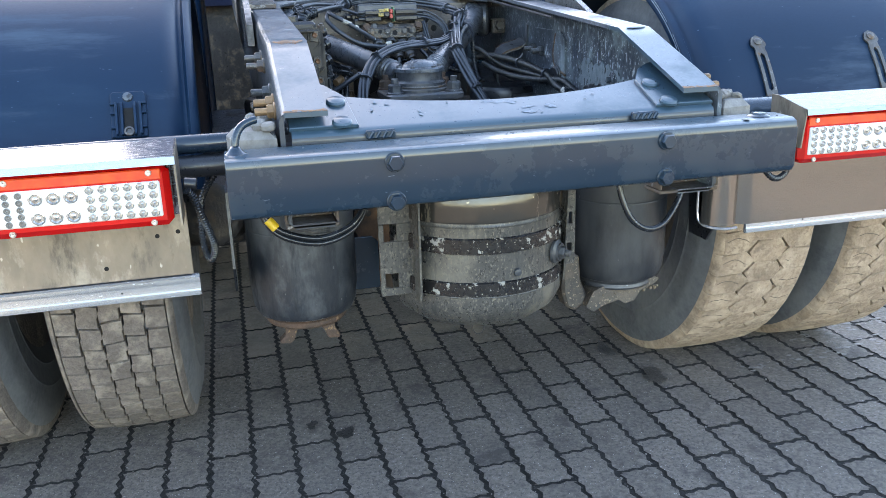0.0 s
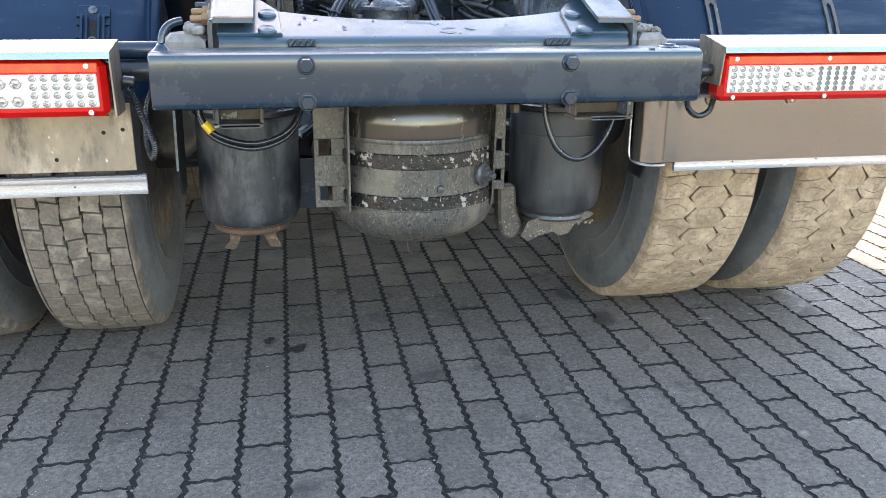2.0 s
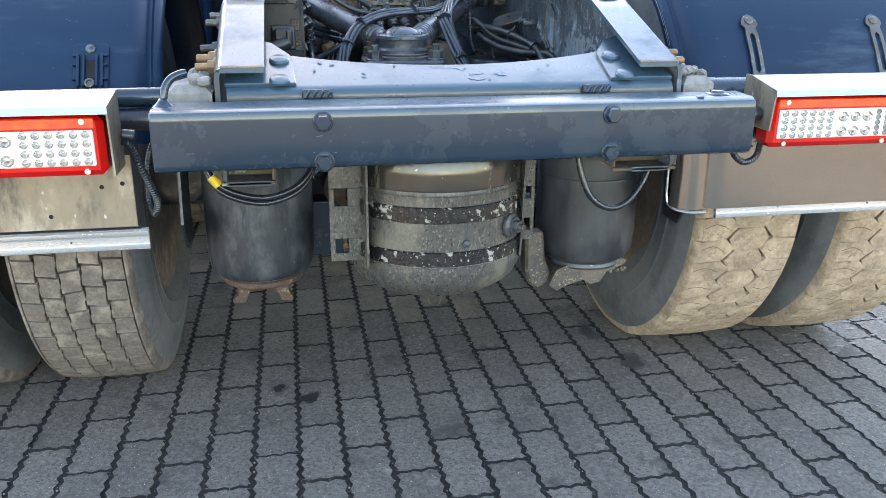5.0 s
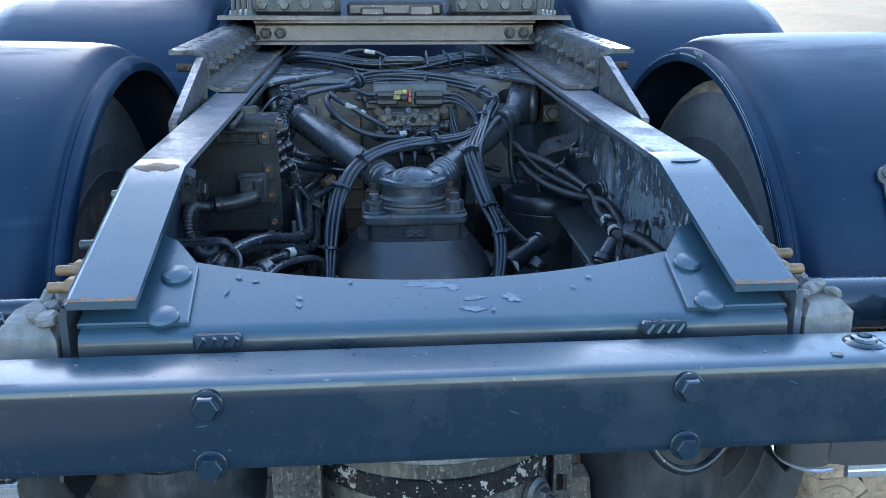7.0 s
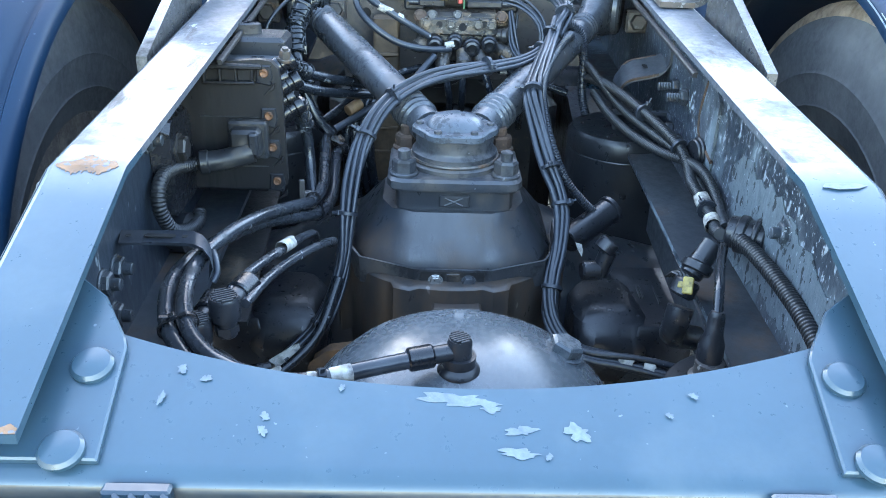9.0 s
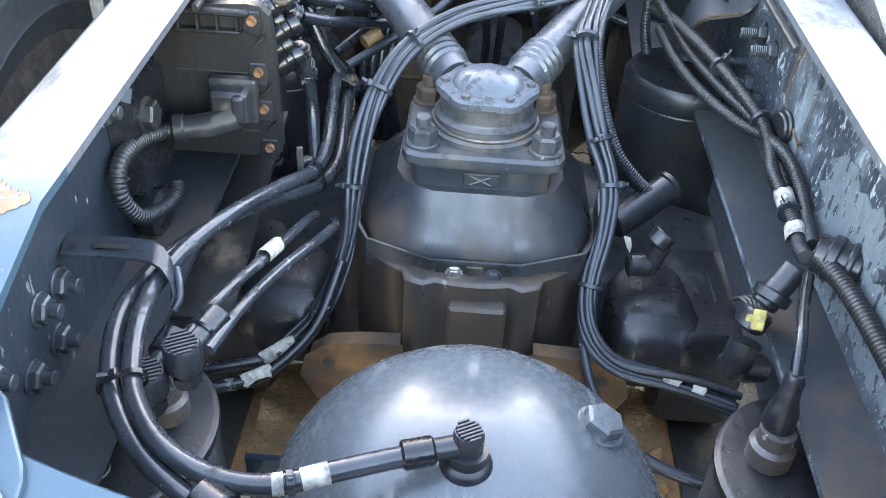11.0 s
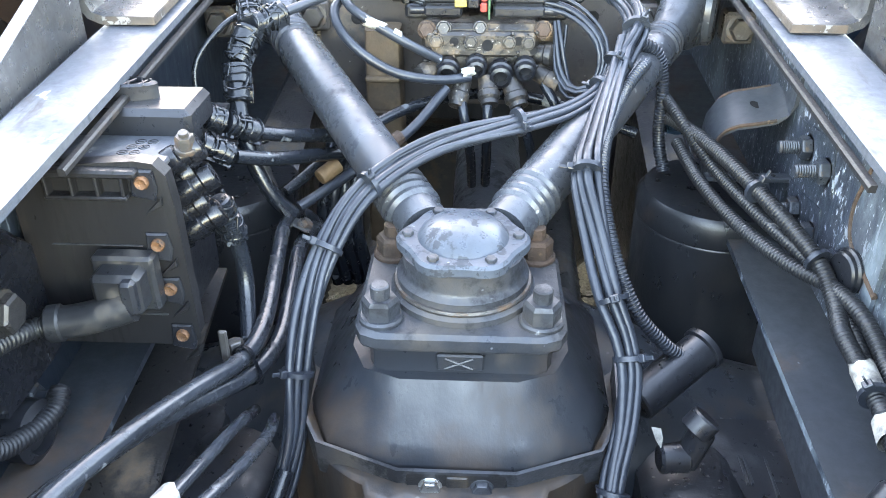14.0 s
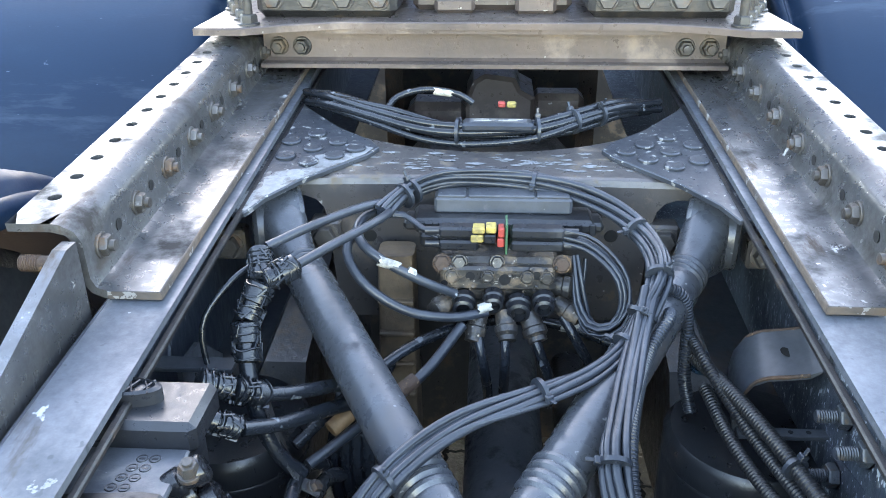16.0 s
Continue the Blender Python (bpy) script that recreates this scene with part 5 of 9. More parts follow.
            sho.add([v for row in rows for v in row], [f if side < 0 else tuple(reversed(f)) for f in fs_])
        if sho.v:
            part("tyre_shoulder", sho, mat, wh, "dusty rounded shoulder of the tread" if kind == "bar" else "notched muddy shoulder of the tread", smooth=60 if kind == "bar" else 25)
    if near and kind != "bar":
        # curved thin slits across the shoulder lugs
        cuts = Mesh()
        for side in (-1, 1):
            for i in range(N):
                bend = wob.uniform(0.006, 0.012)
                ln_ = []
                for q in range(7):
                    u_ = 0.20 + 0.20 * q / 6
                    am = radians(360.0 * (i + 0.5 + phase + 0.20 * wob.random() * 0.2) / N) + (bend * math.sin(q / 6 * math.pi) + 0.004 * q / 6) / r * side
                    top = r - 0.0085 - 0.006 * (0.284 / 0.445) ** 2 + h - 0.065 * (u_ - 0.284) * w
                    ln_.append((am, side * u_ * w, top + 0.0007))
                vs_ = []
                for am, xx_, rr_ in ln_:
                    for e in (-0.0011, 0.0011):
                        vs_.append((x + xx_, yc - rr_ * math.sin(am + e / r), zc + rr_ * math.cos(am + e / r)))
                cuts.add(vs_, [(2 * q, 2 * q + 1, 2 * q + 3, 2 * q + 2) for q in range(6)])
        tagged(part("tread_slits", cuts, M_MUD, wh, "thin curved slits in the shoulder lugs", smooth=0), kind="stuff")
    ob = part("tread_rest", rest, mat, wh, "tread blocks on the far side of the tyre", smooth=20)
    ob["kind"] = "stuff"
    return wh


WY, WZ = 0.955, 0.515
for s, _ in SIDES:
    kind, mat = ("bar", M_TREAD_G) if s < 0 else ("hex", M_TREAD_M)
    txt = "rear drive wheel, dusty grey block tread" if s < 0 else "rear drive wheel with mud-caked beige lug tread"
    xi, xo, w = (-0.742, -1.100, 0.262) if s < 0 else (0.772, 1.150, 0.288)
    wheel(xi, WY, WZ, 0.525, w, kind, mat, 0.15, True, "inner " + txt, -s)
    wheel(xo, WY, WZ, 0.525, w, kind, mat, 0.55, True, "outer " + txt, -s)
    wheel(s * 0.765, WY + 1.37, WZ, 0.525, 0.285, kind, mat, 0.35, False, "inner forward drive wheel, dusty tread", -s)
    wheel(s * 1.130, WY + 1.37, WZ, 0.525, 0.285, kind, mat, 0.75, False, "outer forward drive wheel, dusty tread", -s)
let = Mesh()
rnd = random.Random(8)
a = 95.0
while a < 225:
    wdt = rnd.choice((2.2, 3.0, 3.6))
    for q0, q1 in ((0.408, 0.446),):
        pts = [radians(a), radians(a + wdt)]
        xx = 0.772 - 0.288 * 0.5265
        let.add([(xx - 0.0012, WY - math.sin(t) * q, WZ + math.cos(t) * q) for t in pts for q in (q0, q1)], [(0, 1, 3, 2)])
    a += wdt + 1.6 + (4 if rnd.random() < 0.15 else 0)
tagged(part("sidewall_lettering", let, M_RUBBER, truck, "raised unreadable lettering on the tyre wall as plain bars", smooth=0), kind="stuff")
mudc = Mesh()
rnd = random.Random(14)
for x0 in (0.772, 1.150):
    for i in range(70):
        a = radians(rnd.gauss(121, 3) if i < 30 else rnd.uniform(84, 170))
        q = rnd.uniform(0.0025, 0.0065) * (1.7 if i < 30 else 0.7)
        m = Matrix.Translation((x0 + rnd.gauss(0, 0.010 if i < 30 else 0.006), WY, WZ)) @ Euler((a, 0, 0)).to_matrix().to_4x4() @ Matrix.Translation((0, 0, 0.5195))
        mudc.lathe([(q * 1.2, -0.006), (q, 0.001), (q * 0.6, 0.003), (0, 0.0035)], m, 7)
ob = part("mud_crust", mudc, M_CLOD, truck, "dried mud clods between the tread lugs")
ob["kind"] = "stuff"


# ---- lamp carriers, flaps and strips at the tail ----
def led_grid(parent, x0, x1, z0, z1, cols, rows, r, y, mat, name="led"):
    prof = [(r, 0), (r, 0.0015), (r * 0.82, 0.002), (r * 0.55, -0.001), (r * 0.3, 0.0005), (0, 0.0015)]
    me = Mesh().lathe(prof, Euler((radians(90), 0, 0)).to_matrix().to_4x4(), 10).data(name, mat, 30)
    for i in range(cols):
        for j in range(rows):
            x = x0 + (x1 - x0) * (i / (cols - 1) if cols > 1 else 0.5)
            z = z0 + (z1 - z0) * (j / (rows - 1) if rows > 1 else 0.5)
            part(name, me, mat, parent, m=Matrix.Translation((x, y, z)))


def tail_lamp(s, xin, y, zlo, zhi):
    """A long multi-chamber lamp: red housing, pale face, three LED fields. xin is its inner end."""
    L = 0.50
    a, b = (xin, xin + s * L)
    x0, x1 = min(a, b), max(a, b)
    fr = Mesh().box((x0, y, zlo), (x1, y + 0.055, zhi), 0.010)
    lamp = part("tail_lamp", fr, M_RED, truck, "red rectangular tail lamp with clear LED fields")
    part("reflector_band", Mesh().box((x0 + 0.012, y - 0.0015, zhi - 0.021), (x1 - 0.012, y + 0.004, zhi - 0.004), 0.002), M_AMBER, lamp, "orange-red upper band")
    f0, f1 = zlo + 0.017, zhi - 0.023
    part("lamp_face", Mesh().box((x0 + 0.015, y - 0.003, f0), (x1 - 0.015, y + 0.004, f1), 0.003), M_LENS, lamp, "pale translucent lamp face")
    u = lambda d: xin + s * d
    led_grid(lamp, u(0.026), u(0.118), f0 + 0.008, f1 - 0.006, 6, 4, 0.0068, y - 0.0032, M_LED)
    led_grid(lamp, u(0.145), u(0.195), f0 + 0.013, f1 - 0.014, 3, 2, 0.0105, y - 0.0032, M_LED, "lamp_cup")
    led_grid(lamp, u(0.218), u(0.292), f0 + 0.007, f1 - 0.007, 5, 5, 0.0052, y - 0.0032, M_LEDG)
    led_grid(lamp, u(0.32), u(0.46), f0 + 0.009, f1 - 0.008, 8, 3, 0.007, y - 0.0032, M_LED)
    for d in (0.03, 0.235, 0.44):
        for z in (zlo + 0.008, zhi - 0.010):
            part("screw", Mesh().lathe([(0.0052, 0), (0.0045, 0.002), (0.002, 0.0022), (0, 0.001)], turned((u(d), y - 0.001, z), (0, -1, 0)), 12), M_SCREW, lamp, "bright screw")
    return lamp


# left carrier
tail_lamp(-1, -0.568, 0.105, 0.700, 0.797)
hood = Mesh().strip([(-1.24, 0.182, 0.700), (-1.24, 0.182, 0.826), (-1.24, 0.092, 0.812), (-1.24, 0.090, 0.800)], (0.684, 0, 0), [(0, -0.003, 0), (0, -0.003, -0.003), (0, 0.003, -0.003), (0, 0.003, 0)])
hood_l = part("lamp_hood", hood, M_HOOD, truck, "folded bright aluminium hood over the tail lamp", smooth=15)
part("hood_side", Mesh().prism([(0.182, 0.700), (0.182, 0.826), (0.092, 0.812), (0.10, 0.70)], -0.5585, -0.5555, Matrix(((0, 0, 1, 0), (1, 0, 0, 0), (0, 1, 0, 0), (0, 0, 0, 1)))), M_ALUW, hood_l, "bent side plate of the hood", smooth=15)
pl = Mesh().box((-1.245, 0.236, 0.575), (-0.557, 0.2395, 0.705), 0.001)
pl_l = part("backing_plate", pl, M_ALUW, truck, "weathered beige aluminium plate under the lamp")
for x, z in ((-0.575, 0.655), (-0.61, 0.65), (-0.60, 0.685), (-0.70, 0.60)):
    part("hole", Mesh().lathe([(0, 0.0005), (0.004, 0.0005), (0.004, 0)], turned((x, 0.2358, z), (0, -1, 0)), 10), M_HOLE, pl_l)


def strip_profile(x0, x1, y, z0, z1, label):
    h = z1 - z0
    ring = [(0, 0), (0.004, -0.002), (0.009, 0), (0.010, h * 0.10), (0.010, h * 0.24), (0.0088, h * 0.30), (0.0085, h * 0.60), (0.0095, h * 0.66), (0.0105, h * 0.74), (0.0105, h * 0.88), (0.008, h * 0.97), (0.004, h), (0.0, h)]
    vs = [(x, y - d, z0 + k) for x in (x0, x1) for d, k in ring]
    n = len(ring)
    fs = [(i, (i + 1) % n, n + (i + 1) % n, n + i) for i in range(n)] + [tuple(range(n)), tuple(range(n, 2 * n))]
    ob = part("edge_strip", Mesh().add(vs, fs), M_STRIP, truck, label, smooth=25)
    for k in range(3):
        x = x0 + (x1 - x0) * (0.2 + 0.3 * k)
        part("rivet", Mesh().lathe([(0.002, 0), (0.0016, 0.001), (0, 0.0012)], turned((x, y - 0.0085, z0 + h * 0.45), (0, -1, 0)), 10), M_HOLE, ob)
    return ob


strip_profile(-1.245, -0.552, 0.310, 0.512, 0.552, "bright aluminium extrusion holding the mudflap")
part("mudflap", Mesh().box((-1.24, 0.303, 0.514), (-0.565, 0.3105, 0.553), 0.001), M_BLACK, truck, "black rubber mudflap stub")
# right carrier
tail_lamp(1, 0.592, 0.130, 0.702, 0.796)
hood = Mesh().strip([(0.588, 0.205, 0.700), (0.588, 0.205, 0.828), (0.588, 0.116, 0.810), (0.588, 0.114, 0.799)], (0.68, 0, 0), [(0, -0.003, 0), (0, -0.003, -0.003), (0, 0.003, -0.003), (0, 0.003, 0)])
hood_r = part("lamp_hood", hood, M_HOOD, truck, "folded bright aluminium hood over the tail lamp", smooth=15)
part("hood_side", Mesh().prism([(0.225, 0.735), (0.225, 0.828), (0.205, 0.828), (0.116, 0.810), (0.125, 0.735)], 0.5865, 0.5895, Matrix(((0, 0, 1, 0), (1, 0, 0, 0), (0, 1, 0, 0), (0, 0, 0, 1)))), M_ALUW, hood_r, "bent side plate of the hood, dusty", smooth=15)
# bent stainless flap plate with its rolled inner edge
path = [(0.4845, 0.300), (0.4845, 0.286), (0.4865, 0.274), (0.4915, 0.263), (0.499, 0.2545), (0.509, 0.2495), (0.520, 0.2475), (0.531, 0.2490), (0.540, 0.2535), (0.547, 0.2570), (0.556, 0.2545), (0.566, 0.2500), (0.580, 0.2490), (1.26, 0.249)]
fl = Mesh().strip([(x, y, 0.553) for x, y in path], (0, 0, 0.152), (0, 0.004, 0))
flap = part("flap_plate", fl, M_FLAP, truck, "brushed stainless plate under the lamp with a rounded inner edge", smooth=40)
part("rolled_rim", Mesh().tube([(0.4835, 0.302, 0.72), (0.4835, 0.302, 0.60), (0.484, 0.300, 0.566), (0.4875, 0.292, 0.552), (0.496, 0.270, 0.5475), (0.520, 0.252, 0.5465), (0.548, 0.252, 0.5470)], 0.0032, 8, 0.006), M_STRIP, flap, "pale rolled rim of the plate")
for x in (0.64, 0.83):
    tb = Mesh().prism([(-0.012, 0.0), (-0.012, -0.018), (-0.006, -0.026), (0.006, -0.026), (0.012, -0.018), (0.012, 0.0)][::-1], 0, 0.003, Matrix.Translation((x, 0.247, 0.704)) @ Euler((radians(90), 0, 0)).to_matrix().to_4x4())
    tab = part("lamp_tab", tb, M_ALUW, flap, "small steel fixing tab")
    part("screw", Mesh().lathe([(0.005, 0), (0.004, 0.003), (0, 0.0032)], turned((x, 0.2435, 0.686), (0, -1, 0)), 10), M_SCREW, tab)
strip_profile(0.572, 1.265, 0.262, 0.532, 0.571, "bright aluminium extrusion holding the mudflap")
part("mudflap", Mesh().box((0.58, 0.2625, 0.535), (1.26, 0.270, 0.56), 0.001), M_BLACK, truck, "black rubber mudflap stub")

# carrier tubes, rough castings and slotted straps
for s, _ in SIDES:
    for z, r, y in ((0.800, 0.017, 0.275), (0.762, 0.020, 0.268)) if s < 0 else ((0.7820, 0.0355, 0.272),):
        tb = Mesh().rod((s * 0.425, y, z), (s * 1.23, y, z - 0.004), r, 20, 0.003)
        part("carrier_tube", tb, M_FRAME if z > 0.78 else M_BLACK, truck, "painted steel tube carrying lamp and mudguard")
    rnd = random.Random(40 + s)
    cs = Mesh()
    cs.prism([(0.398, 0.10), (0.462, 0.115), (0.470, 0.17), (0.452, 0.23), (0.398, 0.25)] if s > 0 else [(-0.398, 0.25), (-0.458, 0.23), (-0.476, 0.17), (-0.466, 0.115), (-0.398, 0.10)], 0.755, 0.838, None, 0.012)
    for k in range(9):
        p = (s * rnd.uniform(0.405, 0.455), rnd.uniform(0.115, 0.22), 0.838)
        cs.rod(p, (p[0] + rnd.uniform(-0.01, 0.01), p[1] + rnd.uniform(-0.01, 0.01), 0.838 + rnd.uniform(0.004, 0.016)), rnd.uniform(0.006, 0.013), 7, 0.003)
    cast = part("carrier_casting", cs, M_SANDY, truck, "rough pale casting clamped to the rail end")
    hexa("bolt", (s * 0.40, 0.125, 0.815), (s, 0, 0), 0.011, 0.014, M_FRAME, cast, "painted bolt", stud=0.014)
    for i, (y, dz, mt) in enumerate(((0.17, 0.03, M_BRASS), (0.20, 0.03, M_BRASS), (0.235, 0.05, M_CAST), (0.28, 0.05, M_CAST), (0.33, 0.10, M_BOLT), (0.42, 0.05, M_BOLT), (0.52, 0.05, M_BOLT), (0.40, 0.12, M_RUST))):
        hexa("rail_bolt", (s * 0.394, y, rail_top(y) - dz), (s, 0, 0), 0.011, 0.013, mt, rails[s], "bolt end sticking out of the rail", stud=0.020)
    ang = [radians(a) for a in (135.5, 137, 138.5, 141, 145, 148, 150)]


def strap(x, a_top, a_bot, w):
    """A slotted steel strap lying on the rear of the right mudguard."""
    def pt(u, a, lift):
        gy, gz, gr, _ = GUARD[1]
        q = gr + 0.005 + lift
        return Vector((x + u, gy + q * math.cos(radians(a)), gz + q * math.sin(radians(a))))
    da = a_bot - a_top
    m = Mesh()
    outline = []
    n = 26
    for i in range(n + 1):
        t = i / n
        ww = w * (1.35 * math.sqrt(max(0.0, 1 - (1 - t / 0.16) ** 2)) if t < 0.16 else 0.9 if t < 0.24 else 1.0)
        outline.append((t, ww))
    for lo, hi in ((-1.0, -0.42), (0.42, 1.0)):
        vs, fs = [], []
        for t, ww in outline:
            slot = 0.30 < t < 0.80
            a = a_top + da * t
            e0, e1 = (lo, hi) if slot else ((-1.0, 0.0) if lo < 0 else (0.0, 1.0))
            for u, l in ((e0, 0.004), (e1, 0.004), (e1, 0.0), (e0, 0.0)):
                vs.append(pt(u * ww, a, l))
        for i in range(n):
            for k in range(4):
                k2 = (k + 1) % 4
                fs.append((4 * i + k, 4 * i + k2, 4 * i + 4 + k2, 4 * i + 4 + k))
        fs += [(0, 1, 2, 3), (4 * n, 4 * n + 1, 4 * n + 2, 4 * n + 3)]
        m.add(vs, fs)
    ob = part("slotted_strap", m, M_BOLT, truck, "galvanised slotted strap holding the mudguard", smooth=30)
    ctr = pt(0, a_top + da * 0.1, 0.004)
    nrm = Vector((0, math.cos(radians(a_top)), math.sin(radians(a_top))))
    part("rivet", Mesh().lathe([(0.010, 0), (0.010, 0.002), (0.006, 0.005), (0, 0.005)], turned(ctr, nrm), 14), M_BOLT, ob)
    c2 = pt(0.004, a_bot - 1.0, 0.006)
    part("strap_bolt", Mesh().hexbolt(c2, nrm, 0.009, 0.008), M_BRASS, ob, "yellow-rusted bolt")
    return ob


strap(0.750, 138.8, 155.7, 0.0145)
strap(1.063, 138.8, 155.7, 0.0145)
# moulded blue bracket on the left mudguard
bm_ = Mesh()
base = Matrix.Translation((-0.655, 1.0 + 0.624 * math.cos(radians(146.8)), 0.490 + 0.624 * math.sin(radians(146.8)))) @ Euler((radians(-33.2), 0, 0)).to_matrix().to_4x4() @ Euler((radians(90), 0, 0)).to_matrix().to_4x4()
mm = base
bm_.prism([(-0.033, -0.048), (0.033, -0.048), (0.033, 0.042), (0.028, 0.048), (-0.028, 0.048), (-0.033, 0.042)], -0.004, 0.005, mm, 0.002)
for x in (-0.022, -0.012, 0.012, 0.022):
    bm_.box((x - 0.0025, -0.046, 0.004), (x + 0.0025, 0.022, 0.013), 0.001, mm)
for y in (-0.03, 0.0, 0.02):
    bm_.box((0.022, y - 0.002, 0.004), (0.033, y + 0.002, 0.011), 0.0008, mm)
    bm_.box((-0.033, y - 0.002, 0.004), (-0.022, y + 0.002, 0.011), 0.0008, mm)
brk = part("moulded_bracket", bm_, M_FENDER, truck, "ribbed blue plastic bracket on the mudguard")
part("slot", Mesh().box((-0.009, -0.03, 0.0052), (0.009, 0.012, 0.0062), 0.0003, mm), M_HOLE, brk)
part("button_rivet", Mesh().lathe([(0.010, 0), (0.009, 0.004), (0.004, 0.006), (0, 0.006)], mm @ Matrix.Translation((0, 0.035, 0.005)), 14), M_CAP, brk, "grey round rivet head")
part("ring_nut", Mesh().lathe([(0.0095, 0), (0.0095, 0.004), (0.006, 0.005), (0.005, 0.002), (0, 0.002)], mm @ Matrix.Translation((0, -0.040, 0.010)), 14), M_BOLT, brk, "bright ring-shaped nut")
# inner arch liners beside the rails (dark plastic flanks)
for s, _ in SIDES:
    part("splash_guard", Mesh().prism([(0.285, 0.56), (0.31, 0.70), (0.42, 0.70), (0.40, 0.50), (0.33, 0.50)], 0.505, 0.510, Matrix(((0, 0, s, 0.02), (1, 0, 0, 0), (0, 1, 0, 0), (0, 0, 0, 1)))), M_BLACK, truck, "black plastic splash guard beside the wheel")
# short lamp cables
for name, pts in (("lamp_cable", [(-0.548, 0.15, 0.745), (-0.540, 0.16, 0.735), (-0.530, 0.17, 0.70), (-0.520, 0.19, 0.66), (-0.515, 0.21, 0.625), (-0.525, 0.23, 0.60), (-0.535, 0.25, 0.63), (-0.53, 0.27, 0.70), (-0.50, 0.27, 0.75)]),
                  ("lamp_cable", [(0.575, 0.16, 0.75), (0.560, 0.16, 0.735), (0.545, 0.165, 0.71), (0.548, 0.17, 0.685), (0.570, 0.17, 0.668), (0.60, 0.18, 0.675), (0.62, 0.20, 0.70)])):
    part(name, Mesh().tube(pts, 0.0065, 8, 0.01, (0.005, 0.0012)), M_HOSE, truck, "short corrugated cable from the tail lamp")
part("cable_gland", Mesh().rod((0.545, 0.16, 0.762), (0.586, 0.16, 0.762), 0.013, 14, 0.002).rod((0.556, 0.16, 0.762), (0.574, 0.16, 0.762), 0.0155, 14, 0.002), M_BLACK, truck, "black ribbed cable gland at the lamp")
part("cable_gland", Mesh().rod((-0.552, 0.16, 0.755), (-0.530, 0.16, 0.752), 0.010, 12, 0.002), M_BLACK, truck, "black cable gland at the lamp")

# ---- brackets hanging below the beam ----
for s, x0, x1 in ((-1, -0.395, -0.308), (1, 0.278, 0.398)):
    bk = Mesh().box((x0, 0.100, 0.676), (x1, 0.160, 0.682), 0.0015).box((x0, 0.100, 0.684), (x0 + 0.005, 0.160, 0.7205), 0.0015).box((x1 - 0.005, 0.100, 0.684), (x1, 0.160, 0.7205), 0.0015).box((x0 + 0.006, 0.150, 0.683), (x1 - 0.006, 0.156, 0.7205), 0.0015)
    part("hanger_bracket", bk, M_EDGE, truck, "dirty brown steel bracket under the beam", smooth=20)

# ---- air tank ----
TX, TY, TR = 0.003, 0.36, 0.178
prof = [(0, 0.384), (0.05, 0.386), (0.10, 0.395), (0.14, 0.411), (0.165, 0.430), (0.176, 0.452), (TR, 0.470), (TR, 0.480), (TR + 0.002, 0.482), (TR, 0.485), (TR, 0.618), (TR + 0.002, 0.621), (TR, 0.625), (TR, 0.628)]
tank = part("air_tank", Mesh().lathe(prof, Matrix.Translation((TX, TY, 0)), 64), M_TANK, truck, "round compressed-air tank, grey paint worn and stained")
part("tank_shoulder", Mesh().lathe([(TR, 0.628), (TR + 0.0008, 0.632), (TR, 0.655), (0.1768, 0.668), (0.172, 0.689), (0.168, 0.700)], Matrix.Translation((TX, TY, 0)), 64), M_SHOULDER, tank, "smooth glossy upper rim of the tank")
prof = [(0.1685, 0.699), (0.165, 0.706), (0.155, 0.720), (0.13, 0.745), (0.10, 0.763), (0.06, 0.777), (0.025, 0.783), (0, 0.784)]
part("tank_dome", Mesh().lathe(prof, Matrix.Translation((TX, TY, 0)), 64), M_TANKTOP, tank, "domed satin grey tank top")
for z0, z1 in ((0.483, 0.513), (0.568, 0.600)):
    part("clamp_band", Mesh().lathe([(TR + 0.0006, z0), (TR + 0.0035, z0 + 0.002), (TR + 0.0035, z1 - 0.002), (TR + 0.0006, z1)], Matrix.Translation((TX, TY, 0)), 64, 180, 360), M_BAND, tank, "flaking black steel strap")
part("drain_boss", Mesh().lathe([(0.024, 0), (0.024, 0.006), (0.018, 0.010), (0.018, 0.014)], turned((TX + 0.125, TY - 0.128, 0.545), (0.7, -0.72, 0)), 20).hexbolt(Vector((TX + 0.133, TY - 0.137, 0.545)), (0.7, -0.72, 0), 0.012, 0.012, False, 0.01), M_CAST, tank, "screwed port on the tank side")
part("weld_stub", Mesh().lathe([(0.008, 0), (0.007, 0.004), (0, 0.005)], turned((TX + 0.03, TY - TR, 0.528), (0, -1, 0)), 10), M_CAST, tank)
part("drain_ring", Mesh().tube([(TX - 0.005, TY - 0.02, 0.386), (TX - 0.016, TY - 0.02, 0.366), (TX - 0.010, TY - 0.02, 0.344), (TX + 0.006, TY - 0.02, 0.344), (TX + 0.010, TY - 0.02, 0.366), (TX - 0.002, TY - 0.02, 0.386)], 0.0014, 6, 0.006), M_BOLT, tank, "thin wire pull ring")
bolt_n = Vector((0.32, 0.0, 0.95)).normalized()
part("plug", Mesh().lathe([(0.027, -0.010), (0.027, 0.000), (0.024, 0.003), (0.023, 0.005)], turned((TX + 0.106, TY + 0.025, 0.752), bolt_n), 24).hexbolt(Vector((TX + 0.108, TY + 0.025, 0.757)), bolt_n, 0.0165, 0.014, True), M_TANKTOP, tank, "large hexagon plug with a sealing ring")
crust = Mesh()
rnd = random.Random(63)
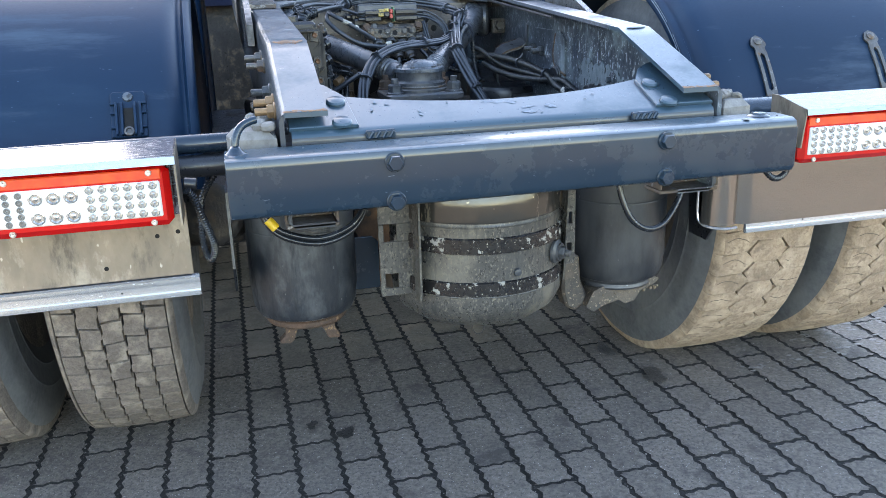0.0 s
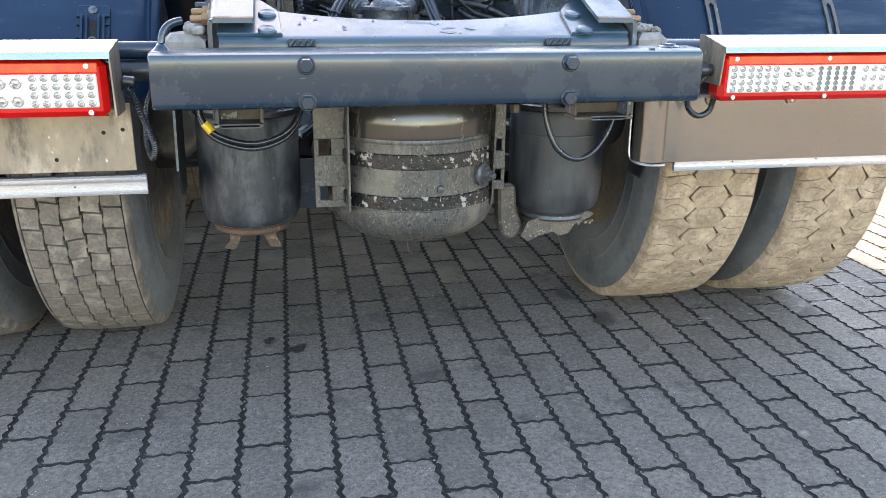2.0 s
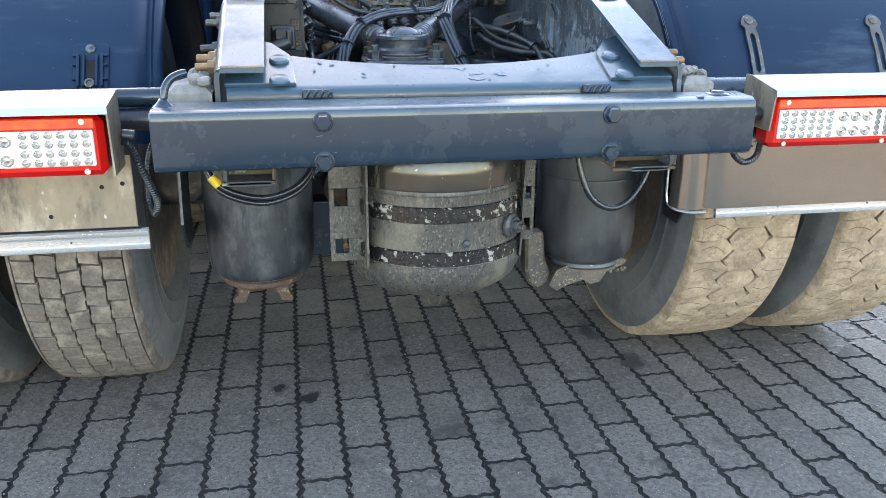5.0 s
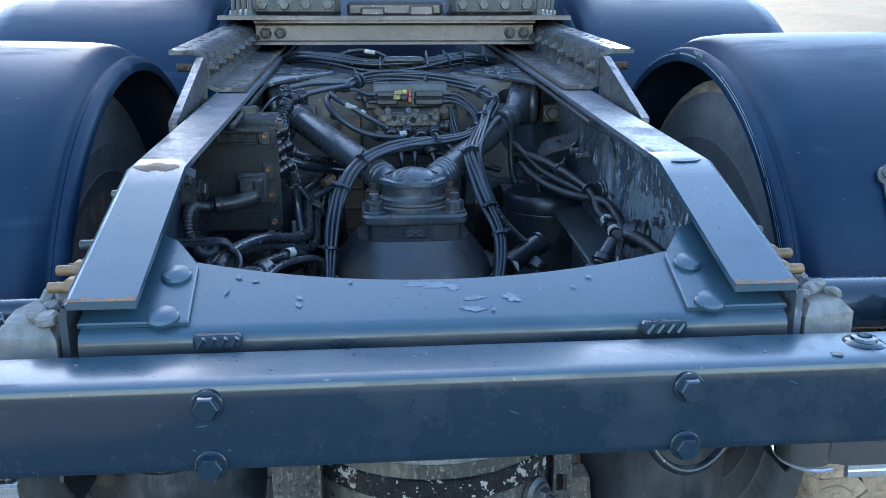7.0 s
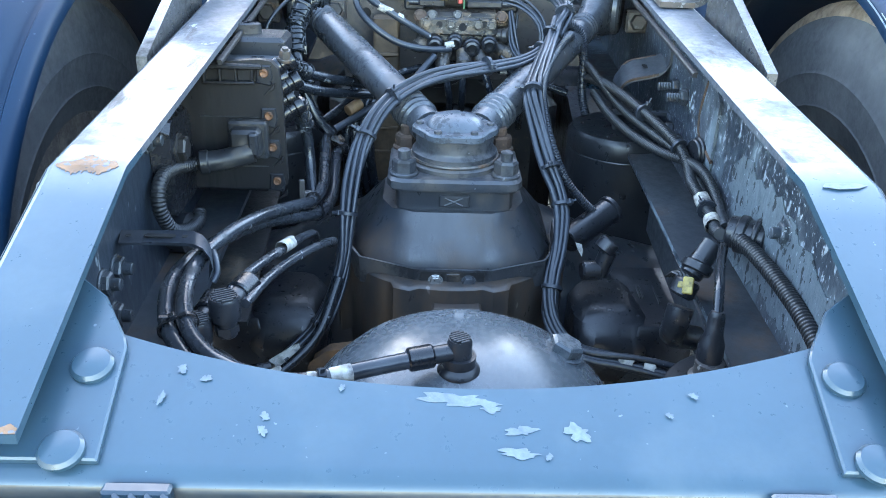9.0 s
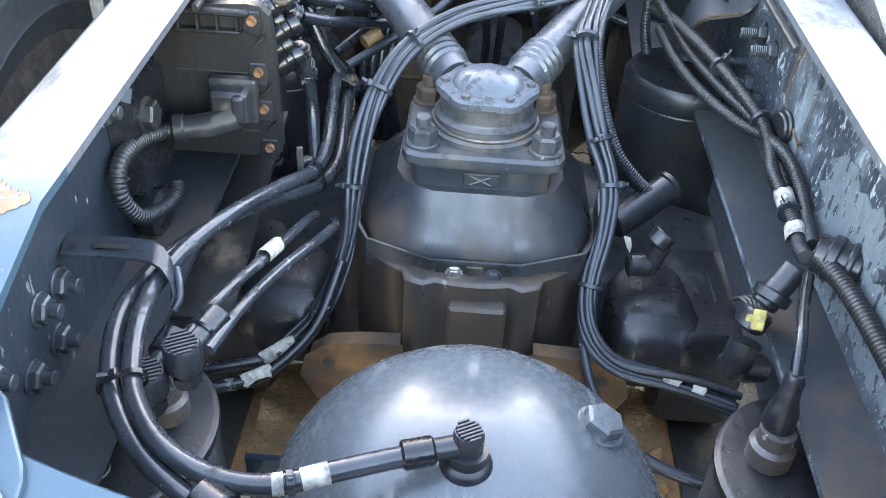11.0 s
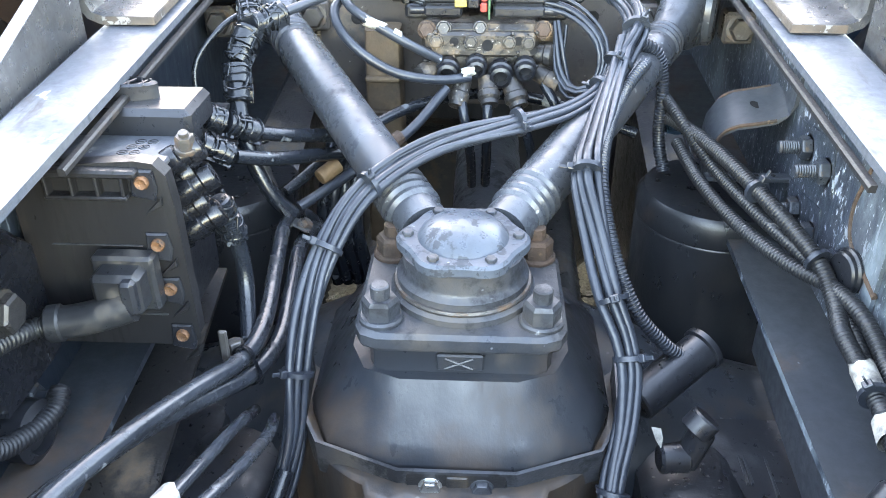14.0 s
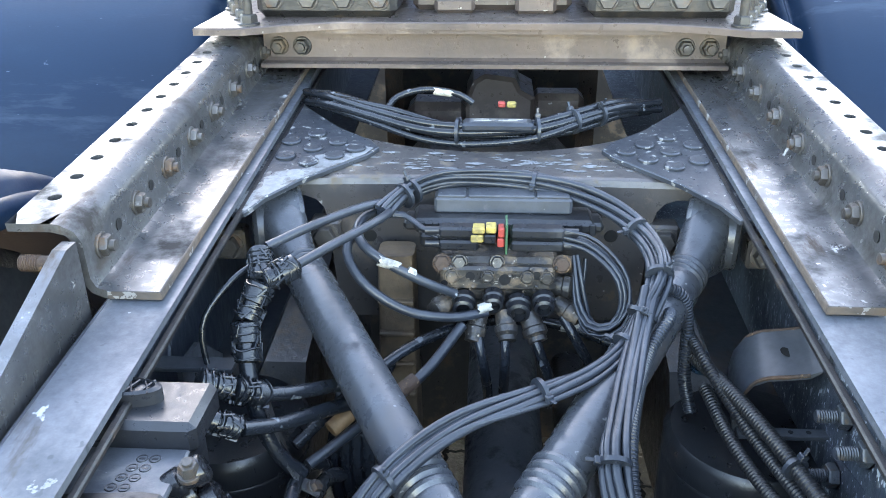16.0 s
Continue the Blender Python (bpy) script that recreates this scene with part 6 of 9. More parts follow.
for k in range(26):
    a, q = rnd.uniform(0, 6.28), rnd.uniform(0.0015, 0.0042)
    crust.lathe([(q, -0.001), (q * 0.8, q * 0.4), (0, q * 0.6)], turned((TX + 0.106, TY + 0.025, 0.752), bolt_n) @ Matrix.Translation((0.0275 * math.cos(a), 0.0275 * math.sin(a), -0.003)), 6)
tagged(part("sealant", crust, M_WHITE, tank, "pale crumbling sealant round the plug"), kind="stuff")
part("fitting_boss", Mesh().lathe([(0.022, 0), (0.022, 0.004), (0.019, 0.008), (0.0165, 0.010), (0.0165, 0.02)], Matrix.Translation((TX - 0.006, TY - 0.041, 0.774)), 24), M_BLACK, tank, "black sealing collar")
for s, x0 in ((-1, -0.155), (1, 0.190)):
    w = Mesh()
    mx = Matrix(((0, 0, 1, 0), (1, 0, 0, 0), (0, 1, 0, 0), (0, 0, 0, 1)))
    yb = 0.215
    if s < 0:
        # flat perforated plate beside the tank with a folded lip
        for z0, z1 in ((0.70, 0.62), (0.585, 0.52), (0.49, 0.475)):
            w.box((-0.215, 0.275, z1), (-0.150, 0.280, z0), 0.001)
        for z0, z1 in ((0.62, 0.585), (0.52, 0.49)):
            w.box((-0.180, 0.275, z1), (-0.150, 0.280, z0), 0.001)
            w.box((-0.215, 0.275, z1), (-0.205, 0.280, z0), 0.001)
        w.prism([(0.215, 0.70), (0.215, 0.50), (0.222, 0.478), (0.232, 0.47), (0.28, 0.475), (0.28, 0.70)], -0.150, -0.146, mx)
    else:
        for z0, z1 in ((0.70, 0.61), (0.585, 0.545), (0.52, 0.50)):
            w.box((0.160, 0.275, z1), (0.190, 0.280, z0), 0.001)
        for z0, z1 in ((0.61, 0.585), (0.545, 0.52)):
            w.box((0.160, 0.275, z1), (0.168, 0.280, z0), 0.001)
            w.box((0.182, 0.275, z1), (0.190, 0.280, z0), 0.001)
        w.prism([(0.235, 0.70), (0.245, 0.60), (0.255, 0.50), (0.262, 0.47), (0.285, 0.465), (0.285, 0.70)], 0.158, 0.162, mx)
    part("tank_bracket", w, M_TANK, truck, "pierced steel bracket holding the air tank", smooth=20)
part("tank_stay", Mesh().prism([(-0.246, 0.412), (-0.178, 0.412), (-0.178, 0.520), (-0.192, 0.532), (-0.246, 0.532)], -0.512, -0.505, Matrix(((1, 0, 0, 0), (0, 0, -1, 0), (0, 1, 0, 0), (0, 0, 0, 1))), 0.001), M_FRAME, truck, "dark blue plate behind the air tank")
hexa("bracket_bolt", (0.205, 0.262, 0.688), (0, 0, -1), 0.010, 0.02, M_BOLT, truck, "hanging bolt beside the tank")

# ---- rear air bellows ----
BX, BY, BR = 0.352, 0.42, 0.109
for s, _ in SIDES:
    cx = s * BX
    prof = [(0.085, 0.418), (0.098, 0.424), (0.105, 0.439), (0.107, 0.460), (BR, 0.472), (BR, 0.52), (BR, 0.60), (BR - 0.0015, 0.603), (BR, 0.606), (BR, 0.645), (0.104, 0.655), (0.098, 0.660)]
    bel = part("air_bellows", Mesh().lathe(prof, Matrix.Translation((cx, BY, 0)), 48), M_BELLOWS if s < 0 else M_BELLOWR, truck, "dusty black rubber air bellows beside the air tank")
    part("foot", Mesh().lathe([(0.066, 0.398), (0.080, 0.400), (0.084, 0.405), (0.082, 0.412), (0.087, 0.419), (0.04, 0.421)], Matrix.Translation((cx, BY, 0)), 40), M_RUST if s < 0 else M_CAST, bel, "rusty foot ring")
    for dx in (-0.036, 0.036) if s < 0 else ():
        o = -1 if dx < 0 else 1
        lg = Mesh().prism([(dx - 0.015, 0.404), (dx - 0.013, 0.394), (dx - 0.010 + 0.004 * o, 0.384), (dx - 0.014 + 0.012 * o, 0.372), (dx - 0.011 + 0.013 * o, 0.367), (dx + 0.009 + 0.013 * o, 0.366), (dx + 0.013 + 0.011 * o, 0.372), (dx + 0.011 + 0.004 * o, 0.386), (dx + 0.014, 0.404)], -0.010, 0.010, Matrix.Translation((cx, BY - 0.05, 0)) @ Matrix(((1, 0, 0, 0), (0, 0, 1, 0), (0, 1, 0, 0), (0, 0, 0, 1))))
        part("foot_claw", lg, M_RUST, bel, "rusty claw under the bellows")
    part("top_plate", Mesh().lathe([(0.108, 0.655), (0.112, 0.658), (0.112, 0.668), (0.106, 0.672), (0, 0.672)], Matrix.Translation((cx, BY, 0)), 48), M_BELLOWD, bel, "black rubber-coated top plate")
    part("air_stud", Mesh().lathe([(0.022, 0.67), (0.022, 0.692), (0.017, 0.696), (0.017, 0.712)], Matrix.Translation((s * 0.292, 0.44, 0)), 18), M_PLATE, bel, "dirty air inlet stud")
    hexa("bolt", (s * 0.335, 0.365, 0.672), (0, 0, 1), 0.011, 0.010, M_GREASE, bel)
cab1 = [(-0.42, 0.22, 0.715), (-0.43, 0.215, 0.69), (-0.414, 0.207, 0.658), (-0.38, 0.20, 0.638), (-0.33, 0.20, 0.628), (-0.28, 0.21, 0.640), (-0.25, 0.23, 0.665), (-0.235, 0.25, 0.70)]
part("hanging_cable", Mesh().tube(cab1, 0.0055, 8, 0.01).tube([(x, y, z - 0.010) for x, y, z in cab1], 0.0050, 8, 0.01), M_HOSE, truck, "thin black cable sagging under the beam", smooth=75)
part("cable_marker", Mesh().rod((-0.421, 0.209, 0.668), (-0.408, 0.206, 0.651), 0.0085, 12, 0.001), M_YMARK, truck, "yellow tape marker on the cable")
part("hanging_hose", Mesh().tube([(0.262, 0.24, 0.70), (0.266, 0.23, 0.65), (0.285, 0.22, 0.60), (0.32, 0.22, 0.575), (0.36, 0.23, 0.578), (0.40, 0.25, 0.61), (0.43, 0.27, 0.66), (0.44, 0.28, 0.71)], 0.0062, 10, 0.01), M_HOSE, truck, "black hose looping below the beam")

M_CRUST = surface("crusted_casting", (0.040, 0.036, 0.033), (0.075, 0.060, 0.046), rough=0.6, scale=18, fine=70, bump=0.6, spots=(0.18, 0.142, 0.10), spot_at=0.60, spot_scale=150, dust=(0.14, 0.11, 0.08), dust_at=0.60, dust_scale=14)
# cast end of the right suspension arm
arm_end = Mesh().prism([(0.256, 0.364), (0.274, 0.350), (0.300, 0.364), (0.334, 0.372), (0.350, 0.361), (0.372, 0.366), (0.386, 0.388), (0.422, 0.402), (0.432, 0.412), (0.420, 0.418), (0.31, 0.414), (0.272, 0.398)], 0.357, 0.43, Matrix(((1, 0, 0, 0), (0, 0, 1, 0), (0, 1, 0, 0), (0, 0, 0, 1))))
arm_o = part("suspension_arm_end", arm_end, M_CRUST, truck, "dirty cast end of the suspension arm under the bellows", smooth=0)
clods = Mesh()
rnd = random.Random(77)
for k in range(45):
    q = rnd.uniform(0.0015, 0.0042)
    x = rnd.uniform(0.275, 0.430)
    clods.lathe([(q, 0), (q * 0.8, q * 0.6), (0, q * 0.9)], turned((x, 0.358 + rnd.uniform(-0.002, 0.01), 0.405 - 0.02 * rnd.random() + 0.03 * (x - 0.36)), (rnd.uniform(-0.4, 0.4), -1, rnd.uniform(-0.2, 0.8))), 7)
tagged(part("dried_clods", clods, M_MUD, arm_o, "dried sandy clods stuck to the casting"), kind="stuff")
part("arm_link", Mesh().prism([(0.204, 0.478), (0.206, 0.395), (0.216, 0.362), (0.236, 0.351), (0.258, 0.364), (0.264, 0.386), (0.250, 0.418), (0.244, 0.478)], -0.415, -0.372, Matrix(((1, 0, 0, 0), (0, 0, -1, 0), (0, 1, 0, 0), (0, 0, 0, 1))), 0.006), M_CRUST, truck, "brown dirty link beside the suspension arm", smooth=40)


# ---- axle, differential and ball joint ----
ax = Matrix.Translation((0, 0.93, 0.515)) @ Euler((0, radians(90), 0)).to_matrix().to_4x4()
prof = [(0.085, -0.64), (0.085, -0.45), (0.10, -0.36), (0.12, -0.27), (0.155, -0.20), (0.185, -0.12), (0.195, 0), (0.185, 0.12), (0.155, 0.20), (0.12, 0.27), (0.10, 0.36), (0.085, 0.45), (0.085, 0.64)]
axle = part("rear_axle", Mesh().lathe(prof, ax, 40), M_DIFF, truck, "oily cast rear axle with rusty brown stains")
cov = Mesh()
# ribbed rear cover
ring = []
for k in range(49):
    a = radians(180 + 180 * k / 48)
    rr = 0.172 + (0.012 if (k % 12) in (5, 6, 7) else 0.0)
    ring.append((rr * 1.02 * math.cos(a), 0.845 + rr * 0.98 * math.sin(a)))
ring += [(0.172, 0.93), (-0.172, 0.93)]
cov.prism(ring[::1], 0.33, 0.672, None, 0.006)
part("axle_cover", cov, M_COVER, axle, "ribbed cover casting stained with rust and oil", smooth=45)
def loft(mesh, rings):
    n = len(rings[0])
    vs = [p for r in rings for p in r]
    fs = [(j * n + i, j * n + (i + 1) % n, (j + 1) * n + (i + 1) % n, (j + 1) * n + i) for j in range(len(rings) - 1) for i in range(n)]
    fs += [tuple(range(n))[::-1], tuple(range(len(vs) - n, len(vs)))]
    return mesh.add(vs, fs)


def rrect(x0, x1, y0, y1, z, c, tilt=0.0):
    """A rectangle with cut, slightly rounded corners, at height z."""
    pts = [(x1, y0 + c), (x1, y1 - c), (x1 - c * 0.3, y1 - c * 0.3), (x1 - c, y1), (x0 + c, y1), (x0 + c * 0.3, y1 - c * 0.3), (x0, y1 - c), (x0, y0 + c), (x0 + c * 0.3, y0 + c * 0.3), (x0 + c, y0), (x1 - c, y0), (x1 - c * 0.3, y0 + c * 0.3)]
    return [(x, y, z + tilt * (y - y0)) for x, y in pts]


hump = loft(Mesh(), [rrect(-0.142, 0.144, 0.712, 1.02, 0.650, 0.085), rrect(-0.150, 0.152, 0.706, 1.03, 0.672, 0.085), rrect(-0.150, 0.152, 0.706, 1.03, 0.688, 0.085, 0.02), rrect(-0.140, 0.142, 0.716, 1.01, 0.706, 0.08), rrect(-0.122, 0.124, 0.730, 0.98, 0.732, 0.07), rrect(-0.104, 0.106, 0.744, 0.93, 0.758, 0.05)])
part("axle_top_casting", hump, M_DIFF, axle, "humped black casting on top of the differential", smooth=50)
sp = [(-0.164, 0.86), (-0.158, 0.775), (-0.135, 0.732), (-0.054, 0.701), (0.057, 0.701), (0.138, 0.732), (0.161, 0.775), (0.167, 0.86)]
lip = Mesh().strip([(x, y, 0.646 + 0.10 * max(0.0, y - 0.70)) for x, y in sp], (0, -0.006, 0.044), [(0.004, 0, 0), (0.004, 0.001, 0), (0.002, 0.003, 0), (0.001, 0.004, 0), (-0.001, 0.004, 0), (-0.002, 0.003, 0), (-0.004, 0.001, 0), (-0.004, 0, 0)])
lipo = part("heat_shroud", lip, M_CAST, axle, "faceted black sheet band bolted round the casting", smooth=8)
for x in (-0.023, 0.025):
    hexa("bolt", (x, 0.696, 0.671), (0, -1, 0.15), 0.0085, 0.009, M_SCREW if x < 0 else M_CAST, lipo, "bolt head on the shroud seam")
part("seam_plate", Mesh().box((-0.046, 0.6955, 0.655), (0.048, 0.700, 0.688), 0.002).box((-0.008, 0.694, 0.660), (0.012, 0.698, 0.684), 0.002), M_GREASE, lipo, "black seam plate")
wm = Mesh()
rnd = random.Random(31)
for x0, x1 in ((-0.060, -0.034), (0.000, 0.018), (0.036, 0.052)):
    for k in range(5):
        x = rnd.uniform(x0, x1)
        wm.box((x, 0.6945, 0.653 + rnd.uniform(0, 0.006)), (x + rnd.uniform(0.003, 0.008), 0.6956, 0.656 + rnd.uniform(0.003, 0.008)), 0.0004)
tagged(part("worn_paint", wm, M_CHIP, lipo, "pale worn paint along the seam"), kind="stuff")
rib = Mesh().box((-0.028, 0.660, 0.36), (0.044, 0.690, 0.645), 0.004)
part("cover_rib", rib, M_DIFF, axle, "upright boss down the axle cover")
M_LUG = surface("rusty_lug", (0.30, 0.150, 0.066), (0.13, 0.072, 0.038), rough=0.8, scale=16, fine=90, bump=0.5, dust=(0.03, 0.027, 0.025), dust_at=0.51, dust_scale=9)
for s_, _ in SIDES:
    lug = Mesh().prism([(s_ * x, z) for x, z in ((0.085, 0.575), (0.140, 0.572), (0.176, 0.566), (0.200, 0.548), (0.208, 0.518), (0.190, 0.480), (0.150, 0.458), (0.075, 0.44))][::s_], -0.016, 0.012, Matrix(((1, 0, 0, 0), (0, 0, -1, 0.672), (0, 1, 0, 0), (0, 0, 0, 1))), 0.005)
    lugo = part("cover_lug", lug, M_LUG, axle, "sandy tan crusted lug at the foot of the axle cover", smooth=30)
    part("lug_hole", Mesh().lathe([(0.0, 0.0006), (0.007, 0.0006), (0.008, 0)], turned((s_ * 0.174, 0.6555, 0.545), (0, -1, 0)), 16), M_GREASE, lugo, "dark bolt hole")
part("seat_block", loft(Mesh(), [rrect(-0.088, 0.092, 0.752, 0.905, 0.752, 0.016), rrect(-0.084, 0.088, 0.756, 0.90, 0.758, 0.016), rrect(-0.084, 0.088, 0.756, 0.90, 0.786, 0.016), rrect(-0.087, 0.091, 0.753, 0.903, 0.789, 0.016)]), M_DIFF, axle, "brown stained block under the ball joint", smooth=30)
part("maker_pad", Mesh().box((-0.020, 0.7515, 0.763), (0.024, 0.757, 0.781), 0.002).rod((-0.012, 0.751, 0.766), (0.014, 0.751, 0.778), 0.0015, 6).rod((-0.012, 0.751, 0.778), (0.014, 0.751, 0.766), 0.0015, 6), M_DIFF, axle, "raised cast pad")
jp = loft(Mesh(), [rrect(-0.094, 0.098, 0.746, 0.910, 0.789, 0.022), rrect(-0.096, 0.100, 0.744, 0.912, 0.793, 0.022), rrect(-0.096, 0.100, 0.744, 0.912, 0.803, 0.022), rrect(-0.092, 0.096, 0.748, 0.908, 0.807, 0.022)])
joint = part("ball_joint_flange", jp, M_CAST, truck, "black four-bolt flange of the axle ball joint", smooth=30)
JX, JY = 0.002, 0.828
for sx in (-0.072, 0.076):
    for sy in (0.772, 0.888):
        nb = Mesh().lathe([(0.021, 0), (0.021, 0.004), (0.019, 0.006)], Matrix.Translation((sx, sy, 0.806)), 18).hexbolt((sx, sy, 0.812), (0, 0, 1), 0.0158, 0.019, False, 0.013)
        part("stud_nut", nb, M_CAST if sy < 0.8 else M_RUST, joint, "large nut on a stud", smooth=30)
hs = Mesh().lathe([(0.070, 0.806), (0.070, 0.813), (0.066, 0.816), (0.064, 0.820), (0.064, 0.828), (0.060, 0.832), (0.058, 0.836), (0.058, 0.852), (0.060, 0.855)], Matrix.Translation((JX, JY, 0)), 40)
part("joint_housing", hs, M_CAST, joint, "stepped round ball joint housing")
part("seal_ring", Mesh().lathe([(0.0665, 0.8165), (0.0675, 0.819), (0.0665, 0.8215)], Matrix.Translation((JX, JY, 0)), 40), M_BOLT, joint, "thin dull metal ring")
cp = []
for k in range(48):
    a = 2 * math.pi * k / 48
    cp.append(((0.0605 + 0.0035 * math.cos(6 * a)) * math.cos(a), (0.0605 + 0.0035 * math.cos(6 * a)) * math.sin(a)))
capm = Mesh().prism(cp, 0.854, 0.865, Matrix.Translation((JX, JY, 0)), 0.003)
capm.lathe([(0.044, 0.864), (0.042, 0.868), (0.034, 0.876), (0.020, 0.881), (0, 0.883)], Matrix.Translation((JX, JY, 0)), 36)
cap = part("joint_cap", capm, M_CAP, joint, "domed grey-blue cap with six bolts", smooth=40)
for k in range(6):
    a = 2 * math.pi * k / 6
    hexa("cap_bolt", (JX + 0.0525 * math.cos(a), JY + 0.0525 * math.sin(a), 0.865), (0, 0, 1), 0.005, 0.004, M_CAST, cap, washer=False)

# ---- V-shaped stay ----
for s, _ in SIDES:
    p0, p1 = Vector((s * 0.040 + 0.002, 0.882, 0.842)), Vector((s * 0.290 + 0.006, 1.310, 0.953))
    d = (p1 - p0).normalized()
    m = turned(p0, d)
    L = (p1 - p0).length
    pr = [(0.027, 0.0), (0.028, 0.02)]
    for k in range(4):
        pr += [(0.0275, 0.024 + 0.012 * k), (0.031, 0.028 + 0.012 * k), (0.031, 0.032 + 0.012 * k), (0.0275, 0.035 + 0.012 * k)]
    pr += [(0.028, 0.078), (0.0290, 0.09), (0.0290, L - 0.125), (0.0265, L - 0.115), (0.026, L - 0.108)]
    for k in range(3):
        pr += [(0.0285, L - 0.105 + 0.009 * k), (0.0285, L - 0.102 + 0.009 * k), (0.0262, L - 0.099 + 0.009 * k)]
    pr += [(0.026, L - 0.07)]
    stay = part("stay_rod", Mesh().lathe(pr, m, 32), M_STAY, truck, "grey-blue tubular arm of the V-shaped axle stay")
    c = Vector((s * 0.298 + 0.006, 1.322, 0.958))
    e = Mesh()
    axd = Vector((s * 0.95, -0.30, 0.0)).normalized()
    e.lathe([(0.030, -0.036), (0.047, -0.034), (0.051, -0.029), (0.051, 0.029), (0.047, 0.034), (0.030, 0.036)], turned(c, axd), 36)
    rings = []
    dd = (c - p0).normalized()
    side = (axd - dd * axd.dot(dd)).normalized()
    upv = side.cross(dd).normalized()
    for off, wx, wz, pw in ((-0.10, 0.025, 0.025, 2.0), (-0.075, 0.027, 0.029, 2.3), (-0.05, 0.031, 0.040, 3.0), (-0.015, 0.034, 0.049, 4.0), (0.01, 0.034, 0.050, 4.0)):
        o = c + dd * off
        ring = []
        for k in range(24):
            t = 2 * math.pi * k / 24
            ct, sn = math.cos(t), math.sin(t)
            ring.append(o + side * (math.copysign(abs(ct) ** (2 / pw), ct) * wx) + upv * (math.copysign(abs(sn) ** (2 / pw), sn) * wz))
        rings.append(ring)
    loft(e, rings)
    ey = part("stay_eye", e, M_STAY, stay, "rubber-bushed eye of the stay")
    part("bush_rubber", Mesh().lathe([(0.040, -0.036), (0.043, -0.030), (0.043, 0.030), (0.040, 0.036)], turned(c, axd), 28), M_BELLOWS, ey)
    for q in (-1, 1):
        b0 = c + axd * (0.066 * q) + Vector((0, 0.006, -0.022))
        bl = Mesh().box((-0.022, -0.016, -0.022), (0.022, 0.016, 0.022), 0.004, Matrix.Translation(b0))
        blo = part("eye_block", bl, M_PLATE, stay, "steel clamping block")
        hexa("bolt", b0 + Vector((0, -0.016, 0)), (0, -1, 0.1), 0.0145, 0.014, M_BOLT, blo, "rusty bolt head")

# ---- propeller shaft behind the joint ----
for sx in (-1, 1):
    part("torque_rod", Mesh().rod((sx * 0.15, 1.02, 0.47), (sx * 0.17, 2.1, 0.50), 0.034, 20, 0.004).lathe([(0.03, -0.045), (0.055, -0.04), (0.055, 0.04), (0.03, 0.045)], turned((sx * 0.15, 1.02, 0.47), (1, 0, 0)), 24), M_GREASE, truck, "greasy torque rod under the stay")
ps = Mesh().rod((0.03, 1.12, 0.58), (0.03, 2.3, 0.64), 0.060, 28, 0.004)
ps.lathe([(0.075, 0), (0.085, 0.02), (0.085, 0.05), (0.06, 0.08), (0.05, 0.10)], turned((0.03, 1.02, 0.552), (0, 1, 0.05)), 28)
ps.box((-0.035, 1.08, 0.50), (0.0, 1.16, 0.62), 0.012).box((0.06, 1.08, 0.50), (0.095, 1.16, 0.62), 0.012)
part("propeller_shaft", ps, M_CAST, truck, "dark grey propeller shaft with a universal joint")

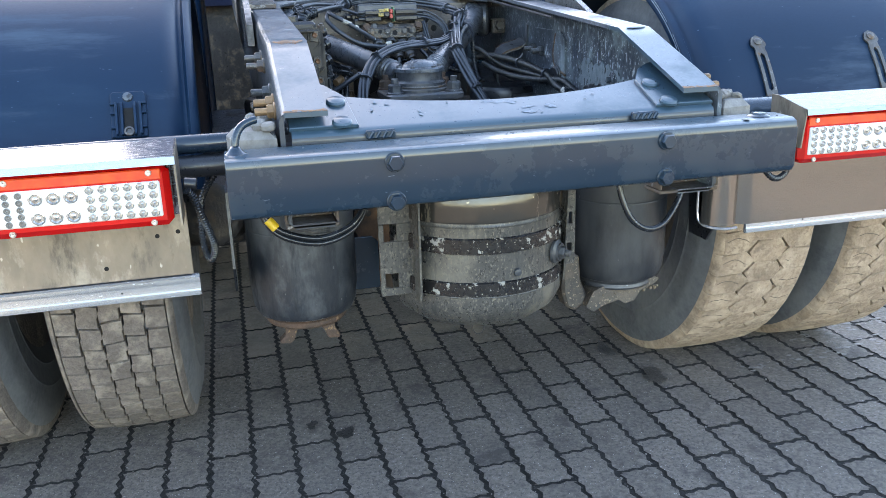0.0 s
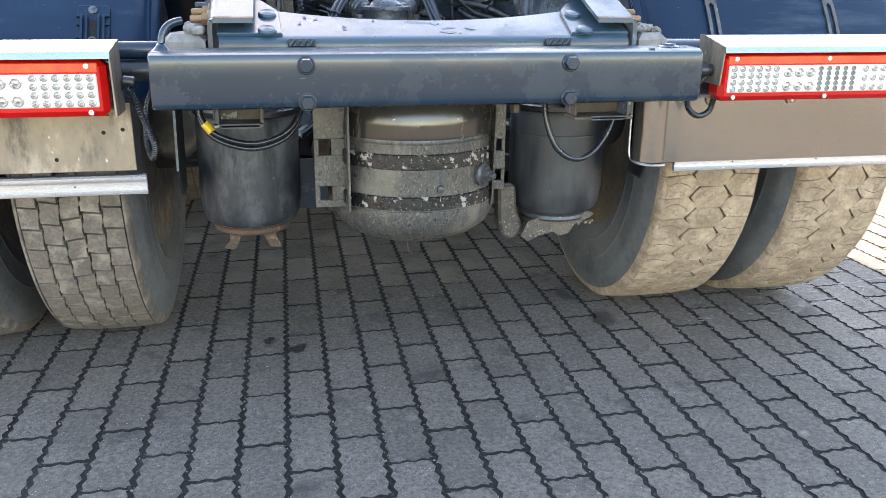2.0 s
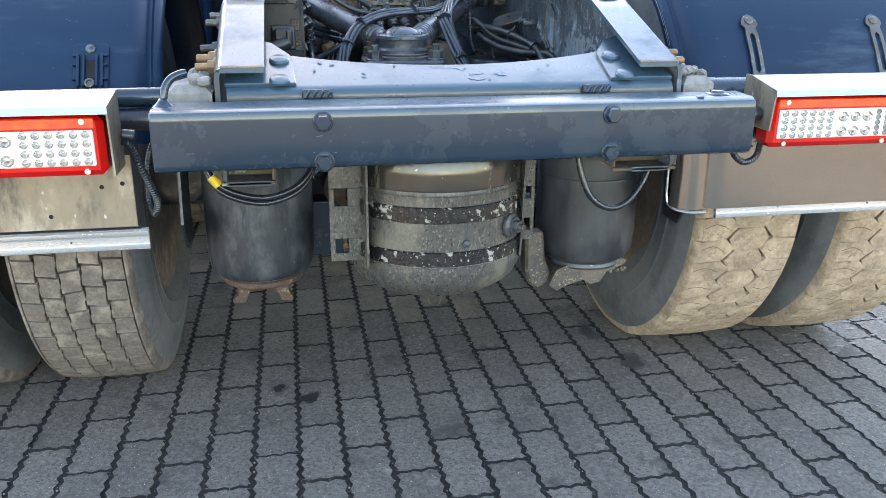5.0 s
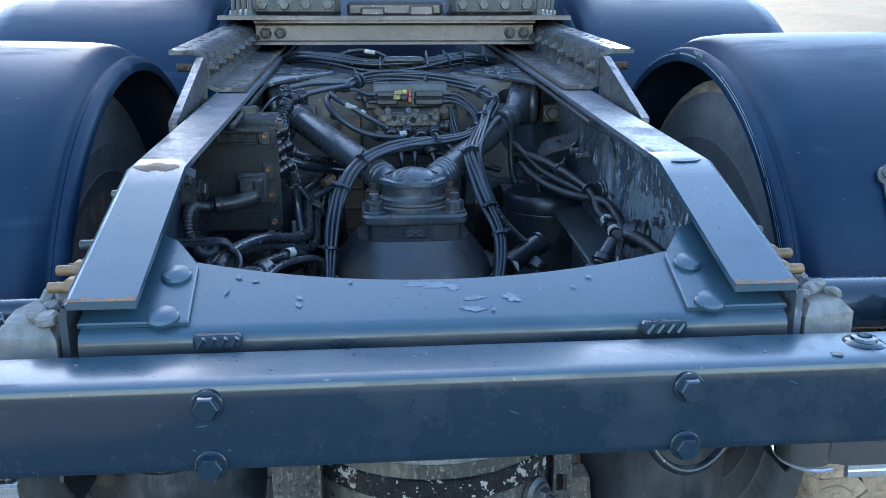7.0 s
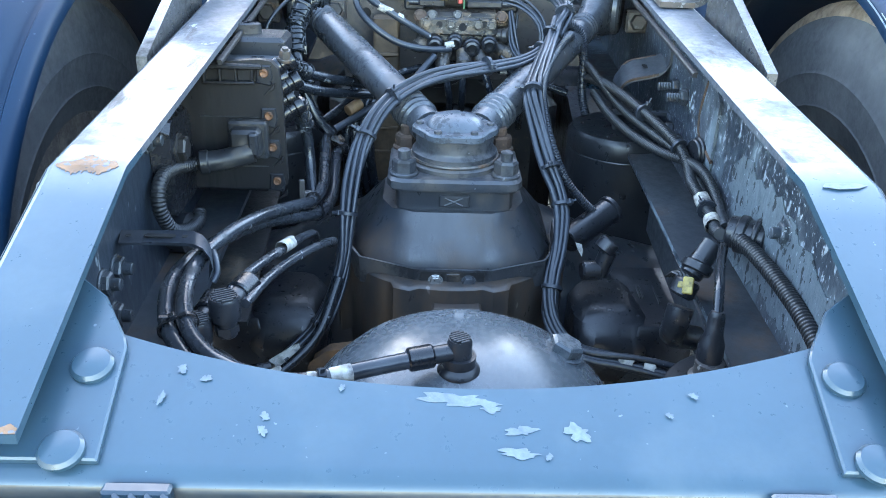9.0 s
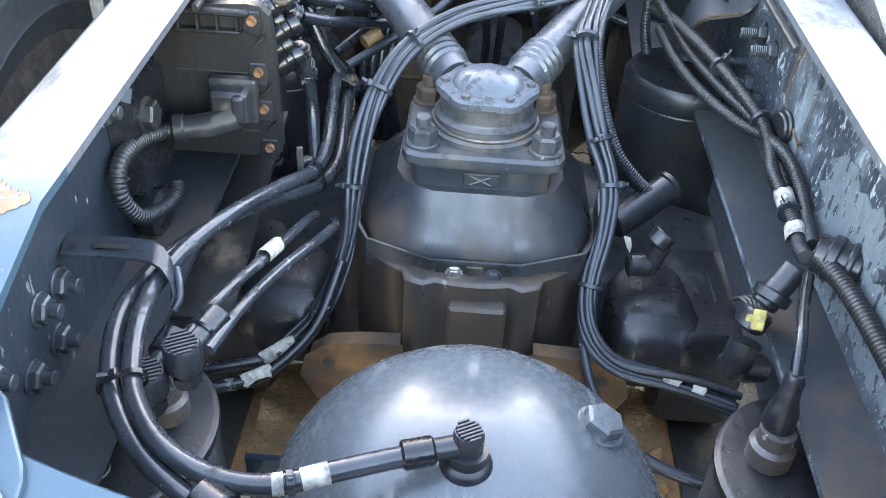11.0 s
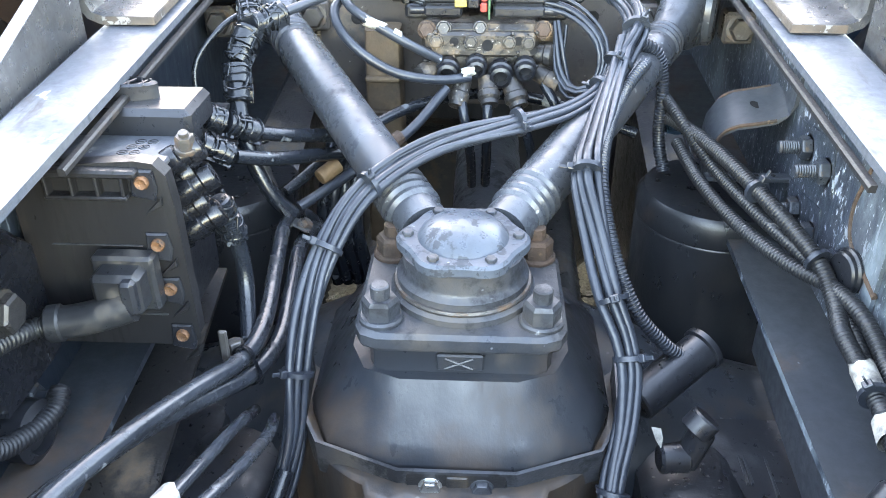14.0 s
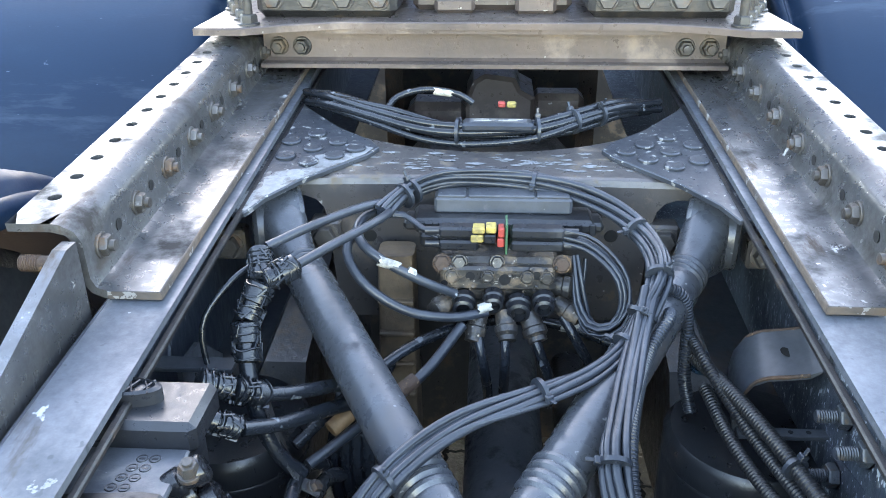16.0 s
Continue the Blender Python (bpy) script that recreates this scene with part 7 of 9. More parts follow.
# ---- forward air bellows and arms ----
for s, _ in SIDES:
    cx, cy = s * 0.325, 1.125
    pr = [(0.088, 0.40), (0.098, 0.44), (0.102, 0.55), (0.102, 0.735), (0.100, 0.738), (0.102, 0.741), (0.102, 0.765), (0.094, 0.776), (0, 0.777)]
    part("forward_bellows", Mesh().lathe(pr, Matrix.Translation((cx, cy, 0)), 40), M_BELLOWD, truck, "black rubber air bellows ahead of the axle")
    arm = Mesh()
    mx = Matrix(((0, 0, s, 0), (1, 0, 0, 0), (0, 1, 0, 0), (0, 0, 0, 1)))
    arm.prism([(0.53, 0.382), (0.60, 0.40), (0.95, 0.42), (1.22, 0.36), (1.22, 0.31), (0.95, 0.36), (0.60, 0.36), (0.53, 0.35)][::-1], 0.30, 0.40, mx)
    sb = part("spring_beam", arm, M_GREASE, truck, "greasy black beam carrying the bellows", smooth=20)
    fl = Mesh().prism([(0.54, 0.376), (0.60, 0.392), (0.80, 0.404), (0.80, 0.398), (0.60, 0.384), (0.54, 0.369)][::-1], 0.282, 0.302, mx)
    part("beam_flange", fl, M_TAN, sb, "sandy tan crusted edge of the beam", smooth=20)
    # plate between the beams, caked with sand
    rs = random.Random(90 + s)
    nx, ny = 26, 40
    vs = []
    for j in range(ny + 1):
        for i in range(nx + 1):
            x, y = 0.150 + 0.133 * i / nx, 0.612 + 0.178 * j / ny
            ridge = 0.003 * math.sin(41 * x + 29 * y) + 0.0025 * math.sin(97 * y - 55 * x + s)
            crack = -0.007 if s > 0 and abs(y - 0.672 - 0.008 * math.sin(60 * x)) < 0.005 and x > 0.20 else 0.0
            vs.append((s * (x + rs.uniform(-0.0012, 0.0012)), y + rs.uniform(-0.0012, 0.0012), 0.404 + ridge + crack + rs.uniform(-0.0014, 0.0014)))
    top = len(vs)
    vs += [(x, y, 0.388) for x, y, _ in vs]
    w1 = nx + 1
    fs = [(j * w1 + i, j * w1 + i + 1, (j + 1) * w1 + i + 1, (j + 1) * w1 + i) for j in range(ny) for i in range(nx)]
    fs += [tuple(top + k for k in reversed(f)) for f in fs]
    rim = [i for i in range(w1)] + [j * w1 + nx for j in range(1, ny + 1)] + [ny * w1 + i for i in range(nx - 1, -1, -1)] + [j * w1 for j in range(ny - 1, 0, -1)]
    fs += [(rim[k], top + rim[k], top + rim[(k + 1) % len(rim)], rim[(k + 1) % len(rim)]) for k in range(len(rim))]
    if s < 0:
        fs = [tuple(reversed(f)) for f in fs]
    part("sandy_plate", Mesh().add(vs, fs), M_SAND, sb, "plate caked with orange-tan sand", smooth=50)
    # sloping shelf bracket between rail and axle
    sh = Mesh().prism([(0.52, 0.640), (0.96, 0.695), (0.96, 0.690), (0.52, 0.634)][::-1], 0.350, 0.385, mx).prism([(0.78, 0.6755), (0.96, 0.698), (0.96, 0.694), (0.78, 0.671)][::-1], 0.352, 0.385, mx).prism([(0.52, 0.640), (0.96, 0.695), (0.96, 0.64), (0.52, 0.58)][::-1], 0.348, 0.353, mx)
    part("shelf_bracket", sh, M_SHELF, truck, "dark blue-grey sheet bracket fixed inside the rail", smooth=20)
    # dark cast arm from the axle towards the rail
    ca = loft(Mesh(), [rrect(-0.05, 0.05, 0.70, 0.84, 0.50, 0.02), rrect(-0.06, 0.06, 0.68, 0.86, 0.56, 0.03), rrect(-0.055, 0.055, 0.70, 0.85, 0.60, 0.03), rrect(-0.03, 0.03, 0.74, 0.82, 0.615, 0.02)])
    ca.v = [(x + s * 0.245, y, z) for x, y, z in ca.v]
    ab = loft(Mesh(), [rrect(0.262, 0.372, 0.70, 0.87, 0.44, 0.02), rrect(0.256, 0.374, 0.69, 0.878, 0.52, 0.025), rrect(0.258, 0.374, 0.694, 0.874, 0.585, 0.025), rrect(0.266, 0.372, 0.704, 0.866, 0.597, 0.02)])
    ab.v = [(s * x, y, z + 0.10 * (y - 0.70)) for x, y, z in ab.v]
    if s < 0:
        ab.f = [tuple(reversed(f)) for f in ab.f]
    abo = part("axle_arm", ab, M_BLACK, truck, "black cast arm on the axle tube beside the bellows", smooth=40)
    if s > 0:
        mk = Mesh()
        for x0, y0 in ((0.277, 0.765), (0.281, 0.765), (0.300, 0.775), (0.305, 0.775), (0.327, 0.76)):
            mk.box((x0, y0, 0.603), (x0 + 0.0025, y0 + 0.07, 0.6085), 0.0005)
            mk.box((x0 + 0.003, y0 + 0.02, 0.604), (x0 + 0.011, y0 + 0.024, 0.6065), 0.0005)
        tagged(part("casting_marks", mk, M_DIFF, abo, "raised unreadable casting marks as plain bars"), kind="stuff")
    part("axle_bracket", ca, M_BLACK, truck, "black cast bracket on the axle tube", smooth=50)
    part("brake_cylinder", Mesh().lathe([(0.05, 0), (0.075, 0.01), (0.078, 0.05), (0.085, 0.055), (0.085, 0.065), (0.078, 0.07), (0.07, 0.14), (0.05, 0.15)], turned((s * 0.50, 0.72, 0.58), (0.2 * s, -1, 0.1)), 28), M_GREASE, truck, "greasy brake cylinder beside the wheel")

# ---- rail web fittings ----
for s, ys in ((-1, ((0.470, 0.800), (0.432, 0.801), (0.448, 0.752), (0.396, 0.754), (0.345, 0.80), (0.62, 0.90), (0.70, 0.76))), (1, ((0.52, 0.84), (0.825, 0.80), (0.60, 0.80)))):
    for y, z in ys:
        hexa("web_bolt", (s * 0.3845, y, z), (-s, 0, 0), 0.0125, 0.010, M_WEB if s > 0 else M_STUD, rails[s], "painted bolt inside the rail", stud=0.010)
rp = random.Random(17)
edge = [(0.300 + 0.40 * k / 24, 0.735 + 0.010 * rp.uniform(-1, 1)) for k in range(25)] + [(0.705 + 0.02 * rp.uniform(-1, 1), 0.75 + 0.012 * k) for k in range(9)] + [(0.70 - 0.40 * k / 24, min(0.872, 0.80 + 0.26 * (0.70 - 0.40 * k / 24 - 0.30)) + 0.010 * rp.uniform(-1, 1)) for k in range(25)]
part("weathered_patch", Mesh().prism(edge, 0.3832, 0.3846, Matrix(((0, 0, 1, 0), (1, 0, 0, 0), (0, 1, 0, 0), (0, 0, 0, 1)))), M_WEBP, rails[1], "large pale patch of flaking paint inside the rail", smooth=0)
for y, z in ((1.011, 0.883), (0.955, 0.880), (1.007, 0.809), (0.956, 0.804)):
    ws = Mesh().hexbolt((0.3815, y, z), (-1, 0, 0), 0.0122, 0.013, True)
    ws.rod((0.372, y, z), (0.346, y, z), 0.0066, 14, 0.001)
    for k in range(8):
        ws.lathe([(0.0066, 0), (0.0076, 0.0012), (0.0066, 0.0024)], turned((0.3675 - 0.0026 * k, y, z), (-1, 0, 0)), 14)
    part("web_stud", ws, M_STUD, rails[1], "painted nut on a long threaded stud")
for y0, z0 in ((0.983, 0.881), (0.981, 0.806)):
    part("stud_plate", Mesh().prism([(y0 - 0.055, z0 - 0.020), (y0 + 0.05, z0 - 0.028), (y0 + 0.062, z0 + 0.022), (y0 - 0.035, z0 + 0.034)], 0.3790, 0.3815, Matrix(((0, 0, 1, 0), (1, 0, 0, 0), (0, 1, 0, 0), (0, 0, 0, 1))), 0.0008), M_WEB, rails[1], "flat plate under the studs", smooth=20)
wp = Mesh().prism([(0.80, 0.80), (0.80, 0.915), (0.83, 0.935), (1.02, 0.94), (1.06, 0.90), (1.03, 0.80)], 0.3805, 0.3845, Matrix(((0, 0, 1, 0), (1, 0, 0, 0), (0, 1, 0, 0), (0, 0, 0, 1))))
part("web_plate", wp, M_WEB, rails[1], "bolted reinforcing plate inside the rail", smooth=20)
part("rust_streak", Mesh().tube([(0.3815, 0.864, 0.930), (0.381, 0.872, 0.905), (0.381, 0.879, 0.876), (0.381, 0.868, 0.847), (0.381, 0.830, 0.835), (0.381, 0.795, 0.826)], 0.0030, 8, 0.008), M_RUST, rails[1], "brown rusty cable edge along the rail")
lp = loft(Mesh(), [[(-0.384, y, z) for y, z in ((0.625, 0.80), (0.735, 0.80), (0.735, 0.915), (0.72, 0.925), (0.64, 0.925), (0.625, 0.915))], [(-0.362, y, z) for y, z in ((0.64, 0.79), (0.735, 0.79), (0.735, 0.90), (0.72, 0.912), (0.65, 0.912), (0.64, 0.90))]])
lpo = part("web_bracket", lp, M_FIT, truck, "black pressed bracket inside the rail", smooth=20)
hexa("bolt", (-0.362, 0.672, 0.872), (1, 0, 0), 0.015, 0.012, M_GREASE, lpo)
# curved bracket with a hole, right side
pts = [(0.381, 0.945), (0.380, 0.905), (0.376, 0.890), (0.366, 0.880), (0.345, 0.873), (0.325, 0.867), (0.311, 0.857), (0.303, 0.840), (0.300, 0.814), (0.303, 0.787), (0.310, 0.765)]
cb = Mesh().strip([(x, 1.080 + 0.3 * (0.381 - x), z) for x, z in pts], (0.012, 0.078, 0.016), [(0.005, 0, 0)] * 2 + [(0.003, 0, 0.004)] + [(0, 0, 0.006)] * 3 + [(-0.003, 0, 0.004)] + [(-0.006, 0, 0)] * 4)
cbo = part("curved_bracket", cb, M_SHELF, truck, "curved blue-grey steel bracket with a round hole and rusty edges", smooth=40)
part("hole", Mesh().lathe([(0, 0.0004), (0.0075, 0.0004), (0.0075, 0)], turned((0.352, 1.128, 0.8885), (0.2, -0.2, 1)), 16), M_HOLE, cbo)
for o in (0.0, 1.0):
    part("rust_edge", Mesh().tube([(x + 0.012 * o, 1.080 + 0.3 * (0.381 - x) + 0.078 * o, z + 0.016 * o + 0.005) for x, z in pts[3:8]], 0.0024, 6, 0.008), M_RUST, cbo, "rusty cut edge")
tb = Mesh().box((0.285, 1.050, 0.820), (0.386, 1.066, 0.826), 0.001)
part("pierced_tab", tb, M_SHELF, truck, "flat steel tab with small holes")
hexa("standing_bolt", (0.268, 1.165, 0.84), (0, 0, 1), 0.011, 0.010, M_FRAME, truck, "small upright bolt", stud=0.012)
for x in (0.305, 0.325, 0.345, 0.365):
    part("hole", Mesh().lathe([(0, 0.0004), (0.003, 0.0004), (0.003, 0)], turned((x, 1.058, 0.8262), (0, 0, 1)), 10), M_HOLE, truck)

# ---- control box on the left rail ----
M_LID = surface("stained_lid", (0.0120, 0.0120, 0.0132), (0.0190, 0.0182, 0.0190), rough=0.36, scale=8, fine=60, bump=0.12, dust=(0.033, 0.025, 0.020), dust_at=0.60, spec=0.35, dust_scale=9, dust_w=0.07, stretch=(1, 1, 0.35), grime=(0.004, 0.004, 0.0045), grime_at=0.58, grime_scale=30, grime_stretch=(1, 1, 0.12))
YZ = Matrix(((1, 0, 0, 0), (0, 0, 1, 0), (0, 1, 0, 0), (0, 0, 0, 1)))          # local x, y to world x, z; local z to world y
ecu = part("control_box", Mesh().box((-0.374, 0.764, 0.775), (-0.264, 0.905, 0.955), 0.006), M_BLACK, truck, "black plastic air-suspension control box with brown stains")
lid_pts = [(-0.374, 0.789), (-0.246, 0.789), (-0.238, 0.797), (-0.240, 0.930), (-0.243, 0.958), (-0.252, 0.968), (-0.266, 0.970), (-0.374, 0.962)]
lid = part("box_lid", Mesh().prism(lid_pts[::-1], -0.768, -0.749, YZ @ Matrix.Diagonal((1, 1, -1, 1)), 0.002), M_LID, ecu, "dark ribbed lid with brown staining", smooth=25)
part("lid_rim", Mesh().box((-0.342, 0.738, 0.960), (-0.262, 0.752, 0.967), 0.002).box((-0.342, 0.738, 0.940), (-0.272, 0.751, 0.944), 0.0015), M_LID, lid, "stepped upper rim of the lid")
for k in range(4):
    part("lid_rib", Mesh().box((-0.3415 + 0.0215 * k, 0.739, 0.942), (-0.3385 + 0.0215 * k, 0.7505, 0.963), 0.001), M_LID, lid)
for x0, x1, z in ((-0.352, -0.272, 0.892), (-0.33, -0.262, 0.8205)):
    part("lid_ridge", Mesh().box((x0, 0.7472, z), (x1, 0.7495, z + 0.0012), 0.0005), M_CAST, lid, "thin pale seam across the lid")
for x, z in ((-0.260, 0.955), (-0.257, 0.896), (-0.254, 0.851), (-0.251, 0.801)):
    part("screw_lug", Mesh().prism([(x - 0.012, z - 0.014), (x + 0.008, z - 0.018), (x + 0.011, z - 0.006), (x + 0.009, z + 0.010), (x - 0.010, z + 0.010)], -0.752, -0.7455, YZ @ Matrix.Diagonal((1, 1, -1, 1)), 0.0015), M_BLACK, lid, "dark scalloped screw seat")
    part("lid_screw", Mesh().lathe([(0.0060, 0), (0.0060, 0.003), (0.0048, 0.0045), (0.0026, 0.0035), (0, 0.0035)], turned((x, 0.7455, z), (0, -1, 0)), 14), M_SCREWR, lid, "orange rusty screw head")
    part("lid_cleat", Mesh().prism([(x - 0.002, z - 0.030), (x + 0.013, z - 0.022), (x + 0.013, z - 0.014)], -0.752, -0.744, YZ @ Matrix.Diagonal((1, 1, -1, 1)), 0.0008), M_LID, lid)
part("box_top", Mesh().box((-0.372, 0.835, 0.95), (-0.246, 0.905, 0.982), 0.006), M_BLACK, ecu, "black raised block on the control box")
part("box_deck", Mesh().box((-0.372, 0.770, 0.952), (-0.252, 0.836, 0.958), 0.002), M_MODUL, ecu, "dusty grey deck behind the lid")
gl = Mesh().lathe([(0.023, 0), (0.023, 0.014), (0.019, 0.016), (0.019, 0.012), (0, 0.012)], Matrix.Translation((-0.318, 0.872, 0.981)) @ Matrix.Diagonal((1.45, 0.6, 1, 1)), 22)
part("socket", gl, M_BLACK, ecu, "oval plug socket with crossed ribs")
gl = Mesh()
for k in range(4):
    gl.rod((-0.345 + 0.014 * k, 0.862, 0.995), (-0.336 + 0.014 * k, 0.882, 0.995), 0.0013, 5).rod((-0.336 + 0.014 * k, 0.862, 0.995), (-0.345 + 0.014 * k, 0.882, 0.995), 0.0013, 5)
tagged(part("socket_ribs", gl, M_BLACK, ecu, "crossed ribs in the socket"), kind="stuff")
dg = Mesh()
for i in range(4):
    for j in range(2):
        px, py = -0.300 + 0.011 * j + 0.004 * i, 0.785 + 0.012 * i
        dg.tube([(px + 0.0046 * math.cos(a), py + 0.0046 * math.sin(a), 0.9582) for a in [k * math.pi / 4 for k in range(9)]], 0.0006, 4, 0.002)
        dg.box((px - 0.0025, py - 0.001, 0.958), (px + 0.0025, py + 0.001, 0.9585), 0.0001)
tagged(part("port_marks", dg, M_BLACK, ecu, "embossed unreadable port marks"), kind="stuff")
hexa("bolt", (-0.240, 0.800, 0.962), (0.1, -0.3, 1), 0.0075, 0.014, M_BOLT, ecu, "dirty brass-coloured bolt", stud=0.004)
for x, z in ((-0.252, 0.950), (-0.262, 0.926), (-0.272, 0.908), (-0.244, 0.922), (-0.254, 0.897), (-0.242, 0.885), (-0.258, 0.872)):
    cy = Mesh().lathe([(0.0125, -0.014), (0.0132, -0.010), (0.0132, 0.004), (0.0108, 0.006), (0.0108, 0.013), (0.0132, 0.015), (0.0132, 0.023), (0.0115, 0.026), (0, 0.027)], turned((x, 0.802, z), (0.78, 0.30, 0.42)), 20)
    part("push_fitting", cy, M_FIT, ecu, "black push-in air fitting")
el = Mesh().box((-0.306, 0.706, 0.846), (-0.264, 0.748, 0.886), 0.005).box((-0.312, 0.728, 0.838), (-0.258, 0.746, 0.892), 0.003)
elp = part("elbow_plug", el, M_PLUG, truck, "dark grey elbow plug on the control box")
part("latch", Mesh().box((-0.279, 0.700, 0.852), (-0.266, 0.712, 0.884), 0.003), M_BLACK, elp, "black plug latch")
part("elbow_pipe", Mesh().tube([(-0.275, 0.712, 0.856), (-0.295, 0.708, 0.850), (-0.318, 0.704, 0.845), (-0.340, 0.700, 0.843)], 0.0145, 14, 0.006).rod((-0.332, 0.7015, 0.8435), (-0.345, 0.699, 0.8425), 0.0165, 16, 0.002), M_PLUG, elp)
part("corrugated_lead", Mesh().tube([(-0.342, 0.700, 0.8425), (-0.357, 0.690, 0.842), (-0.366, 0.665, 0.848), (-0.369, 0.630, 0.853), (-0.370, 0.602, 0.846), (-0.369, 0.592, 0.820), (-0.362, 0.608, 0.785), (-0.355, 0.645, 0.768), (-0.350, 0.680, 0.764), (-0.352, 0.70, 0.772)], 0.0095, 12, 0.01, (0.0046, 0.0012)), M_CONDUIT, truck, "black corrugated cable sleeve")
part("round_socket", Mesh().lathe([(0.026, 0), (0.028, 0.004), (0.028, 0.024), (0.02, 0.028), (0.018, 0.02), (0, 0.02)], turned((-0.382, 0.665, 0.755), (1, -0.1, 0)), 24), M_BLACK, truck, "round black socket on the rail")
# dark shelf below the control box
part("left_shelf", Mesh().prism([(0.60, 0.655), (0.95, 0.745), (0.95, 0.74), (0.60, 0.648)][::-1], -0.386, -0.275, Matrix(((0, 0, 1, 0), (1, 0, 0, 0), (0, 1, 0, 0), (0, 0, 0, 1)))), M_GREASE, truck, "dark sheet shelf under the control box", smooth=20)


# ---- hoses and cable bundles ----
def hose(name, pts, r, mat, label, ribs=None, seg=10):
    return part(name, Mesh().tube(pts, r, seg, 0.012, ribs), mat, truck, label, smooth=40 if ribs else 75)


def bundle(pts, n, r, spread, seed, label, twist=4.0, mat=M_CABLE):
    """n single cables that run together round one line; each is a part of its own."""
    line = smooth_path(pts, 0.03)
    rnd = random.Random(seed)
    up = Vector((0, 0, 1))
    for k in range(n):
        a0, q = 2 * math.pi * k / n + rnd.uniform(-0.3, 0.3), spread * rnd.uniform(0.55, 1.1) if k else 0.0
        out = []
        for i, p in enumerate(line):
            d = (line[min(i + 1, len(line) - 1)] - line[max(i - 1, 0)]).normalized()
            s = d.cross(up)
            s = s.normalized() if s.length > 1e-4 else Vector((1, 0, 0))
            u = s.cross(d)
            a = a0 + twist * i / len(line) + 0.35 * math.sin(i * 0.55 + k)
            out.append(p + (s * math.cos(a) + u * math.sin(a)) * q * (1 + 0.38 * math.sin(i * 0.37 + 2.1 * k)))
        part("cable", Mesh().tube(out, r * rnd.uniform(0.80, 1.12), 8, 0.014), mat, truck, label, smooth=80)


def tie(p, d, r, roll=0.0):
    """A cable tie round a bundle: a flat band with its little lock."""
    m = turned(p, d) @ Euler((0, 0, roll)).to_matrix().to_4x4()
    b = Mesh().lathe([(r, -0.0028), (r + 0.0014, -0.0024), (r + 0.0014, 0.0024), (r, 0.0028)], m, 20)
    b.box((r - 0.001, -0.0045, -0.004), (r + 0.006, 0.0045, 0.004), 0.001, m)
    b.box((r + 0.004, -0.001, -0.002), (r + 0.014, 0.001, 0.002), 0.0005, m)
    return part("cable_tie", b, M_CABLE, truck, "black cable tie")


def tape(p, q, r, mat=M_WHITE, label="torn white marker tape round a cable"):
    p, q = Vector(p), Vector(q)
    r = r * 0.94 + 0.0003
    e = (q - p).normalized()
    u = e.orthogonal().normalized()
    w = e.cross(u)
    rj = random.Random(int(abs(p.x) * 9000) + int(p.y * 5000))
    n, m = 14, Mesh()
    ends = [[rj.uniform(-0.02, 0.14) for _ in range(n)], [rj.uniform(0.86, 1.02) for _ in range(n)]]
    vs = [p + (q - p) * ends[k][i] + (u * math.cos(2 * math.pi * i / n) + w * math.sin(2 * math.pi * i / n)) * r * rj.uniform(0.99, 1.04) for k in (0, 1) for i in range(n)]
    m.add(vs, [(i, (i + 1) % n, n + (i + 1) % n, n + i) for i in range(n)])
    return part("marker_tape", m, mat, truck, label)


def wrap(line, a, b, r, mat=M_WHITE, label="white marker tape wrapped round a hose"):
    """Marker tape that follows a hose from length a to length b."""
    pts, run, out = smooth_path(line, 0.004), 0.0, []
    for p, q in zip(pts, pts[1:]):
        if a <= run <= b:
            out.append(p)
        run += (q - p).length
    return part("marker_tape", Mesh().tube(out, r, 14, 0.004), mat, truck, label, smooth=75)


def strap_tie(p, q, d, r):
    """A flat tie pulled round two hoses whose centres are p and q and that run along d."""
    p, q, d = Vector(p), Vector(q), Vector(d).normalized()
    u = (q - p)
    u = (u - d * u.dot(d)).normalized()
    v = d.cross(u)
    loop = [p + (u * math.cos(a) + v * math.sin(a)) * (r + 0.0012) for a in [radians(90 + 18 * k) for k in range(11)]] + [q + (u * math.cos(a) + v * math.sin(a)) * (r + 0.0012) for a in [radians(-90 + 18 * k) for k in range(11)]]
    c = (p + q) / 2
    n = len(loop)
    m = Mesh()
    vs = []
    for k in loop:
        o = (k - c).normalized() * 0.0013
        vs += [k - d * 0.0028, k + d * 0.0028, k + d * 0.0024 + o, k - d * 0.0024 + o]
    m.add(vs, [(4 * i + j, 4 * i + (j + 1) % 4, 4 * ((i + 1) % n) + (j + 1) % 4, 4 * ((i + 1) % n) + j) for i in range(n) for j in range(4)])
    h = (p + q) / 2 + v * (r + 0.004)
    mm_ = Matrix.Translation(h) @ Matrix((u, d, v)).transposed().to_4x4()
    m.box((-0.005, -0.004, -0.003), (0.005, 0.004, 0.003), 0.001, mm_)
    m.box((-0.001, -0.002, 0.0), (0.012, 0.002, 0.0015), 0.0004, mm_ @ Euler((0, -0.6, 0)).to_matrix().to_4x4())
    return part("cable_tie", m, M_FIT, truck, "black cable tie round two hoses")


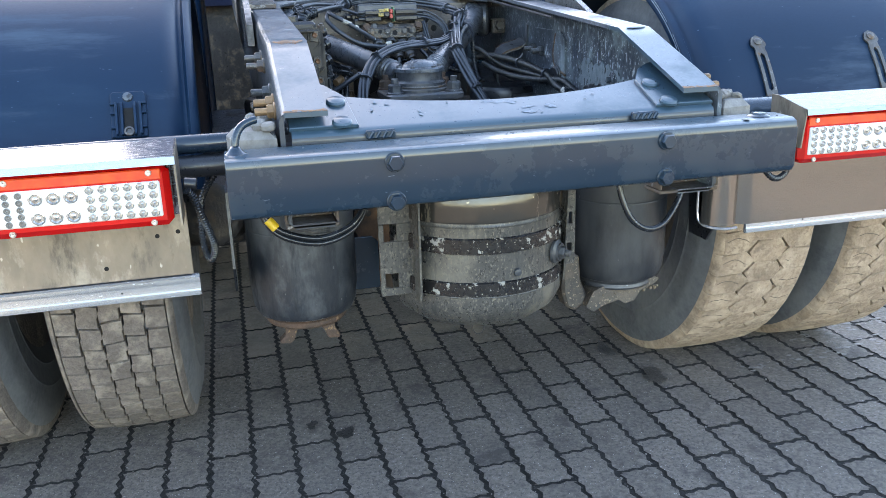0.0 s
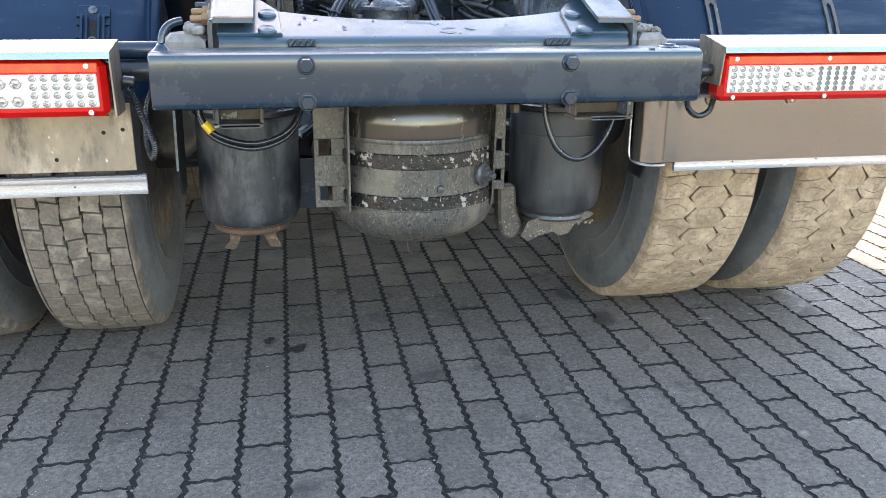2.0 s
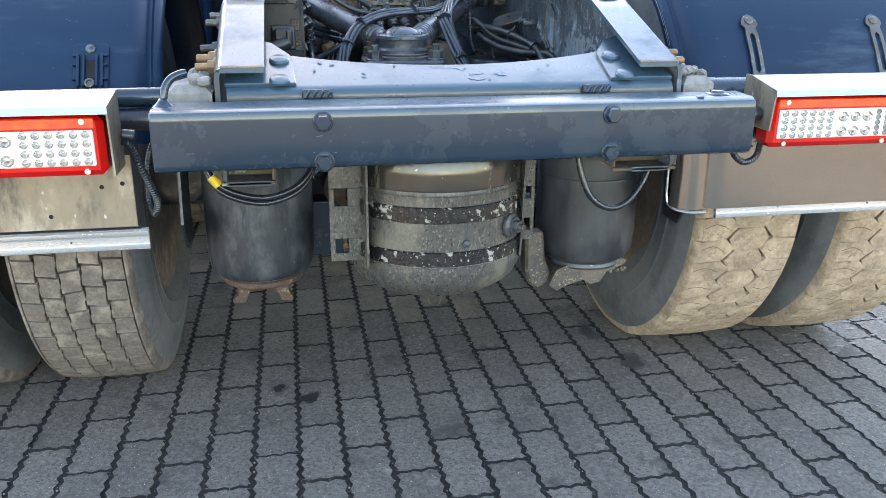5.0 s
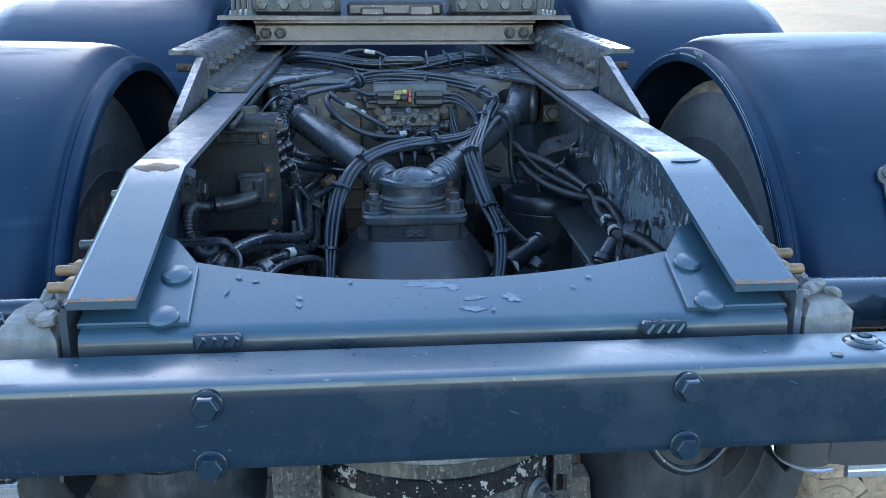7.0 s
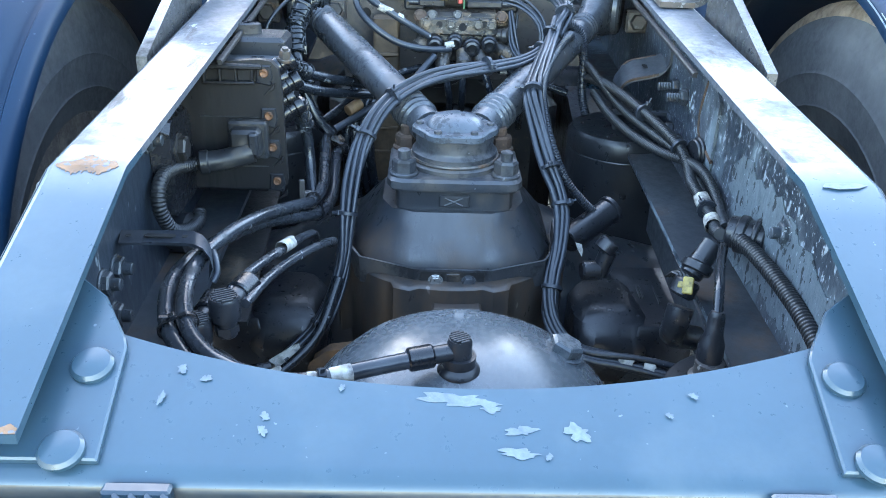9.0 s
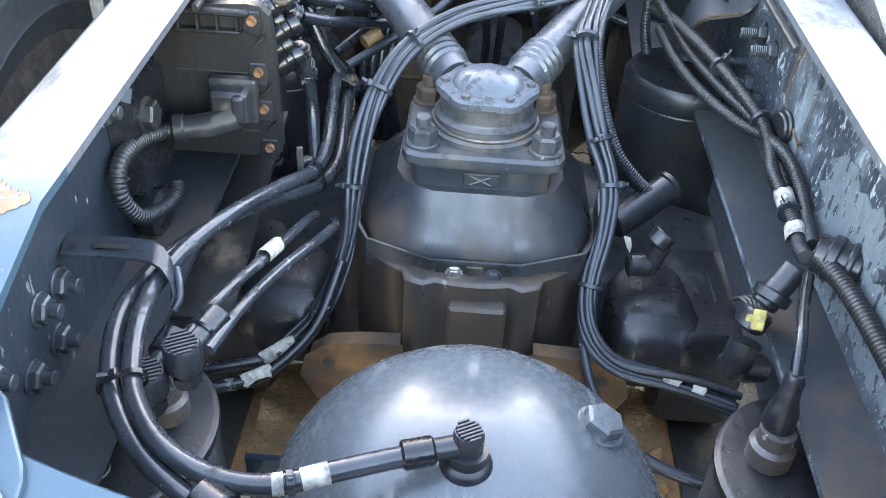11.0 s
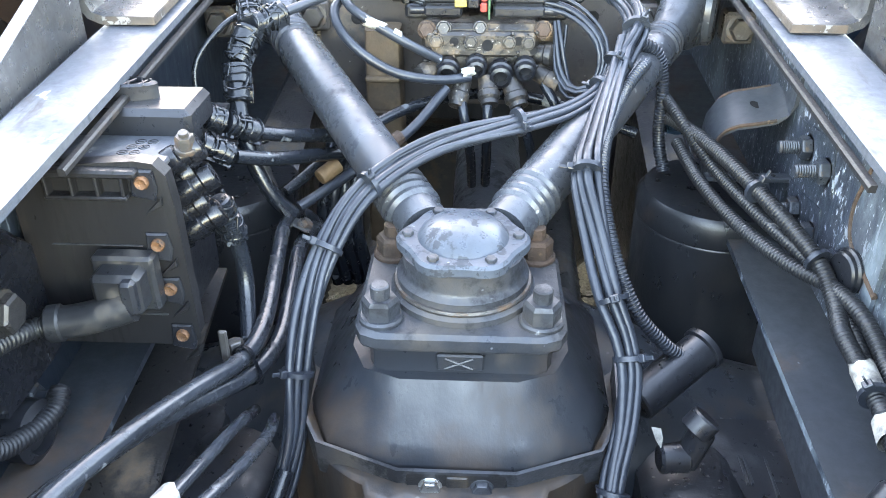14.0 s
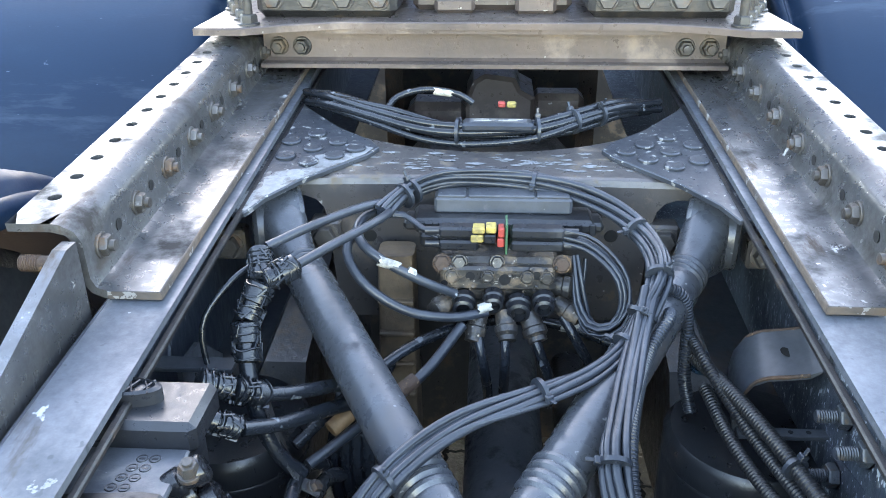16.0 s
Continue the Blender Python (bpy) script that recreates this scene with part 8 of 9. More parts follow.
LOOP = [(-0.235, 0.642, 0.562), (-0.19, 0.685, 0.60), (-0.162, 0.735, 0.67), (-0.155, 0.768, 0.743), (-0.145, 0.805, 0.80), (-0.128, 0.842, 0.846), (-0.094, 0.888, 0.885), (-0.03, 0.948, 0.906), (0.057, 0.999, 0.912), (0.12, 1.045, 0.912), (0.160, 1.085, 0.925), (0.182, 1.115, 0.952), (0.200, 1.151, 0.975), (0.198, 1.21, 0.988), (0.170, 1.268, 1.0), (0.125, 1.305, 1.012), (0.06, 1.325, 1.022), (-0.02, 1.328, 1.026), (-0.075, 1.318, 1.024), (-0.115, 1.285, 1.014), (-0.135, 1.25, 1.004)]
bundle(LOOP, 9, 0.0043, 0.0095, 1, "thin painted cable in the tied loop")
RIGHT = [(0.185, 1.13, 0.965), (0.165, 1.07, 0.935), (0.140, 0.98, 0.915), (0.123, 0.905, 0.90), (0.133, 0.855, 0.855), (0.146, 0.811, 0.808), (0.163, 0.782, 0.76), (0.160, 0.745, 0.71), (0.146, 0.702, 0.655), (0.152, 0.665, 0.615), (0.185, 0.640, 0.59), (0.259, 0.626, 0.582), (0.33, 0.60, 0.575)]
bundle(RIGHT, 7, 0.0046, 0.0088, 2, "thin painted cable tied down the side of the axle")
bundle([(0.146, 0.702, 0.655), (0.144, 0.66, 0.60), (0.165, 0.61, 0.555), (0.215, 0.56, 0.525), (0.29, 0.53, 0.515)], 2, 0.0065, 0.006, 3, "thin black cable under the axle")
for p, d, r in (((-0.155, 0.768, 0.743), (0.1, 0.4, 1), 0.0145), ((-0.131, 0.838, 0.842), (0.35, 0.6, 0.7), 0.0145), ((-0.094, 0.888, 0.886), (0.7, 0.7, 0.3), 0.0145), ((0.057, 0.999, 0.912), (0.85, 0.5, 0.05), 0.0145), ((0.156, 1.08, 0.923), (0.6, 0.6, 0.4), 0.016), ((0.176, 1.108, 0.946), (0.4, 0.5, 0.6), 0.017), ((0.200, 1.151, 0.975), (0.1, 0.9, 0.4), 0.0155), ((0.186, 1.24, 0.994), (-0.4, 0.9, 0.2), 0.0145),
                ((0.06, 1.325, 1.022), (-1, 0.2, 0.1), 0.0145), ((-0.11, 1.288, 1.015), (-0.7, -0.7, -0.2), 0.016), ((-0.10, 1.298, 1.018), (-0.7, -0.7, -0.2), 0.016),
                ((0.123, 0.905, 0.90), (-0.1, -0.8, -0.5), 0.0145), ((0.146, 0.811, 0.808), (0.3, -0.6, -0.8), 0.0145), ((0.163, 0.782, 0.76), (0.1, -0.6, -0.8), 0.0145), ((0.148, 0.705, 0.66), (-0.2, -0.6, -0.8), 0.0145), ((-0.19, 0.685, 0.60), (0.4, 0.5, 0.7), 0.0145)):
    tie(p, d, r, hash(round(p[0] * 1000)) % 6)
tape((-0.255, 0.634, 0.560), (-0.215, 0.656, 0.578), 0.010)
tape((-0.270, 0.592, 0.562), (-0.235, 0.612, 0.568), 0.009)
tape((0.240, 0.633, 0.584), (0.262, 0.626, 0.582), 0.011)
tape((0.274, 0.622, 0.581), (0.290, 0.616, 0.579), 0.010)
hose("air_pipe", [(-0.40, 0.60, 0.555), (-0.33, 0.61, 0.558), (-0.255, 0.634, 0.560)], 0.0085, M_HOSE, "black air pipe to the brake")
hose("air_pipe", [(-0.40, 0.56, 0.56), (-0.33, 0.572, 0.562), (-0.270, 0.592, 0.562), (-0.235, 0.612, 0.568), (-0.19, 0.66, 0.60), (-0.165, 0.72, 0.66)], 0.0078, M_HOSE, "black air pipe to the brake")
bit = Mesh().add([(0.180, 0.730, 0.722), (0.190, 0.733, 0.718), (0.192, 0.728, 0.710), (0.184, 0.724, 0.712)], [(0, 1, 2, 3)]).add([(0.184, 0.724, 0.712), (0.192, 0.728, 0.710), (0.190, 0.722, 0.703)], [(0, 1, 2)])
part("torn_tape", bit, M_WHITE, truck, "torn scrap of white tape", smooth=0)
# ribbed sleeve and the tube it enters, right of the joint
hose("corrugated_sleeve", [(0.205, 1.17, 0.90), (0.212, 1.14, 0.93), (0.205, 1.10, 0.945), (0.178, 1.06, 0.925), (0.152, 0.98, 0.91), (0.140, 0.91, 0.885), (0.152, 0.86, 0.83), (0.175, 0.835, 0.78), (0.205, 0.83, 0.745), (0.228, 0.832, 0.725)], 0.0072, M_CABLE, "thin corrugated sleeve", (0.0038, 0.0012))
hose("sleeve_drop", [(0.205, 1.16, 0.955), (0.232, 1.165, 0.94), (0.245, 1.17, 0.90), (0.247, 1.16, 0.83), (0.255, 1.14, 0.79)], 0.0085, M_CABLE, "corrugated sleeve hanging from the loop", (0.0042, 0.0013))
st = Mesh().rod((0.180, 0.798, 0.692), (0.252, 0.850, 0.722), 0.021, 20, 0.002)
st.lathe([(0.021, 0), (0.024, 0.002), (0.024, 0.008), (0.019, 0.009), (0.018, 0.001), (0, 0.0)], turned((0.250, 0.8486, 0.7212), (0.8, 0.58, 0.34)), 20)
part("sensor_tube", st, M_BLACK, truck, "black plastic sleeve holding the sensor lead")
part("sensor_plug", Mesh().rod((0.222, 0.748, 0.66), (0.236, 0.752, 0.70), 0.013, 14, 0.002).rod((0.226, 0.75, 0.70), (0.238, 0.754, 0.715), 0.016, 14, 0.002).rod((0.196, 0.745, 0.668), (0.226, 0.748, 0.668), 0.015, 12, 0.003), M_BLACK, truck, "black sensor plug on the axle")

# thick air hoses on the left
A = [(-0.036, 0.309, 0.797), (-0.062, 0.301, 0.796), (-0.10, 0.287, 0.795), (-0.145, 0.272, 0.793), (-0.19, 0.275, 0.795), (-0.235, 0.300, 0.797), (-0.268, 0.342, 0.80), (-0.284, 0.385, 0.803), (-0.292, 0.43, 0.808), (-0.290, 0.478, 0.812), (-0.275, 0.54, 0.812), (-0.25, 0.61, 0.805), (-0.225, 0.69, 0.785), (-0.203, 0.755, 0.768), (-0.196, 0.815, 0.768), (-0.203, 0.90, 0.778), (-0.210, 0.985, 0.785), (-0.205, 1.05, 0.765), (-0.19, 1.12, 0.70), (-0.17, 1.20, 0.62)]
B = [(-0.165, 0.245, 0.775), (-0.20, 0.262, 0.780), (-0.25, 0.298, 0.785), (-0.29, 0.35, 0.792), (-0.308, 0.40, 0.797), (-0.314, 0.445, 0.800), (-0.306, 0.495, 0.802), (-0.285, 0.56, 0.797), (-0.255, 0.635, 0.785), (-0.225, 0.70, 0.765), (-0.198, 0.760, 0.746), (-0.184, 0.82, 0.745), (-0.188, 0.90, 0.755), (-0.192, 0.985, 0.762), (-0.185, 1.06, 0.74), (-0.17, 1.14, 0.67)]
hose("air_hose", A, 0.0084, M_HOSEG, "thick shiny black air hose from the tank", None, 14)
hose("air_hose", B, 0.0090, M_HOSEG, "thick shiny black air hose beside the first", None, 14)
hose("air_hose", [(-0.245, 0.400, 0.805), (-0.238, 0.44, 0.806), (-0.222, 0.50, 0.80), (-0.205, 0.56, 0.79), (-0.195, 0.62, 0.775), (-0.193, 0.69, 0.745), (-0.20, 0.76, 0.70)], 0.0056, M_HOSEG, "black air hose to the bellows", None, 12)
hose("air_hose", [(-0.225, 0.398, 0.80), (-0.212, 0.46, 0.798), (-0.192, 0.54, 0.785), (-0.172, 0.61, 0.768), (-0.166, 0.68, 0.74), (-0.178, 0.75, 0.70)], 0.0056, M_HOSEG, "black air hose to the bellows", None, 12)
tape((-0.212, 0.535, 0.797), (-0.204, 0.57, 0.79), 0.0082)
wrap(A, 0.072, 0.094, 0.0087)
wrap(A, 0.102, 0.118, 0.0087)
tie((-0.131, 0.2755, 0.7935), (-0.95, -0.3, 0), 0.0090, 1.0)
strap_tie((-0.2745, 0.358, 0.801), (-0.293, 0.356, 0.7925), (-0.35, 0.93, 0.1), 0.0092)
strap_tie((-0.2025, 0.757, 0.768), (-0.1985, 0.759, 0.7465), (0.25, 0.9, -0.2), 0.0092)
hk = Mesh().strip([(-0.386, 0.505, 0.828), (-0.350, 0.505, 0.829), (-0.318, 0.504, 0.830), (-0.302, 0.500, 0.831), (-0.290, 0.494, 0.829), (-0.281, 0.486, 0.822), (-0.277, 0.480, 0.811), (-0.281, 0.476, 0.801)], (0.006, -0.027, -0.003), (0, 0, 0.0035))
hko = part("hose_clip", hk, M_CABLE, truck, "flat steel hook clip holding the hoses to the rail", smooth=40)
part("slot", Mesh().prism([(-0.352, -0.004), (-0.322, -0.004), (-0.319, 0), (-0.322, 0.004), (-0.352, 0.004), (-0.355, 0)], 0.8318, 0.8330, Matrix.Translation((0, 0.4905, 0))), M_HOLE, hko, "dark slot in the clip")
for x in (-0.372, -0.309):
    part("hole", Mesh().lathe([(0, 0.0004), (0.0035, 0.0004), (0.0035, 0)], turned((x, 0.489, 0.8326), (0, 0, 1)), 10), M_HOLE, hko)
part("hook_lip", Mesh().tube([(-0.277, 0.484, 0.817), (-0.271, 0.470, 0.812), (-0.268, 0.458, 0.803), (-0.272, 0.452, 0.795)], 0.0036, 8, 0.006), M_CABLE, hko, "bent end of the clip", smooth=75)
hk2 = Mesh().strip([(-0.245, 1.03, 0.88), (-0.235, 1.025, 0.84), (-0.222, 1.015, 0.805), (-0.205, 1.005, 0.782), (-0.186, 1.0, 0.776)], (0.002, -0.018, 0), (0.003, 0, 0.002))
part("hose_clip", hk2, M_STEEL, truck, "curved steel hose hook, paint scraped")
part("hook_nut", Mesh().hexbolt((-0.190, 0.994, 0.779), (0.7, 0, 0.6), 0.007, 0.008), M_BOLT, truck, "small rusty nut on the hook")
# fittings
def elbow(p, d_up, d_out, r, label):
    p, o = Vector(p), Vector(d_out).normalized()
    m = Mesh().rod(p, p + Vector((0, 0, 0.030)), r * 0.85, 16, 0.002).rod(p + Vector((0, 0, 0.006)), p + Vector((0, 0, 0.014)), r * 1.05, 6)
    t = p + Vector((0, 0, 0.034))
    m.lathe([(r * 1.25, -0.012), (r * 1.3, -0.008), (r * 1.3, 0.010), (r * 1.15, 0.014), (0, 0.0145)], Matrix.Translation(t), 20)
    m.rod(t, t + o * 0.034, r * 0.95, 16, 0.002)
    ob = part("elbow_fitting", m, M_BLACK, truck, label)
    part("collar", Mesh().rod(t + o * 0.026, t + o * 0.052, r * 1.25, 18, 0.002), M_FIT, ob, "black clamping collar")
    for k in range(7):
        y = -r * 1.05 + r * 0.35 * k
        hw = math.sqrt(max(0.05, 1 - (y / (r * 1.2)) ** 2)) * r * 1.05
        part("rib", Mesh().box((-hw, y - 0.0010, 0.0135), (hw, y + 0.0010, 0.0165), 0.0005, Matrix.Translation(t) @ Euler((0, 0, 0.5)).to_matrix().to_4x4()), M_BLACK, ob)
    return ob


elbow((-0.003, 0.319, 0.765), None, (-0.95, -0.26, -0.06), 0.0094, "black ribbed elbow fitting on the tank")
elbow((-0.245, 0.392, 0.764), None, (0.3, 0.9, 0.05), 0.0125, "black elbow fitting on the bellows")
elbow((-0.272, 0.376, 0.745), None, (0.2, 0.95, 0.2), 0.0125, "black elbow fitting on the bellows")
elbow((-0.150, 0.235, 0.752), None, (-0.8, 0.5, 0), 0.0135, "black ribbed elbow fitting behind the crossmember")
hose("air_stud_pipe", [(-0.292, 0.44, 0.70), (-0.285, 0.42, 0.73), (-0.272, 0.39, 0.755)], 0.011, M_BLACK, "black riser of the bellows fitting")
# right bellows inlet and cables
part("inlet_boot", Mesh().lathe([(0.014, 0), (0.0155, 0.010), (0.0150, 0.026), (0.0105, 0.040), (0.0100, 0.060), (0.007, 0.066)], turned((0.292, 0.445, 0.705), (0.05, 0.15, 1)), 16), M_BLACK, truck, "black rubber boot on the bellows inlet")
hose("inlet_cable", [(0.296, 0.455, 0.765), (0.304, 0.485, 0.785), (0.318, 0.53, 0.79), (0.335, 0.575, 0.795)], 0.006, M_HOSE, "thin black cable to the bellows inlet")
R1 = [(0.255, 1.17, 0.855), (0.275, 1.10, 0.862), (0.300, 1.02, 0.858), (0.328, 0.93, 0.845), (0.350, 0.86, 0.828), (0.356, 0.82, 0.81), (0.350, 0.775, 0.802), (0.352, 0.73, 0.795), (0.352, 0.68, 0.79), (0.345, 0.635, 0.79), (0.338, 0.60, 0.80)]
R2 = [(0.262, 1.12, 0.84), (0.275, 1.04, 0.825), (0.298, 0.96, 0.815), (0.330, 0.88, 0.812), (0.358, 0.83, 0.815), (0.368, 0.78, 0.815), (0.372, 0.73, 0.80), (0.366, 0.68, 0.792), (0.356, 0.63, 0.795)]
R3 = [(0.250, 1.19, 0.88), (0.258, 1.13, 0.875), (0.290, 1.05, 0.84), (0.318, 0.955, 0.828), (0.348, 0.87, 0.818), (0.364, 0.80, 0.80), (0.362, 0.72, 0.785), (0.348, 0.66, 0.782)]
for i, r in enumerate((R1, R2, R3)):
    hose("corrugated_conduit", r, (0.0088, 0.0080, 0.0074)[i], M_CONDUIT, "black corrugated cable conduit on the right rail", (0.0040, 0.0010), 12)
hose("conduit_tail", [(0.352, 0.605, 0.80), (0.362, 0.56, 0.80), (0.370, 0.50, 0.795), (0.376, 0.43, 0.785), (0.378, 0.37, 0.77), (0.376, 0.30, 0.75)], 0.0105, M_CONDUIT, "black corrugated conduit towards the tail", (0.0046, 0.0013), 14)
tie((0.350, 0.86, 0.828), (0.4, -0.9, -0.3), 0.0125, 0.3)
tie((0.352, 0.70, 0.792), (0, -1, -0.1), 0.0125, 2.2)
tie((0.3165, 0.967, 0.850), (0.3, -0.95, -0.1), 0.0125, 1.2)
tape((0.353, 0.735, 0.796), (0.352, 0.70, 0.792), 0.0115)
tape((0.350, 0.672, 0.790), (0.345, 0.645, 0.789), 0.0115)
plug = Mesh().rod((0.352, 0.612, 0.80), (0.392, 0.585, 0.80), 0.021, 20, 0.002).rod((0.362, 0.605, 0.80), (0.372, 0.598, 0.80), 0.025, 20, 0.002).rod((0.379, 0.594, 0.80), (0.385, 0.59, 0.80), 0.026, 20, 0.002)
part("round_connector", plug, M_BLACK, truck, "black threaded round connector")
ring = Mesh().rod((0.366, 0.842, 0.826), (0.384, 0.846, 0.826), 0.020, 20, 0.002).rod((0.372, 0.844, 0.826), (0.378, 0.845, 0.826), 0.023, 20, 0.002)
part("cable_grommet", ring, M_BLACK, truck, "black grommet in the rail")
yc = Mesh().rod((0.330, 0.595, 0.79), (0.300, 0.575, 0.752), 0.0145, 16, 0.002).rod((0.312, 0.583, 0.768), (0.306, 0.578, 0.757), 0.020, 16, 0.002).rod((0.298, 0.572, 0.748), (0.288, 0.566, 0.728), 0.017, 16, 0.003)
ycon = part("round_plug", yc, M_BLACK, truck, "black plug with a yellow lock")
part("yellow_lock", Mesh().box((-0.008, -0.011, 0), (0.005, 0.011, 0.005), 0.002, turned((0.294, 0.556, 0.748), (-0.2, -0.8, 0.5))).box((-0.014, -0.004, 0.001), (-0.007, 0.004, 0.004), 0.001, turned((0.294, 0.556, 0.748), (-0.2, -0.8, 0.5))), M_YELLOW, ycon, "bright yellow plug lock")
wr = Mesh()
for k in range(6):
    wr.tube([(0.278 + 0.004 * k, 0.60, 0.738), (0.283 + 0.004 * k, 0.585, 0.752 + 0.002 * k), (0.290 + 0.003 * k, 0.573, 0.744)], 0.0022, 5, 0.008)
tagged(part("wire_fringe", wr, M_GREASE, ycon, "fringe of loose black wires"), kind="stuff")
hose("bellows_pipe", [(0.29, 0.56, 0.715), (0.285, 0.555, 0.69), (0.292, 0.575, 0.665), (0.33, 0.59, 0.65)], 0.017, M_BLACK, "bent black pipe under the plug", None, 14)

# ---- valve block and modulator before the front crossmember ----
md = Mesh().box((-0.072, 1.292, 0.988), (0.110, 1.345, 1.012), 0.004)
mod = part("modulator", md, M_MODUL, truck, "black ribbed brake modulator box")
for x0, x1 in ((-0.068, -0.030), (-0.027, 0.060), (0.063, 0.106)):
    part("cover_panel", Mesh().box((x0, 1.294, 1.011), (x1, 1.341, 1.0145), 0.0015), M_MODUL, mod, "raised smooth panel of the cover")
fl_ = Mesh().box((-0.100, 1.268, 0.970), (0.138, 1.326, 0.990), 0.007).box((-0.112, 1.272, 0.972), (-0.088, 1.312, 0.986), 0.006).box((0.128, 1.272, 0.972), (0.150, 1.312, 0.986), 0.006)
for k in range(13):
    fl_.box((-0.092 + 0.0185 * k, 1.2655, 0.971), (-0.083 + 0.0185 * k, 1.270, 0.987), 0.0015)
fl_.box((-0.09, 1.262, 0.952), (-0.05, 1.30, 0.972), 0.004).box((0.090, 1.262, 0.952), (0.128, 1.30, 0.972), 0.004)
part("modulator_flange", fl_, M_PLUG, mod, "dark plastic base of the modulator with rounded lugs")
vb = Mesh().box((-0.066, 1.228, 0.890), (0.090, 1.30, 0.955), 0.006).box((-0.060, 1.215, 0.915), (0.085, 1.232, 0.948), 0.004)
valve = part("valve_block", vb, M_GRIME, truck, "brown-stained cast brake valve block with ports")
for x, z, r in ((-0.030, 0.902, 0.016), (0.008, 0.908, 0.014), (0.040, 0.898, 0.017), (0.072, 0.905, 0.015)):
    pm = Mesh().lathe([(r, 0), (r, 0.010), (r * 0.85, 0.012), (r * 0.85, 0.022), (r * 0.6, 0.024), (r * 0.55, 0.012), (0, 0.012)], turned((x, 1.216, z), (0, -1, -0.15)), 18)
    part("port", pm, M_BLACK, valve, "black round air port")
for x in (-0.045, 0.0, 0.05, 0.075):
    hexa("bolt", (x, 1.2145, 0.936), (0, -1, 0.1), 0.0070, 0.006, M_GRIME, valve)
for x, z, q in ((-0.022, 0.936, 0.006), (0.022, 0.932, 0.0075), (0.062, 0.938, 0.006), (0.082, 0.925, 0.005), (-0.055, 0.925, 0.0045)):
    part("bore", Mesh().lathe([(0, 0.0006), (q, 0.0006), (q, 0)], turned((x, 1.2148, z), (0, -1, 0)), 14), M_HOLE, valve)
for x, y, z, q, dv in ((-0.052, 1.212, 0.898, 0.012, (-0.6, -0.8, 0)), (0.092, 1.235, 0.915, 0.013, (1, -0.3, 0)), (0.090, 1.25, 0.935, 0.010, (1, -0.1, 0.3)), (0.024, 1.20, 0.880, 0.013, (0.1, -0.7, -0.7)), (-0.012, 1.20, 0.878, 0.012, (-0.2, -0.6, -0.7)), (0.058, 1.205, 0.876, 0.014, (0.3, -0.6, -0.7)), (0.098, 1.22, 0.89, 0.012, (0.8, -0.5, -0.3))):
    part("push_port", Mesh().lathe([(q, -0.012), (q, 0.006), (q * 1.15, 0.008), (q * 1.15, 0.016), (q * 0.9, 0.020), (q * 0.9, 0.026), (q * 0.6, 0.027)], turned((x, y, z), dv), 16), M_GRIME, valve, "grimy push-in port")
for k, (x, y, z) in enumerate(((0.024, 1.20, 0.880), (-0.012, 1.20, 0.878), (0.058, 1.205, 0.876), (0.098, 1.22, 0.89))):
    hose("drop_hose", [(x, y - 0.008, z - 0.008), (x + 0.006 * k, y - 0.025, z - 0.035), (x + 0.014 * k, y - 0.01, z - 0.09), (x + 0.016 * k, y + 0.06, z - 0.17)], 0.0068, M_HOSE, "black hose dropping from the valve block")
for x, z, q in ((-0.058, 0.948, 0.0095), (-0.036, 0.950, 0.0080), (0.094, 0.950, 0.0090), (0.012, 0.951, 0.0075)):
    hexa("rusty_bolt", (x, 1.226, z), (0, -1, 0.3), q, 0.008, M_GRIME if q < 0.009 else M_RUST, valve, "brown rusty bolt")
lump = Mesh()
rnd = random.Random(52)
for k in range(40):
    q = rnd.uniform(0.0014, 0.0034)
    lump.lathe([(q, -0.002), (q * 0.8, q * 0.5), (0, q * 0.8)], turned((rnd.uniform(-0.064, 0.088), 1.2135 + rnd.uniform(0, 0.003), rnd.uniform(0.893, 0.950)), (rnd.uniform(-0.3, 0.3), -1, rnd.uniform(-0.2, 0.6))), 6)
tagged(part("caked_dirt", lump, M_GRIME, valve, "caked dirt on the valve block"), kind="stuff")
# printed-circuit connector with coloured plugs
cc = Mesh().box((0.0215, 1.222, 0.963), (0.0245, 1.256, 1.004), 0.0008)
pcb = part("connector_board", cc, surface("green_board", (0.03, 0.10, 0.05), (0.05, 0.12, 0.06), rough=0.4, scale=40, fine=200, bump=0.1), truck, "upright green circuit board with coloured plugs")
for x0, x1, z0, z1, mt, nm in ((-0.020, -0.004, 0.990, 0.998, M_YELLOW, "yellow_plug"), (-0.003, 0.010, 0.991, 1.000, M_YELLOW, "yellow_plug"), (-0.022, -0.006, 0.978, 0.988, M_YELLOW, "yellow_plug"), (-0.005, 0.010, 0.977, 0.9885, M_BLACK, "black_plug"), (0.0115, 0.0205, 0.972, 0.984, M_REDC, "red_plug"), (0.0125, 0.0205, 0.9855, 0.998, M_REDC, "red_plug")):
    part(nm, Mesh().box((x0, 1.224, z0), (x1, 1.242, z1), 0.0015), mt, pcb)
for sx, x0, x1 in ((-1, -0.062, -0.012), (1, 0.028, 0.095)):
    for z in (0.972, 0.990):
        part("plug_body", Mesh().box((x0, 1.226, z - 0.007), (x1, 1.246, z + 0.007), 0.003).rod(((x0 + x1) / 2, 1.236, z), (x1 + 0.018 if sx > 0 else x0 - 0.018, 1.234, z), 0.0055, 10), M_BLACK, pcb, "black cable plug")
